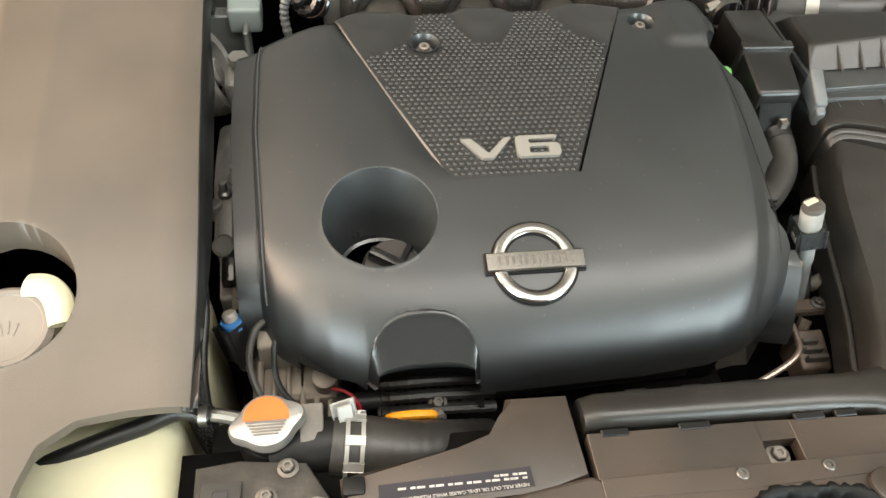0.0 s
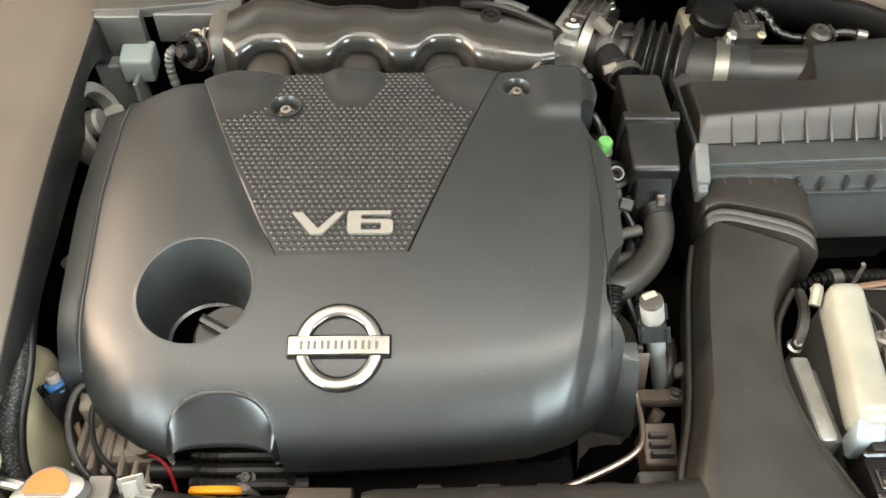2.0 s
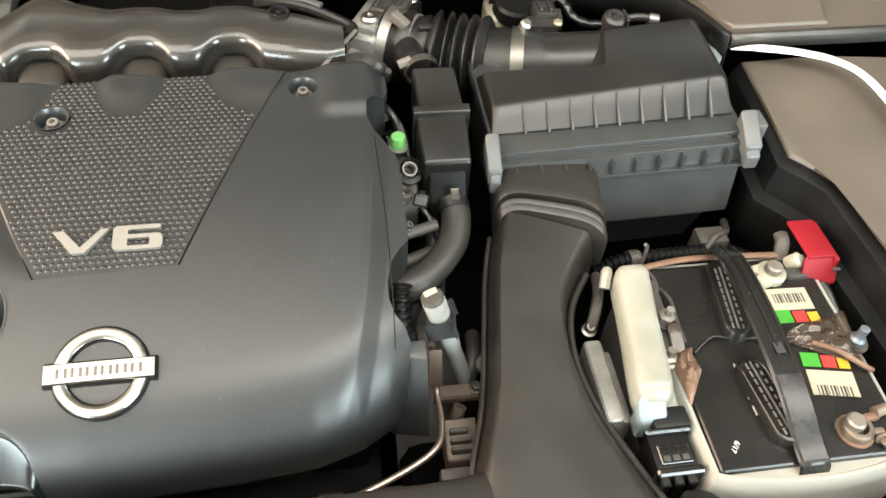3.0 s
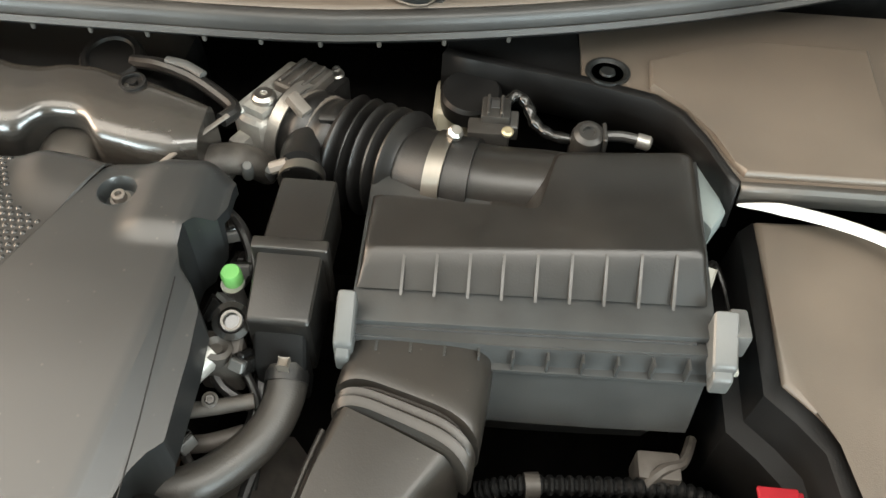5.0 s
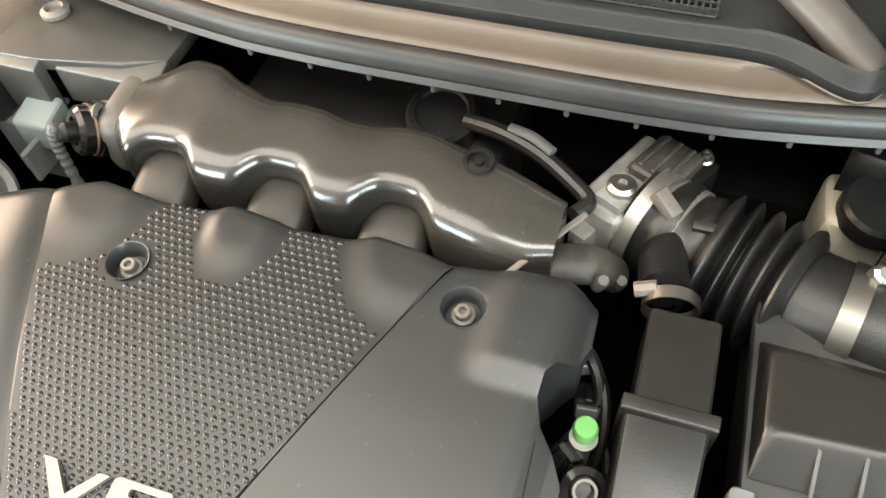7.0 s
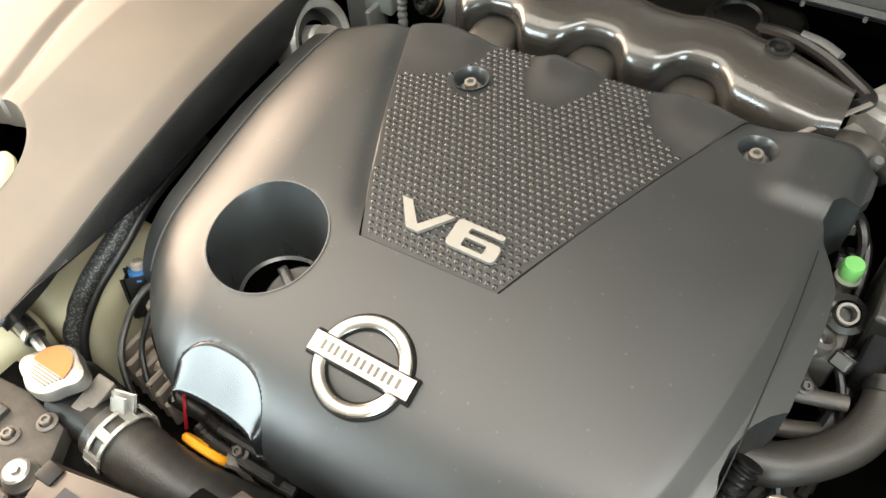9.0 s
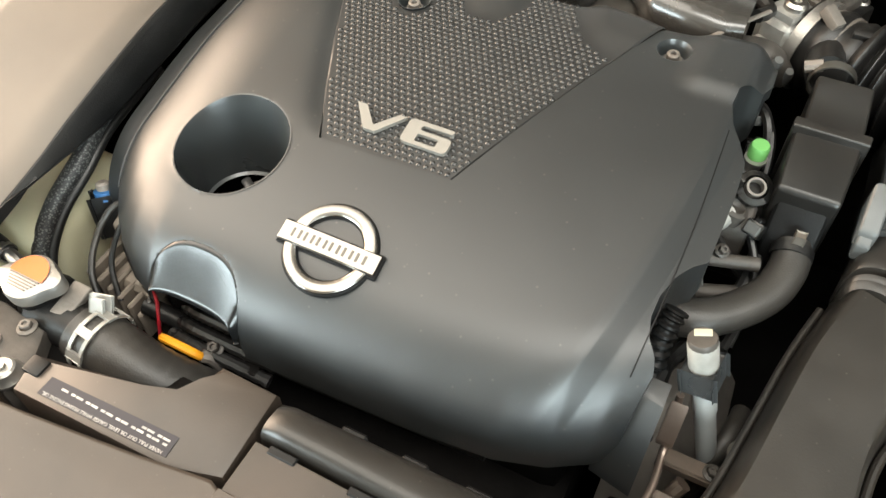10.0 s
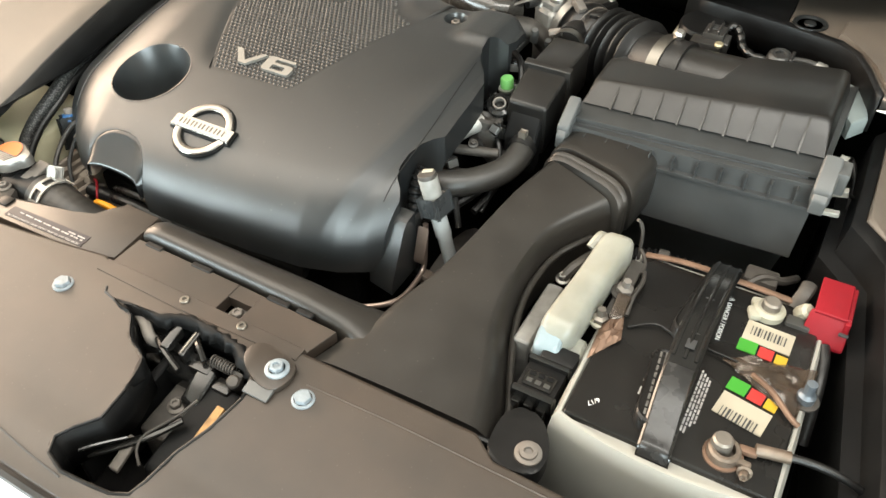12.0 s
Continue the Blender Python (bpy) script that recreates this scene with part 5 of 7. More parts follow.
rim = [e for e in bm.edges if e.is_boundary and 0.2 < e.verts[0].co.x < 0.46 and 0.05 < e.verts[0].co.y < 0.235]
walls = [(a.co.copy(), b.co.copy()) for a, b in [e.verts for e in rim]]
support = thing("radiator_support_cover", "taupe dusty plastic cover over the radiator support", "cover panel", (0.33, 0.15, 0.78))
thicken(part("sheet", bm, FRONT, support, smooth=40), 0.003)
# wall under the taupe sheet, black to give the opening its shade
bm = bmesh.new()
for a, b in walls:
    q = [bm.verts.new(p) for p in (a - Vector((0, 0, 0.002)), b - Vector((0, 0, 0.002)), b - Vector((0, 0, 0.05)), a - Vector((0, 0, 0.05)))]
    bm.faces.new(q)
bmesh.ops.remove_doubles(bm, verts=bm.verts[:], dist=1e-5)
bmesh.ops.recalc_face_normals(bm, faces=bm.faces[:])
thicken(part("opening_wall", bm, MATT_BLACK, support, "inner wall of the latch opening, blackened for its shade"), 0.002)
lip = [Vector((x, y, front_z(x, y) - 0.0008)) for x, y in LATCH + LATCH[:1]]
part("opening_lip", sweep(bmesh.new(), lip, 0.0020, 8), BLACK, support, "rolled edge of the latch opening")
rng = random.Random(21)
for name, run in (("foam_scrap", LATCH[0:6]), ("foam_scrap", LATCH[17:25])):
    bm = bmesh.new()
    line = catmull([(x, y, 0) for x, y in run], 6)
    mid = Vector((0.365, 0.150, 0))
    rings = []
    for k, p in enumerate(line):
        d = (p - mid).normalized()
        tip = min(1, min(k, len(line) - 1 - k) / 5)
        out, inn = (0.0012 + 0.0050 * rng.random() ** 2) * tip, (0.004 + 0.007 * rng.random()) * tip
        z = front_z(p.x, p.y)
        rings.append([Vector((p.x + d.x * o, p.y + d.y * o, z + h)) for o, h in ((out, 0.0005), (out * 0.6, 0.0016), (-0.001, 0.0020), (-inn * 0.6, -0.001), (-inn, -0.010 * tip), (-inn + 0.002, -0.012))])
    loft(bm, rings, close=False)
    thicken(part(name, bm, MATT_BLACK, support, "torn black foam edge", 60), 0.0012)
strip = bmesh.new()
prism(strip, [(0.188, 0.236), (0.300, 0.234), (0.452, 0.238), (0.452, 0.2535), (0.188, 0.2535)], 0.8200, 0.80, 0.0005, 1)
part("rivet_strip", strip, FRONT, support, "dusty strip with small rivets")
ledge = bmesh.new()
prism(ledge, [(0.188, 0.2535), (0.335, 0.2535), (0.335, 0.2945), (0.188, 0.2960)], 0.8145, 0.800, 0.0006, 1)
prism(ledge, [(0.366, 0.2535), (0.452, 0.2535), (0.462, 0.2900), (0.366, 0.2935)], 0.8142, 0.800, 0.0006, 1)
prism(ledge, [(0.335, 0.276), (0.366, 0.276), (0.366, 0.2935), (0.335, 0.2945)], 0.8138, 0.800, 0.0)
part("ledge", ledge, FRONT, support, "dusty ledge cut out round a bolt")
for a, b in ((0.20, 0.224), (0.268, 0.296), (0.372, 0.400), (0.41, 0.43)):
    part("ledge_tab", new_box(a, b, 0.2915, 0.2985, 0.811, 0.8158, 0.001, 1), BLACK, support)
seam = bmesh.new()
sweep(seam, [(0.217, 0.222, 0.8190), (0.222, 0.216, 0.8190), (0.240, 0.212, 0.8190)], 0.0014, 6)
part("crack", seam, INK, support)
seam = bmesh.new()
sweep(seam, catmull([(0.12, 0.066, front_z(0.12, 0.066) + 0.0004), (0.20, 0.058, front_z(0.2, 0.058) + 0.0004), (0.254, 0.054, front_z(0.254, 0.054) + 0.0004), (0.30, 0.049, front_z(0.3, 0.049) + 0.0004), (0.345, 0.0455, front_z(0.345, 0.0455) + 0.0004)], 6), 0.0009, 6)
part("seam", seam, INK, support, "thin dark seam along the front edge")
part("fold_line", sweep(bmesh.new(), catmull([(0.478, 0.221, front_z(0.478, 0.221) - 0.0005), (0.567, 0.224, front_z(0.567, 0.224) - 0.0005), (0.63, 0.224, front_z(0.63, 0.224) - 0.0005), (0.72, 0.2235, front_z(0.72, 0.2235) - 0.0005)], 6), 0.0014, 8), FRONT, support, "low fold along the cover")
beam = bmesh.new()
box(beam, -0.2, 0.60, 0.255, 0.33, 0.70, 0.775, 0.004)
solo("radiator_beam", beam, DEEP, "dark steel radiator support beam", "support beam")
hexbolt("rail_bolt", aim((0.351, 0.268, 0.800), (0, 0, 1)), 0.0065, 0.006, DULL, label="dull flange bolt sunk in the strip cut-out")
edge = bmesh.new()
sweep(edge, [(-0.6 + 1.9 * i / 60, front_edge(-0.6 + 1.9 * i / 60) - 0.004, front_z(-0.6 + 1.9 * i / 60, front_edge(-0.6 + 1.9 * i / 60)) - 0.004) for i in range(61)], 0.006, 8)
solo("front_seal", edge, RUBBER, "thin dark rubber seal along the bumper edge", "seal")
bump = bmesh.new()
rings = []
for i in range(41):
    x = -0.62 + 1.94 * i / 40
    e = front_edge(x) - 0.006
    rings.append([Vector((x, e, 0.790)), Vector((x, e - 0.002, 0.801)), Vector((x, e - 0.03, 0.796)), Vector((x, e - 0.06, 0.772)), Vector((x, e - 0.085, 0.735)), Vector((x, e - 0.10, 0.65)), Vector((x, e - 0.105, 0.45)), Vector((x, e - 0.08, 0.25))])
loft(bump, rings, close=False)
thicken(solo("front_bumper", bump, WHITE_PAINT, "glossy white painted front bumper cover", "bumper", smooth=50), 0.004)
CLIPBLUE = material("pale_blue_clip_plastic", (0.20, 0.235, 0.26), 0.40, var=0.25, scale=120, bump=0.1, dust=0.25)
for x, y in ((0.173, 0.203), (0.485, 0.206)):
    m = aim((x, y, front_z(x, y)), (0, 0, 1))
    bm = bmesh.new()
    lathe(bm, [(0.0110, -0.002), (0.0110, 0.0012), (0.0100, 0.0020), (0.0086, 0.0021)], m, 24, False)
    lathe(bm, [(0.0086, 0.0015), (0.0084, 0.0052), (0.0074, 0.0062), (0.0, 0.0064)], m @ pose(0, 0, 0, 0, 0, 20), 6)
    solo("push_clip", bm, CLIPBLUE, "pale blue-grey hexagonal push clip in the support cover", "fastener", "push clips")
for x, y in ((0.304, 0.2465), (0.379, 0.247)):
    bm = new_lathe([(0.0055, -0.002), (0.0055, 0.001), (0.0045, 0.0018), (0.0024, 0.0018), (0.002, 0.0003), (0, 0.0003)], aim((x, y, 0.8200), (0, 0, 1)), 16)
    solo("rivet", bm, GOLD, "small bright rivet in the support strip", "fastener", "rivets")
bm = new_lathe([(0.0145, -0.002), (0.0145, 0.002), (0.012, 0.003), (0.009, 0.001), (0.008, 0.004), (0, 0.0045)], aim((0.10, 0.06, front_z(0.10, 0.06)), (0, -0.4, 1)), 24)
solo("push_clip", bm, DULL, "grey push clip near the bumper edge", "fastener", "push clips")

# ---- hood latch ----
lt = thing("hood_latch", "black greasy hood latch with spring and lever", "hood latch", (0.36, 0.16, 0.72))
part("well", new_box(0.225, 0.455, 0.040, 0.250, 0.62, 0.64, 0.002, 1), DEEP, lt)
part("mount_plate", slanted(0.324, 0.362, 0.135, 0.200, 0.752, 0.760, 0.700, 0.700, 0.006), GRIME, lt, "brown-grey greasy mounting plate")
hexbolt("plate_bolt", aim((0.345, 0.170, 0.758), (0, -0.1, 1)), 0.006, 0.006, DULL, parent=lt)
# the darkest plates carry grease and the well's shade in their colour
part("side_plate", slanted(0.368, 0.412, 0.100, 0.20, 0.765, 0.785, 0.70, 0.70, 0.008), MATT_BLACK, lt)
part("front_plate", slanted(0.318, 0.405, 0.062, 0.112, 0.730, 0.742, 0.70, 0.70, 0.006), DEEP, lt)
part("inner_rib", slanted(0.300, 0.312, 0.080, 0.21, 0.755, 0.775, 0.70, 0.70, 0.004), MATT_BLACK, lt)
part("guide", new_box(0.345, 0.372, 0.196, 0.214, 0.74, 0.795, 0.004, 2), BLACK_GLOSS, lt)
part("guide", new_box(0.378, 0.400, 0.190, 0.206, 0.74, 0.788, 0.004, 2), BLACK_GLOSS, lt)
part("hook", new_sweep([(0.262, 0.219, 0.802), (0.276, 0.212, 0.803), (0.290, 0.204, 0.795), (0.296, 0.212, 0.782)], 0.0060, 10, 6, 0.7), DULL, lt, "worn pale steel hook")
part("hook_plate", slanted(0.252, 0.300, 0.200, 0.218, 0.782, 0.790, 0.74, 0.75, 0.004), BLACK_GLOSS, lt)
part("striker_bar", new_sweep([(0.290, 0.211, 0.785), (0.318, 0.210, 0.788), (0.350, 0.208, 0.790)], 0.007, 10), BLACK_GLOSS, lt)
part("cross_bar", new_sweep([(0.300, 0.205, 0.800), (0.320, 0.195, 0.800), (0.345, 0.186, 0.797)], 0.0035, 8), BLACK_GLOSS, lt)
part("lever", new_sweep([(0.318, 0.086, 0.768), (0.340, 0.105, 0.772), (0.362, 0.125, 0.778), (0.380, 0.150, 0.784)], 0.005, 10, 6, 0.6), BLACK_GLOSS, lt)
part("side_fold", new_sweep([(0.372, 0.098, 0.772), (0.360, 0.108, 0.776), (0.358, 0.122, 0.780), (0.376, 0.146, 0.790), (0.386, 0.168, 0.797)], 0.0014, 8), GRIME, lt, "worn plate edge")
part("front_fold", new_sweep([(0.318, 0.080, 0.782), (0.330, 0.094, 0.782), (0.346, 0.112, 0.780)], 0.0022, 8), BLACK_GLOSS, lt)
part("upper_block", slanted(0.316, 0.350, 0.190, 0.206, 0.776, 0.790, 0.74, 0.75, 0.004), BLACK_GLOSS, lt)
part("pawl", slanted(0.356, 0.378, 0.168, 0.204, 0.780, 0.796, 0.75, 0.76, 0.005), BLACK_GLOSS, lt)
part("release_tab", slanted(0.341, 0.352, 0.086, 0.118, 0.764, 0.776, 0.758, 0.770, 0.002), DULL, lt, "pale worn release tab")
RUSTY = material("yellow_brown_zinc", (0.26, 0.15, 0.06), 0.45, 0.5, var=0.5, scale=90, bump=0.4, fine=200)
part("brown_edge", slanted(0.402, 0.411, 0.132, 0.176, 0.782, 0.791, 0.774, 0.78, 0.001), RUSTY, lt, "yellow-brown worn edge")
part("pivot", new_lathe([(0.007, -0.01), (0.007, 0.004), (0.005, 0.006), (0, 0.006)], aim((0.400, 0.203, 0.793), (0.2, -0.4, 1)), 16), GRIME, lt, "bright rivet of the latch pivot")
part("catch", slanted(0.312, 0.322, 0.196, 0.222, 0.806, 0.812, 0.796, 0.80, 0.002), BLACK_GLOSS, lt)
part("catch", slanted(0.334, 0.341, 0.198, 0.226, 0.804, 0.810, 0.79, 0.80, 0.0015), BLACK_GLOSS, lt)
part("catch_edge", new_sweep([(0.3375, 0.200, 0.8055), (0.3375, 0.224, 0.8105)], 0.0010, 6), LEAD, lt, "bright worn catch edge")
part("cable_clip", slanted(0.392, 0.406, 0.200, 0.212, 0.792, 0.800, 0.786, 0.79, 0.002), GRIME, lt)
turns = []
for i in range(110):
    a = i / 110 * 2 * math.pi * 9
    turns.append((0.366 + 0.030 * i / 110, 0.212 + 0.0055 * math.cos(a), 0.797 + 0.0055 * math.sin(a)))
part("spring", sweep(bmesh.new(), turns, 0.0010, 6), GRIME, lt, "coiled steel spring")
part("bar", new_sweep([(0.330, 0.226, 0.80), (0.348, 0.214, 0.806), (0.362, 0.205, 0.800)], 0.0035, 8), BLACK_GLOSS, lt)
bkt = bmesh.new()
prism(bkt, [(p.x, p.y) for p in catmull([(0.408, 0.216, 0), (0.424, 0.204, 0), (0.442, 0.197, 0), (0.456, 0.198, 0), (0.463, 0.211, 0), (0.461, 0.228, 0), (0.446, 0.237, 0), (0.420, 0.240, 0), (0.406, 0.232, 0)], 4, True)], 0.8240, 0.8190, 0.001)
part("side_bracket", bkt, FRONT, lt, "dusty bent steel bracket")
part("bracket_tip", slanted(0.430, 0.458, 0.186, 0.1985, 0.8205, 0.8232, 0.8180, 0.8195, 0.0008), CLIPGREY, lt, "pale bent lip")
hexbolt("bracket_bolt", aim((0.446, 0.219, 0.824), (0, 0, 1)), 0.0075, 0.006, CLIPBLUE, parent=lt)

# ---- hose shield box with sticker by the radiator ----
sb = thing("radiator_shield", "dark plastic radiator shield with a caution sticker", "shield", (0.09, 0.29, 0.75))
poly = [(-0.010, 0.246), (0.140, 0.250), (0.183, 0.262), (0.180, 0.336), (0.126, 0.337), (0.122, 0.318), (0.110, 0.300), (0.080, 0.290), (-0.018, 0.279)]
bm = bmesh.new()
prism(bm, poly, lambda x, y: 0.812 + 0.05 * max(0, y - 0.29), 0.755, 0.005)
part("shell", bm, FRONT, sb)
st = bmesh.new()
prism(st, [(0.012, 0.2525), (0.136, 0.256), (0.135, 0.273), (0.012, 0.2685)], 0.8128, 0.811, 0)
sticker = part("sticker", st, TAN, sb, "glossy grey caution sticker with fine print")
PALEPRINT = material("worn_print", (0.36, 0.345, 0.33), 0.6, var=0.4, scale=200, bump=0)
fc = bpy.data.curves.new("caution", "FONT")
fc.body, fc.size, fc.extrude, fc.offset = "NEVER PULL OUT OIL LEVEL GAUGE WHILE FILLING ENGINE OIL.", 0.0040, 0.0001, 0.00006
fc.materials.append(PALEPRINT)
ft = new("caution_text", fc)
ft.parent = sticker
ft.matrix_basis = pose(0.1315, 0.2590, 0.8130, 0, 0, 181.6)
ft["label"] = "fine pale caution words"
for i, (a, b) in enumerate(((0.022, 0.131), (0.098, 0.131))):
    for k in range(int((b - a) / 0.0075)):
        x = b - 0.0075 * k
        part("print_bar", new_box(x - 0.0040 - 0.0024 * ((k * 3 + i) % 2), x, 0.2628 + i * 0.0036, 0.2646 + i * 0.0036, 0.8126, 0.8132, 0), PALEPRINT, sticker)
part("notch", new_box(-0.016, 0.002, 0.262, 0.278, 0.806, 0.8145, 0.003, 2), BLACK, sb)
lbk = thing("radiator_bracket", "dull grey radiator top bracket with bolts", "bracket", (-0.11, 0.27, 0.76))
lb = bmesh.new()
prism(lb, [(-0.135, 0.240), (-0.030, 0.245), (-0.025, 0.270), (-0.045, 0.305), (-0.10, 0.312), (-0.135, 0.308)], 0.792, 0.74, 0.004)
part("plate", lb, GRIME, lbk)
part("square_tab", new_box(-0.128, -0.096, 0.262, 0.292, 0.788, 0.797, 0.003, 2), GREYWALL, lbk)
part("tab_hole", new_box(-0.119, -0.105, 0.270, 0.284, 0.7955, 0.7976, 0.002, 1), INK, lbk)
part("front_flange", new_box(-0.20, -0.030, 0.236, 0.244, 0.745, 0.800, 0.002, 1), FRONT, lbk)
for p in ((-0.077, 0.276, 0.792), (-0.060, 0.300, 0.792)):
    hexbolt("bracket_screw", aim(p, (0, 0, 1)), 0.0055, 0.006, DULL, group="bracket bolts", label="dull hex bolt on the radiator bracket")
bm = bmesh.new()
m = aim((-0.038, 0.258, 0.792), (0, 0, 1))
lathe(bm, [(0.0145, 0), (0.0145, 0.003), (0.012, 0.006), (0.011, 0.012), (0.009, 0.0135), (0, 0.0135)], m, 24)
lathe(bm, [(0.0042, 0.0135), (0.0042, 0.0165), (0, 0.0165)], m, 6)
solo("mount_bolt", bm, CAST, "large round-headed radiator mounting bolt", "bolt")

# ---- radiator cap, neck and upper hose ----
rc = thing("radiator_filler_neck", "dark plastic radiator filler neck under a silver pressure cap", "filler neck", (-0.075, 0.33, 0.74))
nk = rc
mrc = aim((-0.075, 0.332, 0.804), (0, -0.1, 1))
bm = bmesh.new()
outline = []
for i in range(64):
    a = 2 * math.pi * i / 64
    r = 0.0235 + 0.0085 * max(0, math.cos(2 * (a - 0.25))) ** 3
    outline.append((r * math.cos(a), r * math.sin(a)))
loft(bm, [[mrc @ Vector((x * k, y * k, z)) for x, y in outline] for k, z in ((0.90, 0.002), (1.0, 0.004), (1.0, 0.013), (0.95, 0.0165), (0.80, 0.018), (0.01, 0.019))], ends=True)
cp = part("pressure_cap", bm, CAST, rc, "silver lobed pressure cap with orange label")
bm = bmesh.new()
vs = [bm.verts.new(mrc @ Vector((0.0185 * math.cos(a), 0.0185 * math.sin(a) + 0.001, 0.0196))) for a in [math.radians(-8 + i * 196 / 24) for i in range(25)]]
bm.faces.new(vs)
part("orange_label", bm, ORANGE, cp, "orange half-round warning label")
for i in range(5):
    w = 0.0165 - i * 0.0016
    part("print_bar", new_box(-w, w, -0.0035 - i * 0.0026, -0.0022 - i * 0.0026, 0.0188, 0.0197, 0, m=mrc), DULL, cp)
part("neck", new_lathe([(0.030, -0.05), (0.027, -0.02), (0.021, -0.012), (0.021, 0.0)], mrc, 24), BLACK, nk)
part("outlet", new_sweep([(-0.075, 0.325, 0.775), (-0.045, 0.326, 0.777), (-0.015, 0.326, 0.778)], 0.024, 20), BLACK, nk)
part("tank", new_box(-0.13, -0.045, 0.295, 0.365, 0.72, 0.765, 0.01, 3), BLACK, nk)
part("nipple", new_sweep([(-0.095, 0.34, 0.806), (-0.115, 0.345, 0.808), (-0.13, 0.348, 0.806)], 0.006, 10), STEEL, nk)
part("ear", slanted(-0.050, -0.030, 0.318, 0.352, 0.80, 0.806, 0.792, 0.798, 0.002), DULL, nk)
uh = thing("radiator_hose", "ribbed black upper radiator hose with spring clamp", "hose", (0.02, 0.325, 0.74))
path = catmull([(-0.025, 0.326, 0.777), (0.010, 0.322, 0.772), (0.045, 0.322, 0.760), (0.085, 0.330, 0.740), (0.12, 0.345, 0.71)], 10)
part("hose", sweep(bmesh.new(), path, [0.0275 + 0.0004 * math.sin(i * 2.2) for i in range(len(path))], 24), HOSE, uh)
PALESTEEL = material("pale_zinc_spring_steel", (0.34, 0.335, 0.315), 0.40, 0.55, var=0.15, bump=0.1, dust=0.15)
mcl = aim((-0.006, 0.324, 0.7745), (1, -0.08, -0.1))
cl = part("spring_clamp", band(bmesh.new(), mcl @ pose(0, 0, -0.0065), 0.0288, 0.0036, 0.0016), PALESTEEL, uh, "pale ladder-shaped spring clamp")
part("clamp_band", band(bmesh.new(), mcl @ pose(0, 0, 0.0065), 0.0288, 0.0036, 0.0016), PALESTEEL, cl)
for k in range(8):
    part("clamp_bridge", new_box(-0.0085, 0.0085, -0.0042, 0.0042, -0.0008, 0.0012, 0.0004, 1, mcl @ pose(0, 0, 0, 0, 0, 18 + k * 45) @ pose(0.0292, 0, 0, 0, 90, 0)), PALESTEEL, cl)
q = aim((-0.012, 0.342, 0.800), (-0.15, 0.55, 0.8))
part("clamp_ear", new_box(-0.010, 0.010, -0.0016, 0.0016, -0.004, 0.011, 0.0008, 1, q), PALESTEEL, cl)
part("clamp_ear", new_box(-0.006, 0.006, 0.005, 0.008, -0.004, 0.009, 0.0008, 1, q), PALESTEEL, cl)
oh = thing("overflow_hose", "thin black rubber overflow hose", "hose", (-0.16, 0.34, 0.78))
part("hose", new_sweep([(-0.122, 0.346, 0.808), (-0.15, 0.352, 0.808), (-0.18, 0.345, 0.800), (-0.23, 0.33, 0.795), (-0.30, 0.31, 0.78)], 0.008, 12), RUBBER, oh)
part("clip", band(bmesh.new(), aim((-0.128, 0.347, 0.807), (1, -0.1, 0)), 0.0085, 0.007, 0.001), STEEL, oh)
dp = thing("oil_dipstick", "yellow-orange plastic dipstick loop by the cover", "dipstick", (0.048, 0.36, 0.72))
bm = bmesh.new()
turns = [(0.048 + 0.021 * math.cos(a), 0.358 - 0.003 * math.sin(a), 0.758 + 0.0085 * math.sin(a)) for a in [2 * math.pi * i / 32 for i in range(33)]]
sweep(bm, turns, 0.0040, 8)
box(bm, 0.034, 0.062, 0.3565, 0.3595, 0.752, 0.764, 0.001, 1)
part("loop", bm, YELLOW, dp)
part("tube", new_sweep([(0.068, 0.360, 0.755), (0.076, 0.365, 0.745), (0.080, 0.37, 0.70)], 0.006, 10), DULL, dp)
hexbolt("block_bolt", aim((0.074, 0.372, 0.755), (0, -0.4, 1)), 0.0055, 0.006, GRIME, label="dull flange bolt beside the dipstick")
bm = new_box(0.055, 0.12, 0.366, 0.380, 0.72, 0.750, 0.004, 2)
solo("block_bracket", bm, DEEP, "dark cast bracket bolted to the block", "bracket")

# ---- left side: reservoir, sleeve, wiring ----
res = thing("washer_reservoir", "cream translucent washer reservoir below the fender liner", "reservoir", (-0.2, 0.4, 0.5))


def tank(x0, x1, y0, y1, z0, z1):
    return new_box(x0, x1, y0, y1, z0, z1, 0.03, 5)


part("tank", tank(-0.32, -0.138, 0.375, 0.515, 0.50, 0.785), CREAM, res)
part("front_tank", tank(-0.44, -0.150, 0.16, 0.372, 0.50, 0.797), CREAM, res)
part("neck", new_sweep([(-0.275, 0.43, 0.76), (-0.277, 0.425, 0.81), (-0.278, 0.418, 0.845)], 0.030, 20), CREAM, res)
part("neck_wing", new_sweep([(-0.272, 0.451, 0.866), (-0.256, 0.447, 0.868), (-0.244, 0.434, 0.865), (-0.238, 0.414, 0.857)], 0.012, 12, 5, 0.5), CREAM, res)
mw = aim((-0.284, 0.415, 0.850), (0.05, -0.25, 1))
wc = part("filler_cap", new_lathe([(0.037, 0.0), (0.038, 0.006), (0.034, 0.010), (0.030, 0.010), (0.029, 0.009), (0, 0.009)], mw, 36), CAPGREY, res, "grey-white round washer filler cap")
part("pull_tab", new_box(-0.045, -0.030, -0.012, 0.004, 0.002, 0.008, 0.002, 2, mw), CAPGREY, wc)
for i in range(4):
    part("symbol_mark", new_box(-0.010 + i * 0.006, -0.0085 + i * 0.006, -0.006, 0.006, 0.0086, 0.0096, 0, 1, mw @ pose(0, 0, 0, 0, 0, 25 - 16 * i)), DULL, wc)
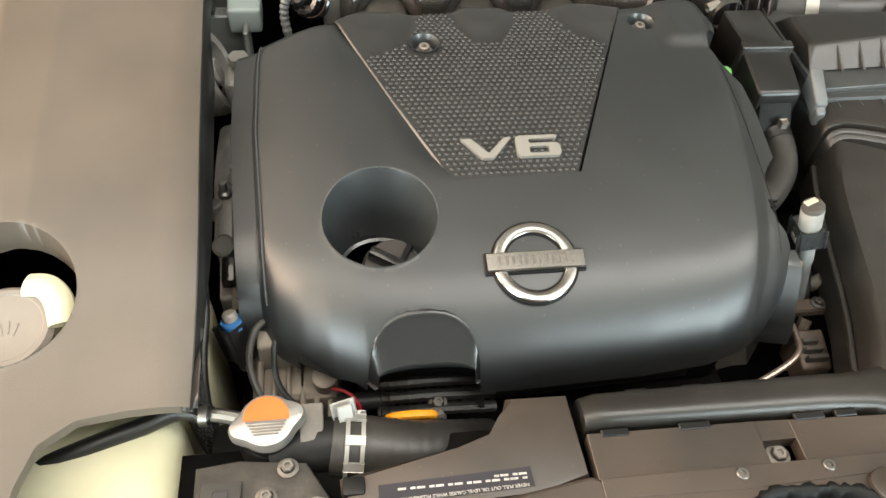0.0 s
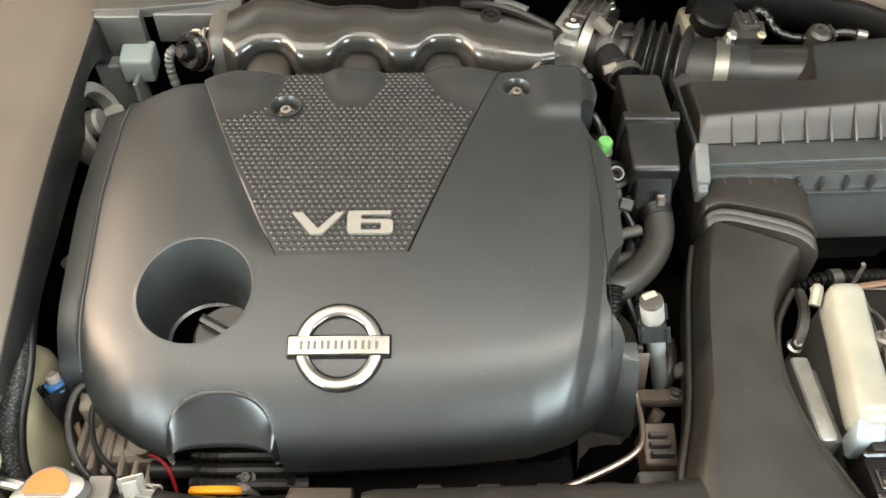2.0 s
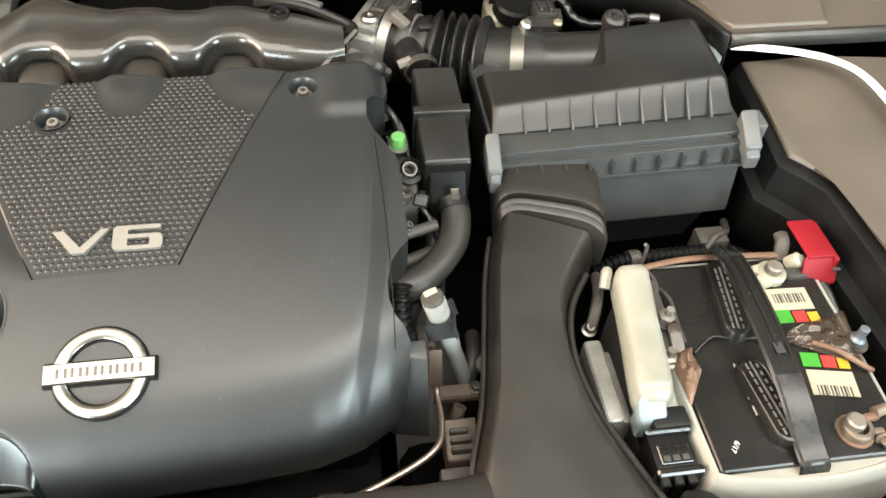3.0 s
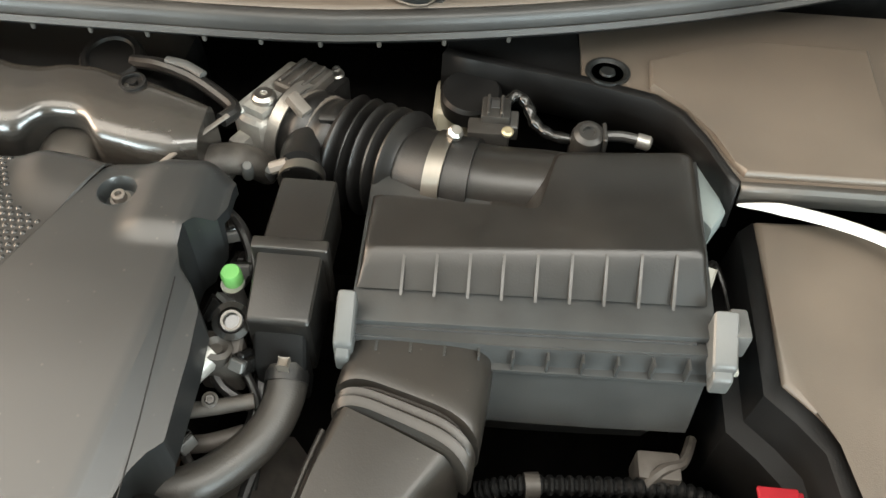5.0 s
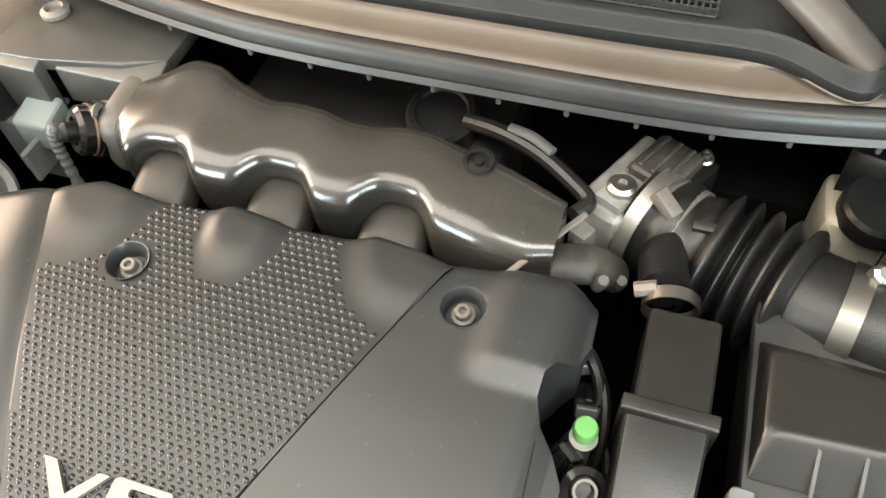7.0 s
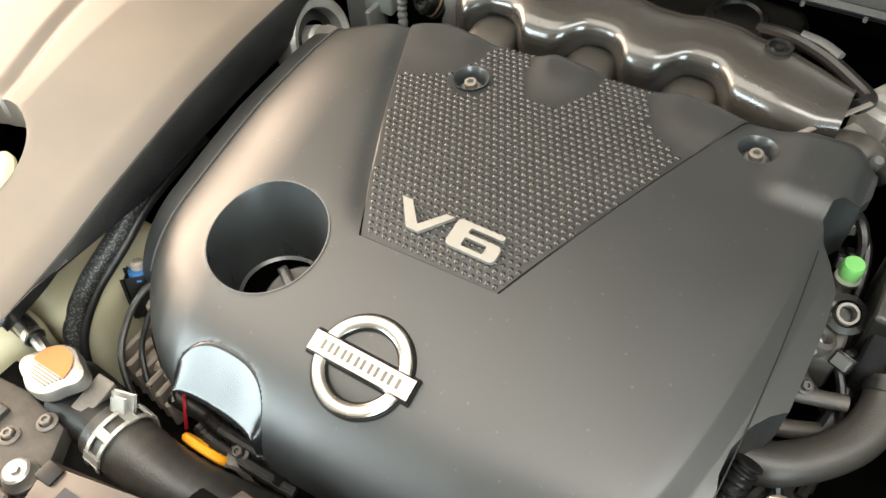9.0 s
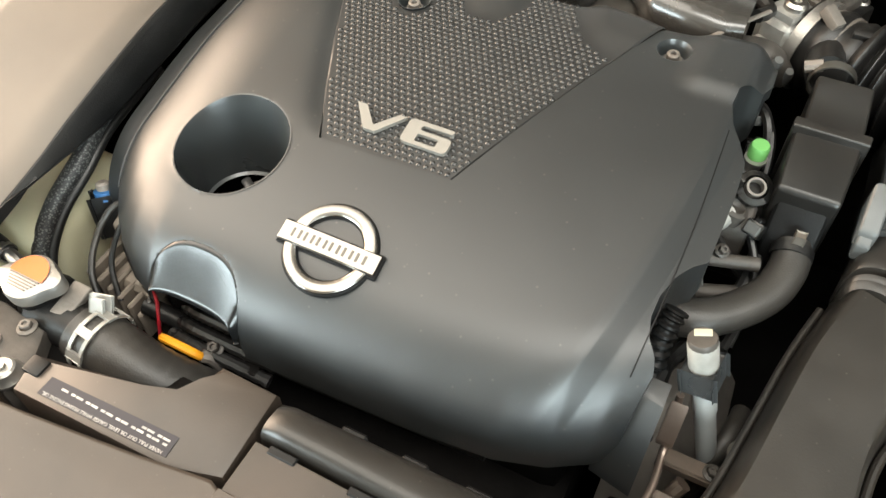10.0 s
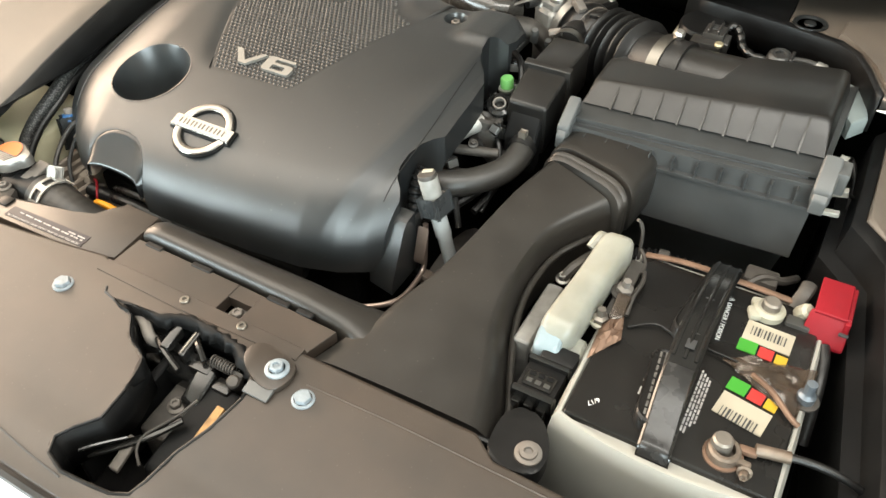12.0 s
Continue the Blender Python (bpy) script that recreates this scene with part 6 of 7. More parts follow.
sl = thing("cable_sleeve", "black braided cable sleeve running down beside the tank", "cable", (-0.14, 0.42, 0.6))
part("sleeve", new_sweep([(-0.170, 0.60, 0.84), (-0.152, 0.51, 0.835), (-0.144, 0.46, 0.817), (-0.148, 0.415, 0.790), (-0.146, 0.380, 0.755), (-0.13, 0.36, 0.70)], 0.0095, 16), BRAID, sl)
part("second_hose", new_sweep([(-0.158, 0.60, 0.83), (-0.143, 0.51, 0.826), (-0.137, 0.46, 0.808), (-0.140, 0.415, 0.782), (-0.136, 0.380, 0.748), (-0.12, 0.36, 0.70)], 0.0052, 12), RUBBER, sl, "smooth black hose")
cn = thing("blue_connector", "blue and black electrical connector with wires", "connector", (-0.112, 0.44, 0.76))
part("socket", new_lathe([(0.0105, 0), (0.0105, 0.009), (0.007, 0.010), (0, 0.010)], aim((-0.112, 0.450, 0.789), (-0.2, 0.3, 1)), 16), BLUE, cn)
part("tip", new_lathe([(0.007, 0.008), (0.007, 0.016), (0.005, 0.018), (0, 0.018)], aim((-0.112, 0.450, 0.789), (-0.2, 0.3, 1)), 14), CAPGREY, cn)
part("plug", new_box(-0.012, 0.012, -0.010, 0.010, -0.038, 0.0, 0.004, 2, aim((-0.113, 0.450, 0.792), (-0.2, 0.2, 1))), BLACK, cn)
part("wire", new_sweep([(-0.108, 0.445, 0.756), (-0.100, 0.425, 0.745), (-0.085, 0.405, 0.735), (-0.08, 0.385, 0.70)], 0.003, 8), COPPER, cn)
part("grey_wire", new_sweep([(-0.075, 0.452, 0.800), (-0.092, 0.440, 0.795), (-0.098, 0.415, 0.775), (-0.085, 0.385, 0.755), (-0.06, 0.365, 0.72)], 0.0034, 10), HOSE, cn)
part("second_wire", new_sweep([(-0.065, 0.445, 0.80), (-0.075, 0.425, 0.785), (-0.072, 0.40, 0.76), (-0.05, 0.38, 0.74)], 0.0028, 10), RUBBER, cn)
part("red_wire", new_sweep([(-0.03, 0.40, 0.750), (-0.012, 0.392, 0.755), (0.0, 0.380, 0.752), (0.003, 0.37, 0.73)], 0.0018, 8), RED, cn)
part("hose_end", new_lathe([(0.006, 0), (0.006, 0.02), (0.004, 0.022), (0, 0.022)], aim((-0.073, 0.448, 0.795), (0, 0.3, 1)), 12), GOLD, cn)
al = thing("alternator", "brownish cast alternator housing with ribs", "alternator", (-0.05, 0.42, 0.70))
part("housing", new_box(-0.100, -0.015, 0.395, 0.465, 0.66, 0.745, 0.012, 3), ALT, al)
for i in range(6):
    part("rib", new_box(-0.094 + i * 0.013, -0.088 + i * 0.013, 0.385 - 0.002 * i, 0.468 - 0.004 * i, 0.70, 0.757 - 0.004 * i, 0.002, 1), ALT, al)
part("bracket", slanted(-0.092, -0.055, 0.43, 0.452, 0.78, 0.79, 0.74, 0.745, 0.004), ALT, al)
part("boss", new_lathe([(0.012, 0), (0.012, 0.02), (0.008, 0.022), (0, 0.022)], aim((-0.03, 0.41, 0.742), (0, -0.2, 1)), 16), ALT, al)
CASTGREY = material("pale_grey_casting", (0.20, 0.195, 0.18), 0.46, 0.4, var=0.35, scale=40, bump=0.5, fine=250, dust=0.2)
em = thing("engine_mount", "cast aluminium engine mount with a round bushing", "engine mount", (-0.14, 0.75, 0.8))
mr = aim((-0.150, 0.776, 0.846), (0.95, 0.02, 0.34))
part("bushing_ring", new_lathe([(0.036, -0.016), (0.047, -0.016), (0.050, 0.0), (0.048, 0.014), (0.043, 0.017), (0.036, 0.014), (0.036, -0.016)], mr, 36), ALU, em, "pale cast aluminium ring")
part("bushing", new_lathe([(0.0355, -0.012), (0.034, 0.000), (0.022, 0.004)], mr, 24), RUBBER, em)
part("sleeve", new_lathe([(0.017, -0.014), (0.017, 0.010), (0.013, 0.013), (0, 0.013)], mr, 20), ALU, em)
part("arm", new_box(-0.13, -0.095, 0.735, 0.785, 0.81, 0.862, 0.012, 3), ALU, em)
part("bolt_head", new_lathe([(0.012, 0), (0.012, 0.012), (0, 0.012)], aim((-0.112, 0.76, 0.868), (0, 0, 1)), 6), CAST, em)
part("lower_arm", new_sweep([(-0.12, 0.72, 0.80), (-0.125, 0.66, 0.78), (-0.12, 0.60, 0.765), (-0.115, 0.56, 0.74)], 0.022, 14), ALU, em)
part("stud", new_lathe([(0.010, 0), (0.010, 0.006), (0.005, 0.008), (0.005, 0.022), (0, 0.022)], aim((-0.118, 0.64, 0.80), (0, 0, 1)), 12), CAST, em)
sbk = thing("side_bracket", "pale grey cast bracket with a stud beside the cover", "bracket", (-0.125, 0.58, 0.76))
part("arm", slanted(-0.138, -0.116, 0.556, 0.604, 0.796, 0.812, 0.750, 0.760, 0.007), CASTGREY, sbk)
part("ear", new_lathe([(0.012, -0.012), (0.012, 0.004), (0.009, 0.006), (0, 0.006)], aim((-0.126, 0.548, 0.796), (-0.2, -0.4, 1)), 18), CASTGREY, sbk)
part("ear", new_lathe([(0.010, -0.012), (0.010, 0.003), (0.007, 0.005), (0, 0.005)], aim((-0.138, 0.596, 0.806), (-0.3, 0.1, 1)), 18), CASTGREY, sbk)
part("stud", new_lathe([(0.008, 0), (0.008, 0.006), (0.0045, 0.008), (0.0045, 0.020), (0, 0.021)], aim((-0.128, 0.612, 0.806), (0, 0, 1)), 6), CAST, sbk)
part("web", slanted(-0.132, -0.118, 0.500, 0.552, 0.770, 0.792, 0.740, 0.745, 0.004), CASTGREY, sbk)
part("clip", slanted(-0.126, -0.112, 0.498, 0.524, 0.800, 0.808, 0.788, 0.794, 0.003), BLACK_GLOSS, sbk)
case = thing("timing_case", "brown-grey cast case edge with bolts below the cover", "engine casting", (-0.10, 0.50, 0.74))
part("flange", slanted(-0.118, -0.094, 0.456, 0.520, 0.774, 0.790, 0.70, 0.70, 0.006), ALT, case)
for y in (0.466, 0.490, 0.512):
    hexbolt("case_bolt", aim((-0.108, y, 0.775 + 0.25 * (y - 0.456)), (-0.1, -0.2, 1)), 0.005, 0.006, DULL, parent=case)
part("pad", slanted(-0.122, -0.100, 0.640, 0.712, 0.806, 0.826, 0.76, 0.77, 0.008), CASTGREY, case, "pale cast pad")
BRACKET = material("galvanised_bracket", (0.13, 0.135, 0.13), 0.36, spec=0.8, var=0.15, bump=0.2)
ib = bmesh.new()
box(ib, -0.164, -0.106, 0.856, 0.902, 0.866, 0.872, 0.002, 1)
box(ib, -0.164, -0.106, 0.856, 0.861, 0.80, 0.870, 0.002, 1)
box(ib, -0.112, -0.106, 0.825, 0.862, 0.83, 0.868, 0.002, 1)
solo("steel_bracket", ib, BRACKET, "pale folded steel bracket behind the mount", "bracket")


# ---- fender liners and strut tower covers ----
def liner_left_edge(y):
    return soft_read(y, [(0.335, -0.133), (0.45, -0.132), (0.60, -0.136), (0.75, -0.143), (0.86, -0.150), (0.90, -0.156)])


def liner_height(y):
    return soft_read(y, [(0.0, 0.805), (0.33, 0.845), (0.41, 0.864), (0.46, 0.880), (0.53, 0.898), (0.60, 0.912), (0.70, 0.924), (0.87, 0.932), (1.1, 0.934)])


def strip_bottom(y):
    return soft_read(y, [(0.33, 0.838), (0.39, 0.845), (0.49, 0.845), (0.57, 0.854), (0.65, 0.864), (0.72, 0.870), (0.755, 0.898), (0.79, 0.905), (0.83, 0.896), (0.86, 0.872), (0.90, 0.870)])


def liner_z(x, y):
    z = liner_height(y)
    d = liner_left_edge(y) - x
    if d < 0.03:
        z -= 0.006 * (1 - max(0, d) / 0.03) ** 2
    groove = interp(y, [(0.40, -0.290), (0.50, -0.313), (0.61, -0.338), (0.70, -0.352), (0.806, -0.369), (0.957, -0.397), (1.03, -0.412)])
    fade = max(0, min(1, (y - 0.47) / 0.05))
    z += 0.009 * max(0, min(1, (d - 0.02) / 0.12)) ** 1.4 - 0.05 * fade * max(0, d - 0.14)
    u = (x - groove) / 0.010
    z -= 0.0050 * fade * max(0, min(1, (u + 1) / 1.8)) * (1 - soft_step((u - 0.8) / 1.2))
    return z - 0.10 * max(0, -0.42 - x)


def liner_point(u, v):
    y = 0.10 + 0.97 * v
    x = -0.60 + (liner_left_edge(y) + 0.60) * u
    return Vector((x, y, liner_z(x, y)))


FRONT_CUT = [(-0.10, 0.0), (-0.10, 0.336), (-0.135, 0.336), (-0.18, 0.333), (-0.216, 0.327), (-0.241, 0.308), (-0.251, 0.278), (-0.26, 0.20), (-0.28, 0.0)]
bm = sheet(liner_point, 150, 280)
gone = [f for f in bm.faces if all(in_poly(v.co.x, v.co.y, FRONT_CUT) for v in f.verts)]
bmesh.ops.delete(bm, geom=gone, context="FACES")
for v in bm.verts:
    if in_poly(v.co.x, v.co.y, FRONT_CUT):
        q = nearest(v.co.x, v.co.y, FRONT_CUT)
        v.co.x, v.co.y = q.x, q.y
        v.co.z = liner_z(q.x, q.y)
punch(bm, -0.292, 0.432, 0.066, 0.064)
liner = thing("fender_liner", "large taupe plastic fender liner with a round filler hole", "fender liner", (-0.35, 0.5, 0.80))
rim = [e for e in bm.edges if e.is_boundary and max(e.verts[0].co.x, e.verts[1].co.x) > -0.40 and e.verts[0].co.y < 0.899 and ((e.verts[0].co.x + 0.292) ** 2 + (e.verts[0].co.y - 0.432) ** 2 < 0.0055 or e.verts[0].co.y < 0.337)]
low = bmesh.ops.extrude_edge_only(bm, edges=rim)["geom"]
for v in low:
    if isinstance(v, bmesh.types.BMVert):
        v.co.z -= 0.034 if v.co.y > 0.337 else 0.010
part("panel", bm, LINER, liner, smooth=45)
bm = bmesh.new()
rows_e = []
for i in range(46):
    y = 0.333 + 0.545 * i / 45
    x, z, b = liner_left_edge(y), liner_z(liner_left_edge(y), y), strip_bottom(y)
    rows_e.append([Vector((x - 0.005, y, z + 0.001)), Vector((x + 0.001, y, z - 0.001)), Vector((x + 0.004, y, z - 0.006)), Vector((x + 0.006, y, b + 0.004)), Vector((x + 0.004, y, b))])
loft(bm, rows_e, close=False)
thicken(part("edge_strip", bm, RUBBER, liner, "scuffed black rubber edge strip"), 0.004)
tw = thing("tower_cover", "taupe plastic strut tower cover with folded front wall", "tower cover", (-0.2, 0.98, 0.85))
bm = bmesh.new()
prism(bm, [(-0.156, 0.884), (-0.100, 0.888), (-0.02, 0.900), (0.02, 0.915), (0.02, 1.06), (-0.156, 1.06)], 0.9325, 0.92, 0.002)
part("top", bm, GREYWALL, tw)
part("painted_tab", slanted(-0.130, -0.090, 0.848, 0.884, 0.884, 0.892, 0.852, 0.860, 0.005), PALE, tw, "pale greenish painted tab")
part("front_wall", slanted(-0.152, -0.098, 0.876, 0.890, 0.928, 0.932, 0.868, 0.872, 0.002), TOWER, tw, "silver-grey folded wall")
part("side_wall", slanted(-0.086, 0.02, 0.888, 0.915, 0.924, 0.932, 0.885, 0.89, 0.002), TOWER, tw, "silver-grey folded wall")
part("clip", new_lathe([(0.014, 0), (0.014, 0.004), (0.009, 0.007), (0.006, 0.003), (0, 0.003)], aim((-0.122, 0.950, 0.933), (0, 0, 1)), 20), DULL, tw)

tr = thing("tower_cover", "taupe plastic strut tower cover with dark folded edge", "tower cover", (0.85, 0.98, 0.85))
edge_r = [(0.600, 0.985), (0.643, 0.975), (0.735, 0.956), (0.806, 0.934), (0.830, 0.912), (0.848, 0.876), (0.860, 0.842), (0.868, 0.822)]
bm = bmesh.new()
prism(bm, edge_r[2:] + [(1.15, 0.826), (1.30, 0.83), (1.30, 1.10), (0.735, 1.10)], lambda x, y: 0.914, 0.905, 0.003)
part("top", bm, LINER, tr)
# this end of the top is black to draw the cowl's shadow on it
bm = bmesh.new()
prism(bm, edge_r[:3] + [(0.735, 1.10), (0.60, 1.10)], lambda x, y: 0.9125, 0.905, 0.002)
part("cowl_shadow_plate", bm, MATT_BLACK, tr, "rear end of the tower top, blackened for the cowl's shadow")
bm = bmesh.new()
prism(bm, [(0.803, 0.985), (0.800, 0.942), (0.834, 0.914), (0.852, 0.878), (0.865, 0.842), (0.872, 0.829), (1.000, 0.831), (1.013, 0.886), (1.030, 1.028), (0.918, 1.031), (0.861, 1.009)], 0.9205, 0.912, 0.004, 3)
part("raised_field", bm, LINER, tr)
wall = bmesh.new()
loft(wall, [[Vector((x, y, 0.916)) for x, y in edge_r], [Vector((x - 0.004, y - 0.006, 0.913)) for x, y in edge_r], [Vector((x - 0.005, y - 0.014, 0.872)) for x, y in edge_r]], close=False)
thicken(part("folded_edge", wall, BLACK, tr, "black folded edge"), 0.003)
lip_r = [(0.868, 0.822), (0.93, 0.8235), (1.0, 0.8240), (1.15, 0.825)]
wall = bmesh.new()
loft(wall, [[Vector((x, y, 0.9165)) for x, y in lip_r], [Vector((x, y - 0.005, 0.9155)) for x, y in lip_r], [Vector((x, y - 0.008, 0.912)) for x, y in lip_r], [Vector((x, y - 0.009, 0.898)) for x, y in lip_r]], close=False)
thicken(part("front_lip", wall, GREYWALL, tr, "blue-grey folded lip"), 0.003)
part("cap_dimple", new_lathe([(0.0225, 0.0), (0.0220, 0.002), (0.0195, 0.002), (0.016, -0.0005), (0.008, -0.0005), (0.007, 0.0015), (0, 0.0015)], aim((0.761, 0.966, 0.9145), (0, 0, 1)), 32), UPPER, tr, "round dark plug")
fe = bmesh.new()
path = catmull([(0.866, 0.8065, 0.903), (0.895, 0.804, 0.905), (0.926, 0.798, 0.905), (0.958, 0.789, 0.904), (0.99, 0.775, 0.902), (1.015, 0.75, 0.898), (1.03, 0.70, 0.890), (1.045, 0.58, 0.875)], 8)
sweep(fe, path, [0.0012 + 0.0060 * min(1, i / 10) for i in range(len(path))], 14, 0.35)
solo("inner_fender_edge", fe, WHITE_PAINT, "white painted inner fender edge", "fender")
bm = bmesh.new()
prism(bm, [(0.829, 0.884), (0.846, 0.872), (0.858, 0.835), (0.862, 0.812), (0.846, 0.787), (0.838, 0.80)], 0.890, 0.868, 0.004, 2)
solo("fender_corner", bm, PALE, "pale grey painted body corner behind the filter box", "fender")
fb = thing("fuse_box_cover", "taupe plastic fuse box cover with black stepped edge", "fuse box", (1.0, 0.55, 0.7))


def fuse_z(x, y):
    return soft_read(y, [(0.15, 0.83), (0.45, 0.848), (0.62, 0.860), (0.80, 0.885)])


edge_f = [(0.888, 0.808), (0.890, 0.722), (0.890, 0.655), (0.912, 0.634), (0.930, 0.612), (0.945, 0.50), (0.960, 0.38), (0.975, 0.22)]
bm = bmesh.new()
prism(bm, edge_f + [(1.25, 0.20), (1.25, 0.79), (1.02, 0.800), (0.97, 0.812)], fuse_z, lambda x, y: fuse_z(x, y) - 0.012, 0.006, 3)
part("lid", bm, LINER, fb)
wall = bmesh.new()
loft(wall, [[Vector((x - 0.001, y, fuse_z(x, y) - 0.004)) for x, y in edge_f], [Vector((x - 0.012, y - 0.005, fuse_z(x, y) - 0.012)) for x, y in edge_f], [Vector((x - 0.016, y - 0.008, fuse_z(x, y) - 0.05)) for x, y in edge_f],
            [Vector((x - 0.030, y - 0.016, fuse_z(x, y) - 0.055)) for x, y in edge_f], [Vector((x - 0.032, y - 0.016, 0.66)) for x, y in edge_f]], close=False)
thicken(part("side_wall", wall, MATT_BLACK, fb, "black stepped side wall"), 0.003)

# ---- battery ----
bt = thing("car_battery", "black-topped car battery with strap and torn film", "battery", (0.787, 0.43, 0.60))
def case_ring(g, z):
    """The battery's outline with a bowed front, grown by g."""
    pts = []
    for i in range(17):
        u = i / 16
        pts.append((0.688 - g + (0.196 + 2 * g) * u, 0.314 - g - 0.014 * math.sin(math.pi * u) ** 0.8))
    pts += [(0.886 + g, 0.40), (0.886 + g, 0.556 + g), (0.686 - g, 0.556 + g), (0.686 - g, 0.40)]
    return [Vector((x, y, z)) for x, y in pts]


bm = bmesh.new()
loft(bm, [case_ring(0.004, 0.595), case_ring(0.006, 0.70), case_ring(0.004, 0.785), case_ring(0.002, 0.799), case_ring(-0.001, 0.8045), case_ring(-0.004, 0.8045), case_ring(-0.006, 0.800)], ends=True)
part("case", bm, CASE, bt, "off-white battery case")
part("lid", new_box(0.693, 0.881, 0.317, 0.552, 0.795, 0.807, 0.004, 3), BATTERY, bt)
for (ax, ay), (bx, by) in (((0.765, 0.345), (0.758, 0.412)), ((0.763, 0.462), (0.772, 0.535))):
    bm = bmesh.new()
    d = Vector((bx - ax, by - ay, 0))
    mv = pose(ax, ay, 0.806, 0, 0, math.degrees(math.atan2(d.y, d.x)))
    L = d.length
    out = [(L + 0.013 * math.cos(a), 0.013 * math.sin(a)) for a in [math.radians(-90 + 180 * i / 10) for i in range(11)]] + [(0.013 * math.cos(a), 0.013 * math.sin(a)) for a in [math.radians(90 + 180 * i / 10) for i in range(11)]]
    loft(bm, [[mv @ Vector((L / 2 + (x - L / 2) * k, y * k, z)) for x, y in out] for k, z in ((1.04, -0.003), (1.0, 0.010), (0.97, 0.0125), (0.90, 0.0135), (0.86, 0.0125))], ends=True)
    v = part("vent_cap", bm, BATTERY, bt, "oblong cap with faded print", smooth=40)
    for k in range(3):
        for q in range(9):
            w = 0.0045 + 0.0022 * ((k * 5 + q * 3) % 3)
            part("print_bar", new_box(-0.004 + q * 0.0088, -0.004 + q * 0.0088 + w, -0.0068 + k * 0.0052, -0.0046 + k * 0.0052, 0.0122, 0.0128, 0, 1, mv), FAINT, v)
strap = bmesh.new()
ring = catmull([(0.781, 0.564, 0.775), (0.781, 0.560, 0.812), (0.780, 0.546, 0.832), (0.777, 0.49, 0.843), (0.775, 0.43, 0.844), (0.776, 0.37, 0.833), (0.779, 0.328, 0.814), (0.780, 0.314, 0.809), (0.7805, 0.309, 0.800)], 6)
loft(strap, [[p + Vector((-0.015, 0, 0)), p + Vector((-0.0125, 0, 0.0022)), p + Vector((0.0125, 0, 0.0022)), p + Vector((0.015, 0, 0)), p + Vector((0.013, 0, -0.002)), p + Vector((-0.013, 0, -0.002))] for p in ring], ends=True)
sp = part("hold_down_strap", strap, BLACK_GLOSS, bt, "shiny black rubber hold-down strap")
for o in (-0.0105, 0.0, 0.0105):
    part("strap_rib", sweep(bmesh.new(), [p + Vector((o, 0, 0.002)) for p in ring[7:] if p.y > 0.398], 0.0019, 8), BLACK_GLOSS, sp)
SMOKE = material("smoky_rubber", (0.022, 0.021, 0.020), 0.27, var=0.5, scale=60, bump=0.2, fine=150, spec=0.35)
tail = [p for p in ring if p.y < 0.395]
bm = bmesh.new()
loft(bm, [[p + Vector((o, 0, h)) for o, h in ((-0.0135, 0.0010), (-0.0120, 0.0040), (-0.004, 0.0046), (0.004, 0.0046), (0.0120, 0.0040), (0.0135, 0.0010))] for p in tail], ends=True)
part("strap_tail", bm, SMOKE, sp, "flat smoky grey strap end", smooth=50)
for y in (0.475, 0.455, 0.435, 0.415):
    part("strap_slot", new_box(0.7715, 0.7805, y - 0.006, y + 0.006, 0.8455, 0.8462, 0.0005, 1), INK, sp)
for y0 in (0.496,):
    fc = bpy.data.curves.new("warning", "FONT")
    fc.body, fc.size, fc.extrude, fc.align_x = "\u26a0 DANGER / POISON", 0.0066, 0.0002, "CENTER"
    fc.materials.append(PRINT)
    ft = new("warning_text", fc)
    ft.parent, ft.matrix_parent_inverse = bt, Matrix.Translation(-bt.location)
    ft.matrix_basis = pose(0.7915, y0 + 0.005, 0.8075, 0, 0, -89)
    ft["label"] = "white printed warning words"
fc = bpy.data.curves.new("date", "FONT")
fc.body, fc.size, fc.extrude, fc.align_x, fc.offset = "6/17", 0.0072, 0.0002, "CENTER", 0.0
fc.materials.append(PRINT)
ft = new("date_mark", fc)
ft.parent, ft.matrix_parent_inverse = bt, Matrix.Translation(-bt.location)
ft.matrix_basis = pose(0.713, 0.341, 0.8074, 0, 0, -132)
ft["label"] = "white stamped date sticker"
for k in range(4):
    y, q = 0.424 - 0.003 * k, 0
    while y > 0.350 + 0.004 * k:
        w = 0.0030 + 0.0016 * ((k * 5 + q * 3) % 4)
        part("print_bar", new_box(0.7925 + k * 0.0030, 0.7943 + k * 0.0030, y - w, y, 0.8066, 0.8073, 0), PALEPRINT, bt)
        y, q = y - w - 0.0016, q + 1
for y, w in ((0.425, 0.008), (0.392, 0.007), (0.378, 0.010)):
    part("print_bar", new_box(0.7470, 0.7488, y - w, y, 0.8066, 0.8073, 0), PALEPRINT, bt)
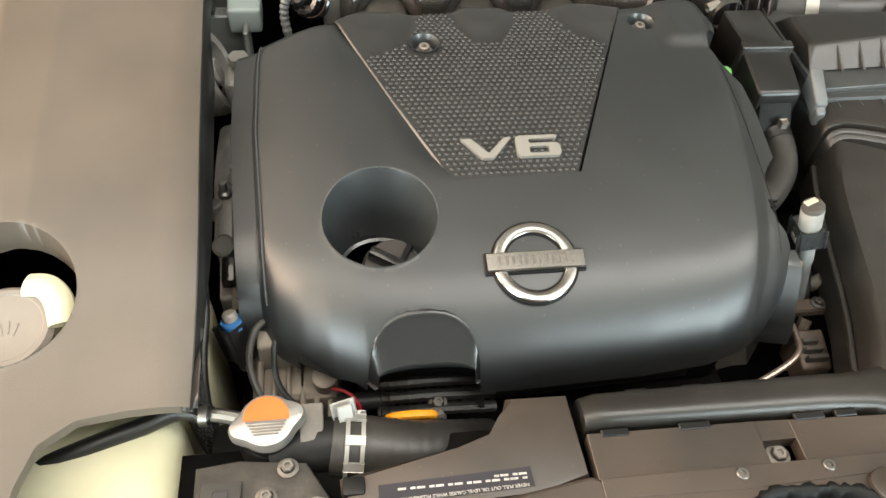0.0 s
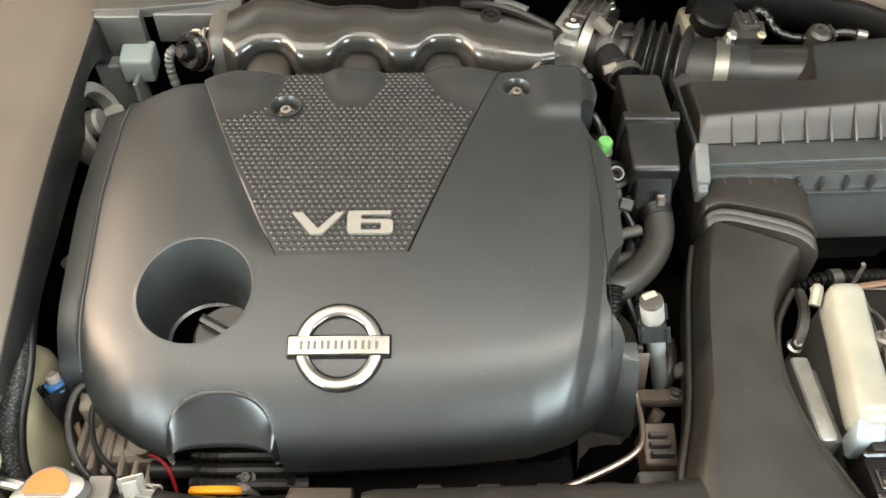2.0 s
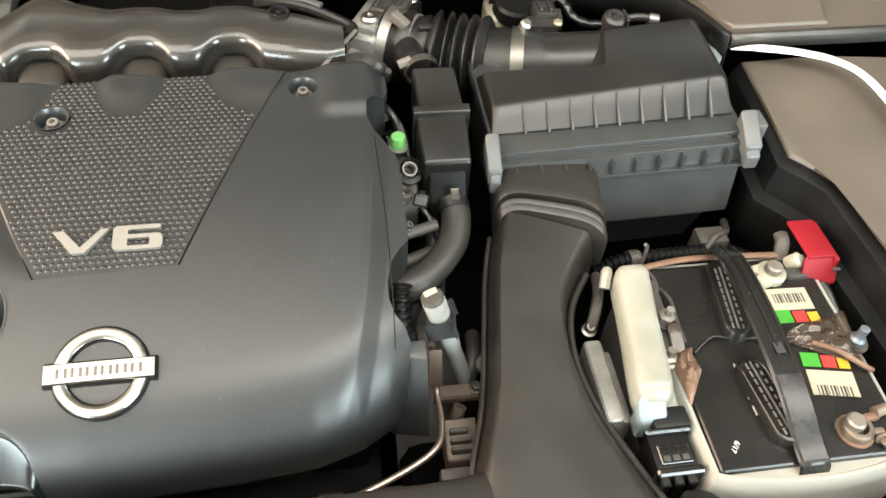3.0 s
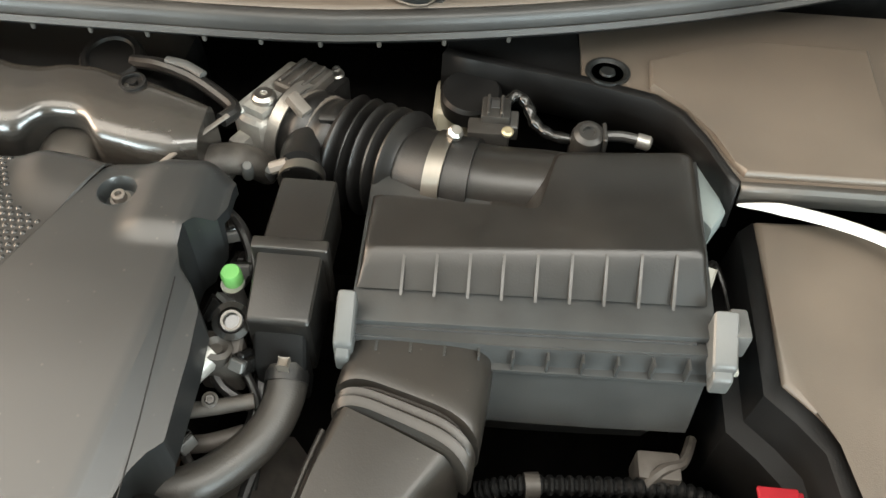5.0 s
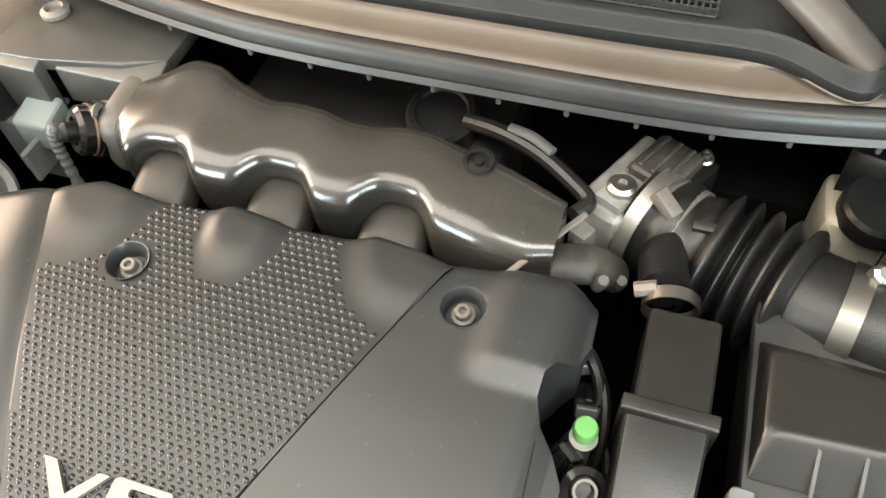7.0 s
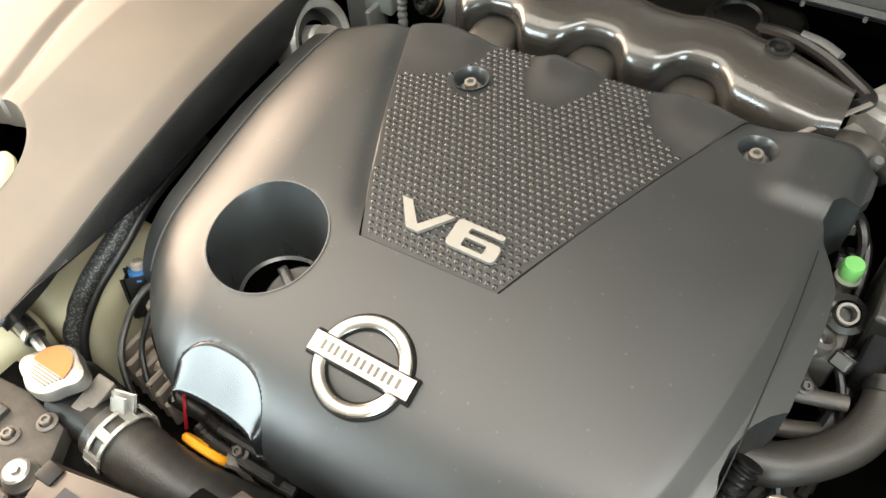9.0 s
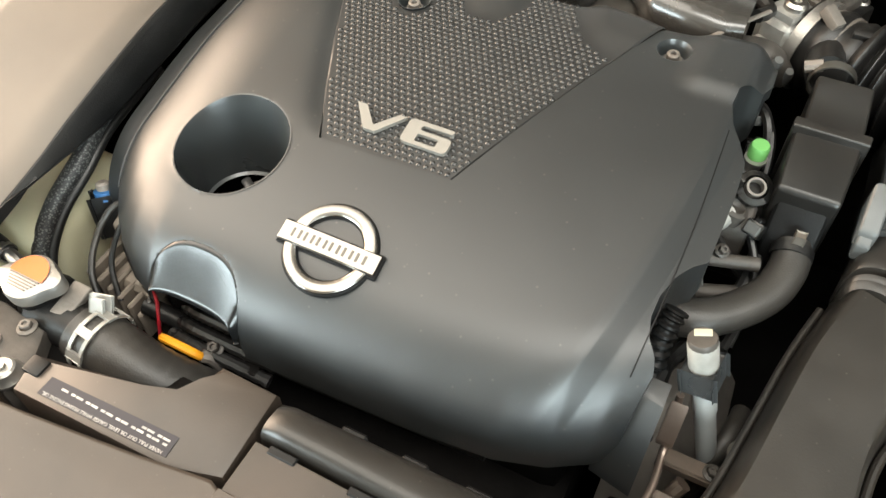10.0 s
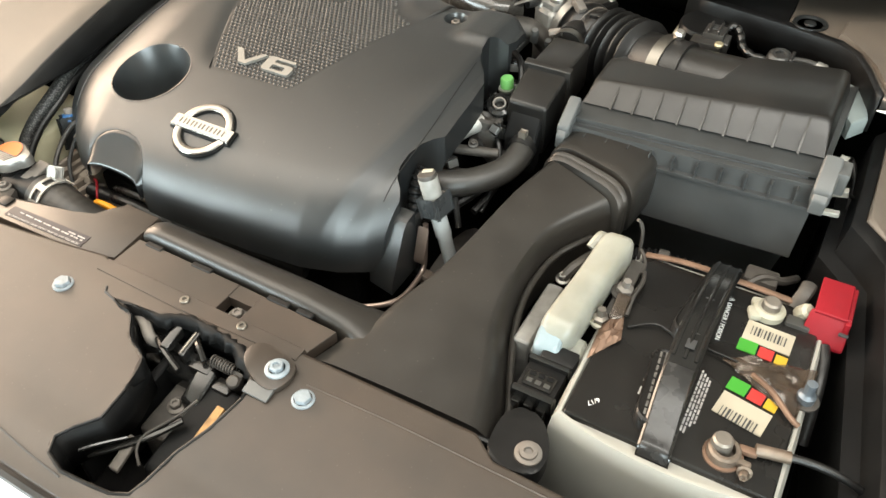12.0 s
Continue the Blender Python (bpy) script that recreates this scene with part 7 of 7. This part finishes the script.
for y0, tilt in ((0.467, -2), (0.378, -10)):
    ml = pose(0.838, y0 + 0.02, 0.8080, 0, 0, tilt)
    lab = part("label", new_box(-0.023, 0.023, -0.006, 0.022, -0.0006, 0.0004, 0, 1, ml if y0 > 0.45 else ml @ pose(0, -0.014, 0)), PAPER, bt, "cream barcode label")
    for k in range(11):
        w = 0.0007 + 0.0006 * ((k * 7) % 3)
        off = 0.006 if y0 > 0.45 else -0.018
        part("barcode_bar", new_box(-0.017 + k * 0.0032, -0.017 + k * 0.0032 + w, off - 0.003, off + 0.009, 0.0, 0.0008, 0, 1, ml), INK, lab)
    g = -0.022 if y0 > 0.45 else 0.012
    part("green_field", new_box(-0.024, -0.006, g, g + 0.016, -0.0006, 0.0004, 0, 1, ml), LABEL_GREEN, lab)
    part("red_field", new_box(-0.004, 0.010, g, g + 0.014, -0.0006, 0.0004, 0, 1, ml), LABEL_RED, lab)
    part("yellow_field", new_box(0.012, 0.023, g, g + 0.012, -0.0006, 0.0004, 0, 1, ml), LABEL_YELLOW, lab)


def crumpled(pts, nu, nv, lift, seed):
    """A crinkled sheet between four corners."""
    a, b, c, d = [Vector(p) for p in pts]

    def fn(u, v):
        p = a * (1 - u) * (1 - v) + b * u * (1 - v) + c * u * v + d * (1 - u) * v
        n = noise.noise(Vector((u * 4 + seed, v * 4, seed)))
        q = noise.noise(Vector((u * 9 + seed, v * 9, seed + 5)))
        e = min(1, 6 * min(u, 1 - u, v, 1 - v))
        return p + Vector((0.006 * q * e, 0.006 * n * e, lift * e * (0.6 + 0.8 * n) + 0.002 * q))
    return sheet(fn, nu, nv)


part("torn_film", crumpled([(0.805, 0.446, 0.809), (0.880, 0.405, 0.808), (0.889, 0.474, 0.809), (0.822, 0.456, 0.809)], 24, 16, 0.009, 1.3), FILM, bt, "torn glossy brown plastic film")
part("torn_film", crumpled([(0.690, 0.385, 0.806), (0.712, 0.420, 0.810), (0.706, 0.445, 0.812), (0.686, 0.440, 0.806)], 12, 10, 0.008, 4.1), COPPER, bt, "curled copper-brown scrap of film")
part("film_roll", new_sweep([(0.835, 0.437, 0.812), (0.855, 0.423, 0.815), (0.875, 0.405, 0.812), (0.884, 0.402, 0.808)], 0.0028, 8), COPPER, bt, "copper-brown rolled film edge")
part("film_edge", new_sweep([(0.694, 0.552, 0.808), (0.74, 0.556, 0.812), (0.80, 0.556, 0.811), (0.85, 0.553, 0.811)], 0.0040, 10, 6, 0.6), COPPER, bt, "copper-coloured rolled film edge")
part("film_fold", new_sweep([(0.712, 0.440, 0.809), (0.735, 0.455, 0.811), (0.757, 0.452, 0.810), (0.80, 0.448, 0.811), (0.822, 0.446, 0.811)], 0.0016, 8), BATTERY, bt)
# terminals
for (x, y), mat in (((0.829, 0.344), LEAD), ((0.831, 0.528), LEAD)):
    t = part("post", new_lathe([(0.014, 0), (0.013, 0.004), (0.010, 0.005), (0.009, 0.020), (0.007, 0.022), (0, 0.022)], aim((x, y, 0.804), (0, 0, 1)), 20), mat, bt)
GRIMELEAD = material("tarnished_lead", (0.15, 0.12, 0.095), 0.5, 0.5, var=0.4, scale=70, bump=0.5, fine=250, dust=0.3, dusty=(0.35, 0.22, 0.13))
ng = thing("negative_terminal", "corroded lead battery clamp with a bolt", "battery terminal", (0.829, 0.344, 0.806))
mn = pose(0.833, 0.341, 0.808) @ Matrix.Scale(0.85, 4)
part("ring", new_lathe([(0.0105, -0.002), (0.0165, -0.002), (0.0175, 0.004), (0.0165, 0.010), (0.014, 0.012), (0.0105, 0.012), (0.0105, -0.002)], mn, 24), GRIMELEAD, ng)
part("base_ring", new_lathe([(0.012, -0.003), (0.0205, -0.003), (0.0205, 0.001), (0.012, 0.002)], mn, 24), COPPER, ng, "corroded brown ring")
part("arm", new_box(0.012, 0.032, 0.004, 0.014, 0.002, 0.010, 0.003, 2, mn @ pose(0, 0, 0, 0, 0, 6)), COPPER, ng)
part("arm", new_box(0.012, 0.028, -0.010, -0.002, 0.002, 0.010, 0.003, 2, mn @ pose(0, 0, 0, 0, 0, 0)), GRIMELEAD, ng)
hexbolt("clamp_bolt", mn @ pose(0.024, -0.012, 0.003, 70, 0, 0), 0.0048, 0.010, GRIMELEAD, parent=ng)
part("ferrule", new_sweep([(0.856, 0.354, 0.815), (0.884, 0.3600, 0.815)], 0.0056, 12), GRIMELEAD, ng, "crimped tarnished lug")
part("cable", new_sweep([(0.880, 0.3595, 0.815), (0.900, 0.3635, 0.814), (0.925, 0.367, 0.808), (0.955, 0.369, 0.792), (0.975, 0.369, 0.76)], 0.0038, 12), RUBBER, ng)
ps = thing("positive_terminal", "off-white corroded clamp under a red cover", "battery terminal", (0.831, 0.528, 0.806))
mq = pose(0.831, 0.528, 0.806) @ Matrix.Scale(0.9, 4)
part("ring", new_lathe([(0.009, 0), (0.017, 0), (0.0175, 0.009), (0.014, 0.013), (0.009, 0.012), (0.009, 0)], mq, 20), WHITE_PLASTIC, ps, "chalky white corroded clamp")
part("arm", new_box(-0.024, -0.008, -0.014, 0.004, 0.0, 0.010, 0.004, 2, mq @ pose(0, 0, 0, 0, 0, 20)), WHITE_PLASTIC, ps)
part("arm", new_box(-0.020, -0.004, 0.004, 0.016, 0.0, 0.010, 0.004, 2, mq @ pose(0, 0, 0, 0, 0, 10)), WHITE_PLASTIC, ps)
part("side_nut", new_lathe([(0.0085, -0.006), (0.0085, 0.008), (0.005, 0.011), (0, 0.011)], aim((0.862, 0.541, 0.812), (0.4, -0.3, 0.8)), 8), WHITE_PLASTIC, ps)
part("lug", new_sweep([(0.852, 0.550, 0.806), (0.857, 0.562, 0.819), (0.859, 0.574, 0.821)], 0.008, 10, 4, 0.7), GRIME, ps)
part("grey_block", new_box(0.848, 0.872, 0.520, 0.534, 0.800, 0.812, 0.003, 2), GREYWALL, ps)
rcv = thing("terminal_cover", "open red plastic battery terminal cover", "terminal cover", (0.885, 0.53, 0.80))
part("top", slanted(0.869, 0.900, 0.530, 0.586, 0.831, 0.829, 0.827, 0.825, 0.002), RED, rcv)
part("front_flap", slanted(0.866, 0.904, 0.517, 0.533, 0.800, 0.831, 0.796, 0.825, 0.002, -0.002), RED, rcv)
part("side", slanted(0.899, 0.904, 0.526, 0.584, 0.829, 0.827, 0.800, 0.805, 0.0015), RED, rcv)
part("hinge_slot", new_box(0.896, 0.9048, 0.5185, 0.5225, 0.818, 0.8205, 0.0005, 1), INK, rcv)
part("cable", new_sweep([(0.889, 0.517, 0.800), (0.893, 0.500, 0.795), (0.896, 0.47, 0.78), (0.90, 0.44, 0.74)], 0.006, 12), RUBBER, rcv)
st = thing("hold_down_rod", "battered steel hold-down rod with a nut", "threaded rod", (0.882, 0.432, 0.80))
part("nut", new_lathe([(0.0085, 0), (0.0085, 0.008), (0.006, 0.010), (0.005, 0.012), (0.005, 0.024), (0, 0.025)], aim((0.884, 0.436, 0.806), (0, 0, 1)), 10), BLUE_ZINC, st)
part("washer", new_lathe([(0.013, 0), (0.013, 0.002), (0, 0.002)], aim((0.884, 0.436, 0.8045), (0, 0, 1)), 18), GRIME, st)
part("rod", new_lathe([(0.005, -0.15), (0.005, 0.01)], aim((0.884, 0.436, 0.806), (0, 0, 1)), 10), STEEL, st)
# white bottle-shaped guard, relay block and silver control box between duct and battery
FOOT = material("bluish_clear_plastic", (0.22, 0.27, 0.29), 0.25, var=0.15, bump=0.1, dust=0.1)
bo = thing("battery_guard", "aged white plastic guard bar beside the battery", "plastic guard", (0.66, 0.46, 0.70))
bm = bmesh.new()
loftr = []
for k in range(29):
    s = k / 28
    y = 0.386 + 0.150 * s
    zt = 0.829 + 0.018 * s
    w = 0.0190 - 0.0015 * s + 0.0008 * math.sin(9 * s) * s
    cx = 0.653 + 0.015 * s
    e = min(1, min(s, 1 - s) / 0.08) ** 0.5
    loftr.append([Vector((cx + w * (0.6 + 0.4 * e) * math.copysign(abs(math.cos(a)) ** 0.42, math.cos(a)), y, zt - 0.022 + 0.022 * (0.5 + 0.5 * e) * math.copysign(abs(math.sin(a)) ** 0.6, math.sin(a)))) for a in [2 * math.pi * i / 24 for i in range(24)]])
loft(bm, loftr, ends=True)
part("bar", bm, GUARD, bo, smooth=50)
part("foot", slanted(0.636, 0.664, 0.374, 0.394, 0.806, 0.826, 0.770, 0.78, 0.007), FOOT, bo, "bluish clear plastic end")
part("skirt", slanted(0.655, 0.684, 0.380, 0.412, 0.796, 0.803, 0.72, 0.73, 0.008), GUARD, bo)
part("rear_tip", new_sweep([(0.640, 0.520, 0.82), (0.645, 0.534, 0.828), (0.648, 0.540, 0.82)], 0.006, 8), GUARD, bo)
jh = thing("hold_down_hook", "steel J-hook and nuts at the battery's edge", "threaded rod", (0.69, 0.5, 0.78))
part("hook", new_sweep([(0.688, 0.545, 0.79), (0.687, 0.545, 0.838), (0.684, 0.542, 0.856), (0.680, 0.540, 0.862)], 0.0019, 10), GRIME, jh)
part("hook_bend", new_sweep([(0.687, 0.546, 0.82), (0.693, 0.540, 0.818), (0.699, 0.530, 0.814), (0.700, 0.516, 0.812)], 0.0020, 10), GRIME, jh)
part("plate", slanted(0.684, 0.699, 0.448, 0.53, 0.808, 0.816, 0.803, 0.810, 0.002), GRIME, jh, "grimy folded steel plate")
part("nut", new_lathe([(0.009, 0), (0.009, 0.008), (0.0045, 0.010), (0.0045, 0.018), (0, 0.018)], aim((0.693, 0.479, 0.814), (0.1, 0, 1)), 6), DULL, jh)
part("white_washer", new_lathe([(0.0105, -0.001), (0.0105, 0.002), (0.0085, 0.003), (0, 0.003)], aim((0.684, 0.437, 0.805), (0, 0, 1)), 18), WHITE_PLASTIC, jh)
part("second_nut", new_lathe([(0.0085, 0), (0.0085, 0.007), (0.0045, 0.009), (0.0045, 0.018), (0, 0.018)], aim((0.684, 0.437, 0.806), (0, 0, 1)), 6), LEAD, jh)
part("washer", new_lathe([(0.013, 0), (0.013, 0.002), (0, 0.002)], aim((0.693, 0.479, 0.8125), (0.1, 0, 1)), 18), GRIME, jh)
part("strap_end", slanted(0.690, 0.704, 0.440, 0.470, 0.810, 0.822, 0.806, 0.818, 0.002), FILM, jh)
part("rust_tail", new_sweep([(0.702, 0.520, 0.812), (0.706, 0.50, 0.816), (0.704, 0.475, 0.815), (0.706, 0.452, 0.811)], 0.0024, 8), GRIME, jh)
rb = thing("relay_block", "black plastic relay connector block", "relay", (0.66, 0.365, 0.72))
part("body", new_box(0.640, 0.680, 0.326, 0.366, 0.70, 0.798, 0.004, 2), BLACK, rb)
part("top", new_box(0.648, 0.684, 0.366, 0.388, 0.75, 0.806, 0.004, 2), BLACK, rb)
part("frame", new_box(0.638, 0.683, 0.322, 0.330, 0.780, 0.803, 0.002, 1), BLACK_GLOSS, rb)
part("frame", new_box(0.638, 0.683, 0.362, 0.368, 0.790, 0.8055, 0.002, 1), BLACK_GLOSS, rb)
part("terminal_face", new_box(0.645, 0.675, 0.333, 0.352, 0.796, 0.8015, 0.001, 1), BLACK_GLOSS, rb)
for k in range(3):
    part("terminal_slot", new_box(0.648 + k * 0.009, 0.654 + k * 0.009, 0.336, 0.341, 0.801, 0.8022, 0.0003, 1), GREYWALL, rb)
    part("terminal_slot", new_box(0.648 + k * 0.009, 0.654 + k * 0.009, 0.345, 0.349, 0.801, 0.8028, 0.0003, 1), MATT_BLACK, rb)
for k in range(3):
    part("tab", new_box(0.642 + k * 0.013, 0.651 + k * 0.013, 0.316, 0.326, 0.77, 0.792, 0.001, 1), BLACK_GLOSS, rb)
# stands for translucent white plastic, base lightened to carry its bright sheen
MODULE_SHEEN = material("pale_module_with_sheen", (0.30, 0.295, 0.28), 0.40, 0.5, var=0.3, scale=40, bump=0.3, fine=250, dust=0.25)
sv = thing("control_module", "pale module standing on edge, its bright sheen put into the colour", "control module", (0.625, 0.43, 0.70))
part("case", new_box(0.611, 0.630, 0.385, 0.478, 0.66, 0.792, 0.005, 3), MODULE_SHEEN, sv)
part("ridge", new_box(0.628, 0.640, 0.388, 0.470, 0.68, 0.780, 0.004, 2), MODULE_SHEEN, sv)
part("cable", new_sweep([(0.622, 0.49, 0.79), (0.630, 0.505, 0.80), (0.640, 0.53, 0.80), (0.648, 0.56, 0.79)], 0.006, 8), GRIME, sv)
hexbolt("module_screw", aim((0.622, 0.492, 0.788), (0, -0.2, 1)), 0.005, 0.008, STEEL, parent=sv)
bm = bmesh.new()
prism(bm, [(p.x, p.y) for p in catmull([(0.650, 0.250, 0), (0.646, 0.288, 0), (0.657, 0.308, 0), (0.680, 0.303, 0), (0.697, 0.281, 0), (0.700, 0.258, 0), (0.692, 0.246, 0), (0.668, 0.243, 0)], 5, True)], 0.800, 0.780, 0.003, 2)
solo("battery_tray_corner", bm, BLACK, "dark rounded plastic bracket end beside the battery", "bracket")
bm = new_lathe([(0.0125, -0.002), (0.0125, 0.003), (0.010, 0.004), (0.0085, 0.004), (0.008, 0.006), (0.004, 0.0065), (0.0035, 0.004), (0, 0.004)], aim((0.684, 0.264, 0.800), (0, 0, 1)), 24)
solo("tray_bolt", bm, DULL, "grey round bolt in the bracket end", "bolt")
bm = bmesh.new()
box(bm, 0.66, 0.92, 0.29, 0.58, 0.56, 0.595, 0.006)
solo("battery_tray", bm, BLACK, "black plastic battery tray", "battery tray")

cdt = thing("cable_conduit", "black corrugated cable conduit behind the battery", "cable", (0.74, 0.597, 0.76))
path = catmull([(0.662, 0.590, 0.760), (0.69, 0.593, 0.772), (0.735, 0.598, 0.770), (0.78, 0.603, 0.765), (0.83, 0.610, 0.755), (0.87, 0.605, 0.74)], 22)
part("conduit", sweep(bmesh.new(), path, [0.0075 + 0.0012 * math.copysign(1, math.sin(i * 1.57)) for i in range(len(path))], 10), MATT_BLACK, cdt)
part("tape_band", new_sweep([(0.700, 0.594, 0.772), (0.712, 0.5955, 0.772)], 0.0105, 12, 0), GRIME, cdt)
part("branch", new_sweep([(0.80, 0.606, 0.762), (0.815, 0.618, 0.772), (0.835, 0.630, 0.765), (0.85, 0.66, 0.75)], 0.005, 8), GRIME, cdt)
pb = thing("plug_block", "brown-grey connector block behind the battery", "connector", (0.812, 0.615, 0.75))
part("body", new_box(0.795, 0.832, 0.610, 0.636, 0.735, 0.772, 0.004, 2), GRIME, pb)
part("clip", new_box(0.802, 0.824, 0.606, 0.612, 0.745, 0.766, 0.002, 1), BLACK_GLOSS, pb)
sc = thing("side_connector", "white plug connectors on wires beside the filter box", "connector", (0.855, 0.73, 0.83))
for (x, y, z), d in (((0.851, 0.765, 0.848), (0.2, 0.6, 0.3)), ((0.857, 0.712, 0.846), (1.0, 0.1, 0.2)), ((0.855, 0.676, 0.842), (1.0, 0.0, 0.1))):
    part("plug", new_box(-0.004, 0.004, -0.003, 0.003, -0.010, 0.010, 0.001, 1, aim((x, y, z), d)), CASE, sc)
part("wire", new_sweep([(0.851, 0.775, 0.848), (0.862, 0.79, 0.842), (0.872, 0.77, 0.83), (0.874, 0.73, 0.825), (0.872, 0.69, 0.81)], 0.003, 8), RUBBER, sc)
part("wire", new_sweep([(0.866, 0.713, 0.846), (0.876, 0.72, 0.838), (0.88, 0.74, 0.82)], 0.0025, 8), RUBBER, sc)

# ---- cowl, wiper and windshield ----
COWL = material("worn_cowl_plastic", (0.016, 0.016, 0.0155), 0.40, var=0.25, scale=12, bump=0.12, fine=500, dust=0.06, spec=0.42)
cw = thing("cowl", "grey-black plastic cowl panel with rubber seal", "cowl panel", (0.33, 1.0, 0.93))


def cowl_y(x):
    return 0.912 + 0.30 * max(0, abs(x - 0.30) - 0.08) ** 2 + 0.055 * max(0, abs(x - 0.30) - 0.2)


def cowl_ring(x):
    y = cowl_y(x)
    dip = math.exp(-((x - 0.578) / (0.045 if x < 0.578 else 0.022)) ** 2)
    out = []
    for dy, dz in ((0.016, -0.016), (0.005, -0.0145), (0.003, -0.012), (0.006, -0.007), (0.009, -0.008), (0.0092, -0.001), (0.011, 0.005), (0.015, 0.0085), (0.019, 0.009), (0.023, 0.0086),
                   (0.034, 0.0086), (0.045, 0.0096), (0.053, 0.012), (0.056, 0.016),
                   (0.0575, 0.025), (0.0592, 0.0262), (0.0625, 0.035), (0.066, 0.0375), (0.075, 0.038), (0.115, 0.040), (0.160, 0.041), (0.20, 0.044), (0.30, 0.060)):
        back = 1 if dy > 0.0555 else 0
        hollow = max(0, min(1, (dy - 0.066) / 0.009)) * max(0, min(1, (0.16 - dy) / 0.05))
        out.append(Vector((x, y + dy - 0.036 * dip * back * max(0, min(1, (0.15 - dy) / 0.08)), 0.972 + dz - 0.004 * dip * back - 0.030 * dip * hollow)))
    return out


XS = [-0.62 + 1.95 * i / 240 for i in range(241)]
bm = bmesh.new()
loft(bm, [cowl_ring(x)[:10] for x in XS], close=False)
thicken(part("panel", bm, COWL, cw, smooth=50), 0.002)
bm = bmesh.new()
loft(bm, [cowl_ring(x)[9:14] for x in XS], close=False)
thicken(part("trim_strip", bm, LINER, cw, "brownish smooth trim strip", smooth=50), 0.002)
bm = bmesh.new()
loft(bm, [cowl_ring(x)[13:] for x in XS], close=False)
thicken(part("upper_panel", bm, UPPER, cw, "black upper cowl panel", smooth=38), 0.002)
bm = bmesh.new()
sweep(bm, [(-0.62 + 1.95 * i / 80, cowl_y(-0.62 + 1.95 * i / 80) + 0.020, 0.953) for i in range(81)], 0.006, 10)
part("seal", bm, MATT_BLACK, cw, "rubber seal along the cowl edge")
for x in (0.02, 0.105, 0.162, 0.215, 0.27, 0.324, 0.378, 0.431, 0.486, 0.54, 0.60, 0.66):
    part("seal_clip", new_box(x - 0.002, x + 0.002, cowl_y(x) + 0.005, cowl_y(x) + 0.009, 0.951, 0.9595, 0.001, 1), GREYWALL, cw)
gr = part("grille", new_box(0.262, 0.470, 0.983, 1.027, 1.004, 1.0122, 0.001, 1, None), BLACK, cw, "slotted air inlet grille")
for i in range(40):
    x = 0.265 + i * 0.0052
    part("slat", new_box(x, x + 0.0018, 0.984, 1.026, 1.011, 1.0160, 0), COVER, gr)
for j in range(6):
    y = 0.985 + j * 0.0080
    part("cross_slat", new_box(0.262, 0.470, y, y + 0.0016, 1.011, 1.0166, 0), COVER, gr)
WIPER = material("faded_wiper_plastic", (0.036, 0.032, 0.028), 0.42, var=0.15, bump=0.1, dust=0.2)
wp = thing("windshield_wiper", "black wiper arm resting at the cowl", "wiper", (0.56, 1.0, 1.0))
part("arm", new_sweep([(0.582, 0.974, 0.986), (0.577, 0.980, 0.992), (0.560, 0.997, 1.000), (0.535, 1.018, 1.010), (0.50, 1.045, 1.022), (0.44, 1.09, 1.042)], 0.017, 16, 6, 0.85), WIPER, wp)
part("pivot", new_lathe([(0.014, -0.03), (0.014, -0.002), (0.010, 0.002), (0, 0.002)], aim((0.586, 0.966, 0.98), (0, -0.4, 1)), 20), COVER, wp)
ws = bmesh.new()
loft(ws, [[Vector((x, 1.20 + 0.25 * (x - 0.33) ** 2, 1.034)), Vector((x, 1.70 + 0.15 * (x - 0.33) ** 2, 1.36))] for x in [-0.45 + 1.56 * i / 20 for i in range(21)]], close=False)
wsh = solo("windshield", ws, GLASS, "tinted glass windshield above the cowl", "windshield", kind="structure")
thicken(wsh, 0.005)
wsh.visible_shadow = False
dash = bmesh.new()
box(dash, -0.45, 1.10, 1.30, 1.8, 0.90, 1.0, 0.02)
solo("dashboard", dash, BLACK, "dark dashboard behind the windshield", "dashboard")
gut = bmesh.new()
box(gut, -0.5, 1.2, 0.985, 1.10, 0.78, 0.83, 0.01)
solo("cowl_gutter", gut, DEEP, "dark firewall ledge under the cowl", "firewall", kind="structure")
# fenders outside the bay
for sx, nm in ((-1, "left"), (1, "right")):
    fd = bmesh.new()
    x0 = 0.335 + sx * 0.945
    loft(fd, [[Vector((x0, 0.0 + 1.3 * i / 20, 0.80 + 0.09 * i / 20)), Vector((x0 + sx * 0.05, 0.0 + 1.3 * i / 20, 0.795 + 0.09 * i / 20)), Vector((x0 + sx * 0.09, 0.0 + 1.3 * i / 20, 0.72 + 0.09 * i / 20)), Vector((x0 + sx * 0.10, 0.0 + 1.3 * i / 20, 0.40))] for i in range(21)], close=False)
    thicken(solo("front_fender", fd, WHITE_PAINT, "white painted front fender beside the engine bay", "fender", smooth=50), 0.004)

# ---- the raised hood over the bay ----
hd = thing("hood", "open white hood with dark felt lining", "hood", (0.33, 1.08, 1.08))
mh = pose(0.33, 1.10, 1.09, 62, 0, 0)
part("outer_skin", new_box(-0.74, 0.74, 0.0, 1.02, -0.012, 0.0, 0.008, 2, mh), WHITE_PAINT, hd)
part("lining", new_box(-0.66, 0.66, 0.06, 0.95, 0.002, 0.016, 0.006, 2, mh), FELT, hd, "dark felt lining")
for x in (-0.70, 0.70):
    part("hinge", new_box(x - 0.012, x + 0.012, -0.10, 0.04, 0.0, 0.012, 0.003, 1, mh), DULL, hd)
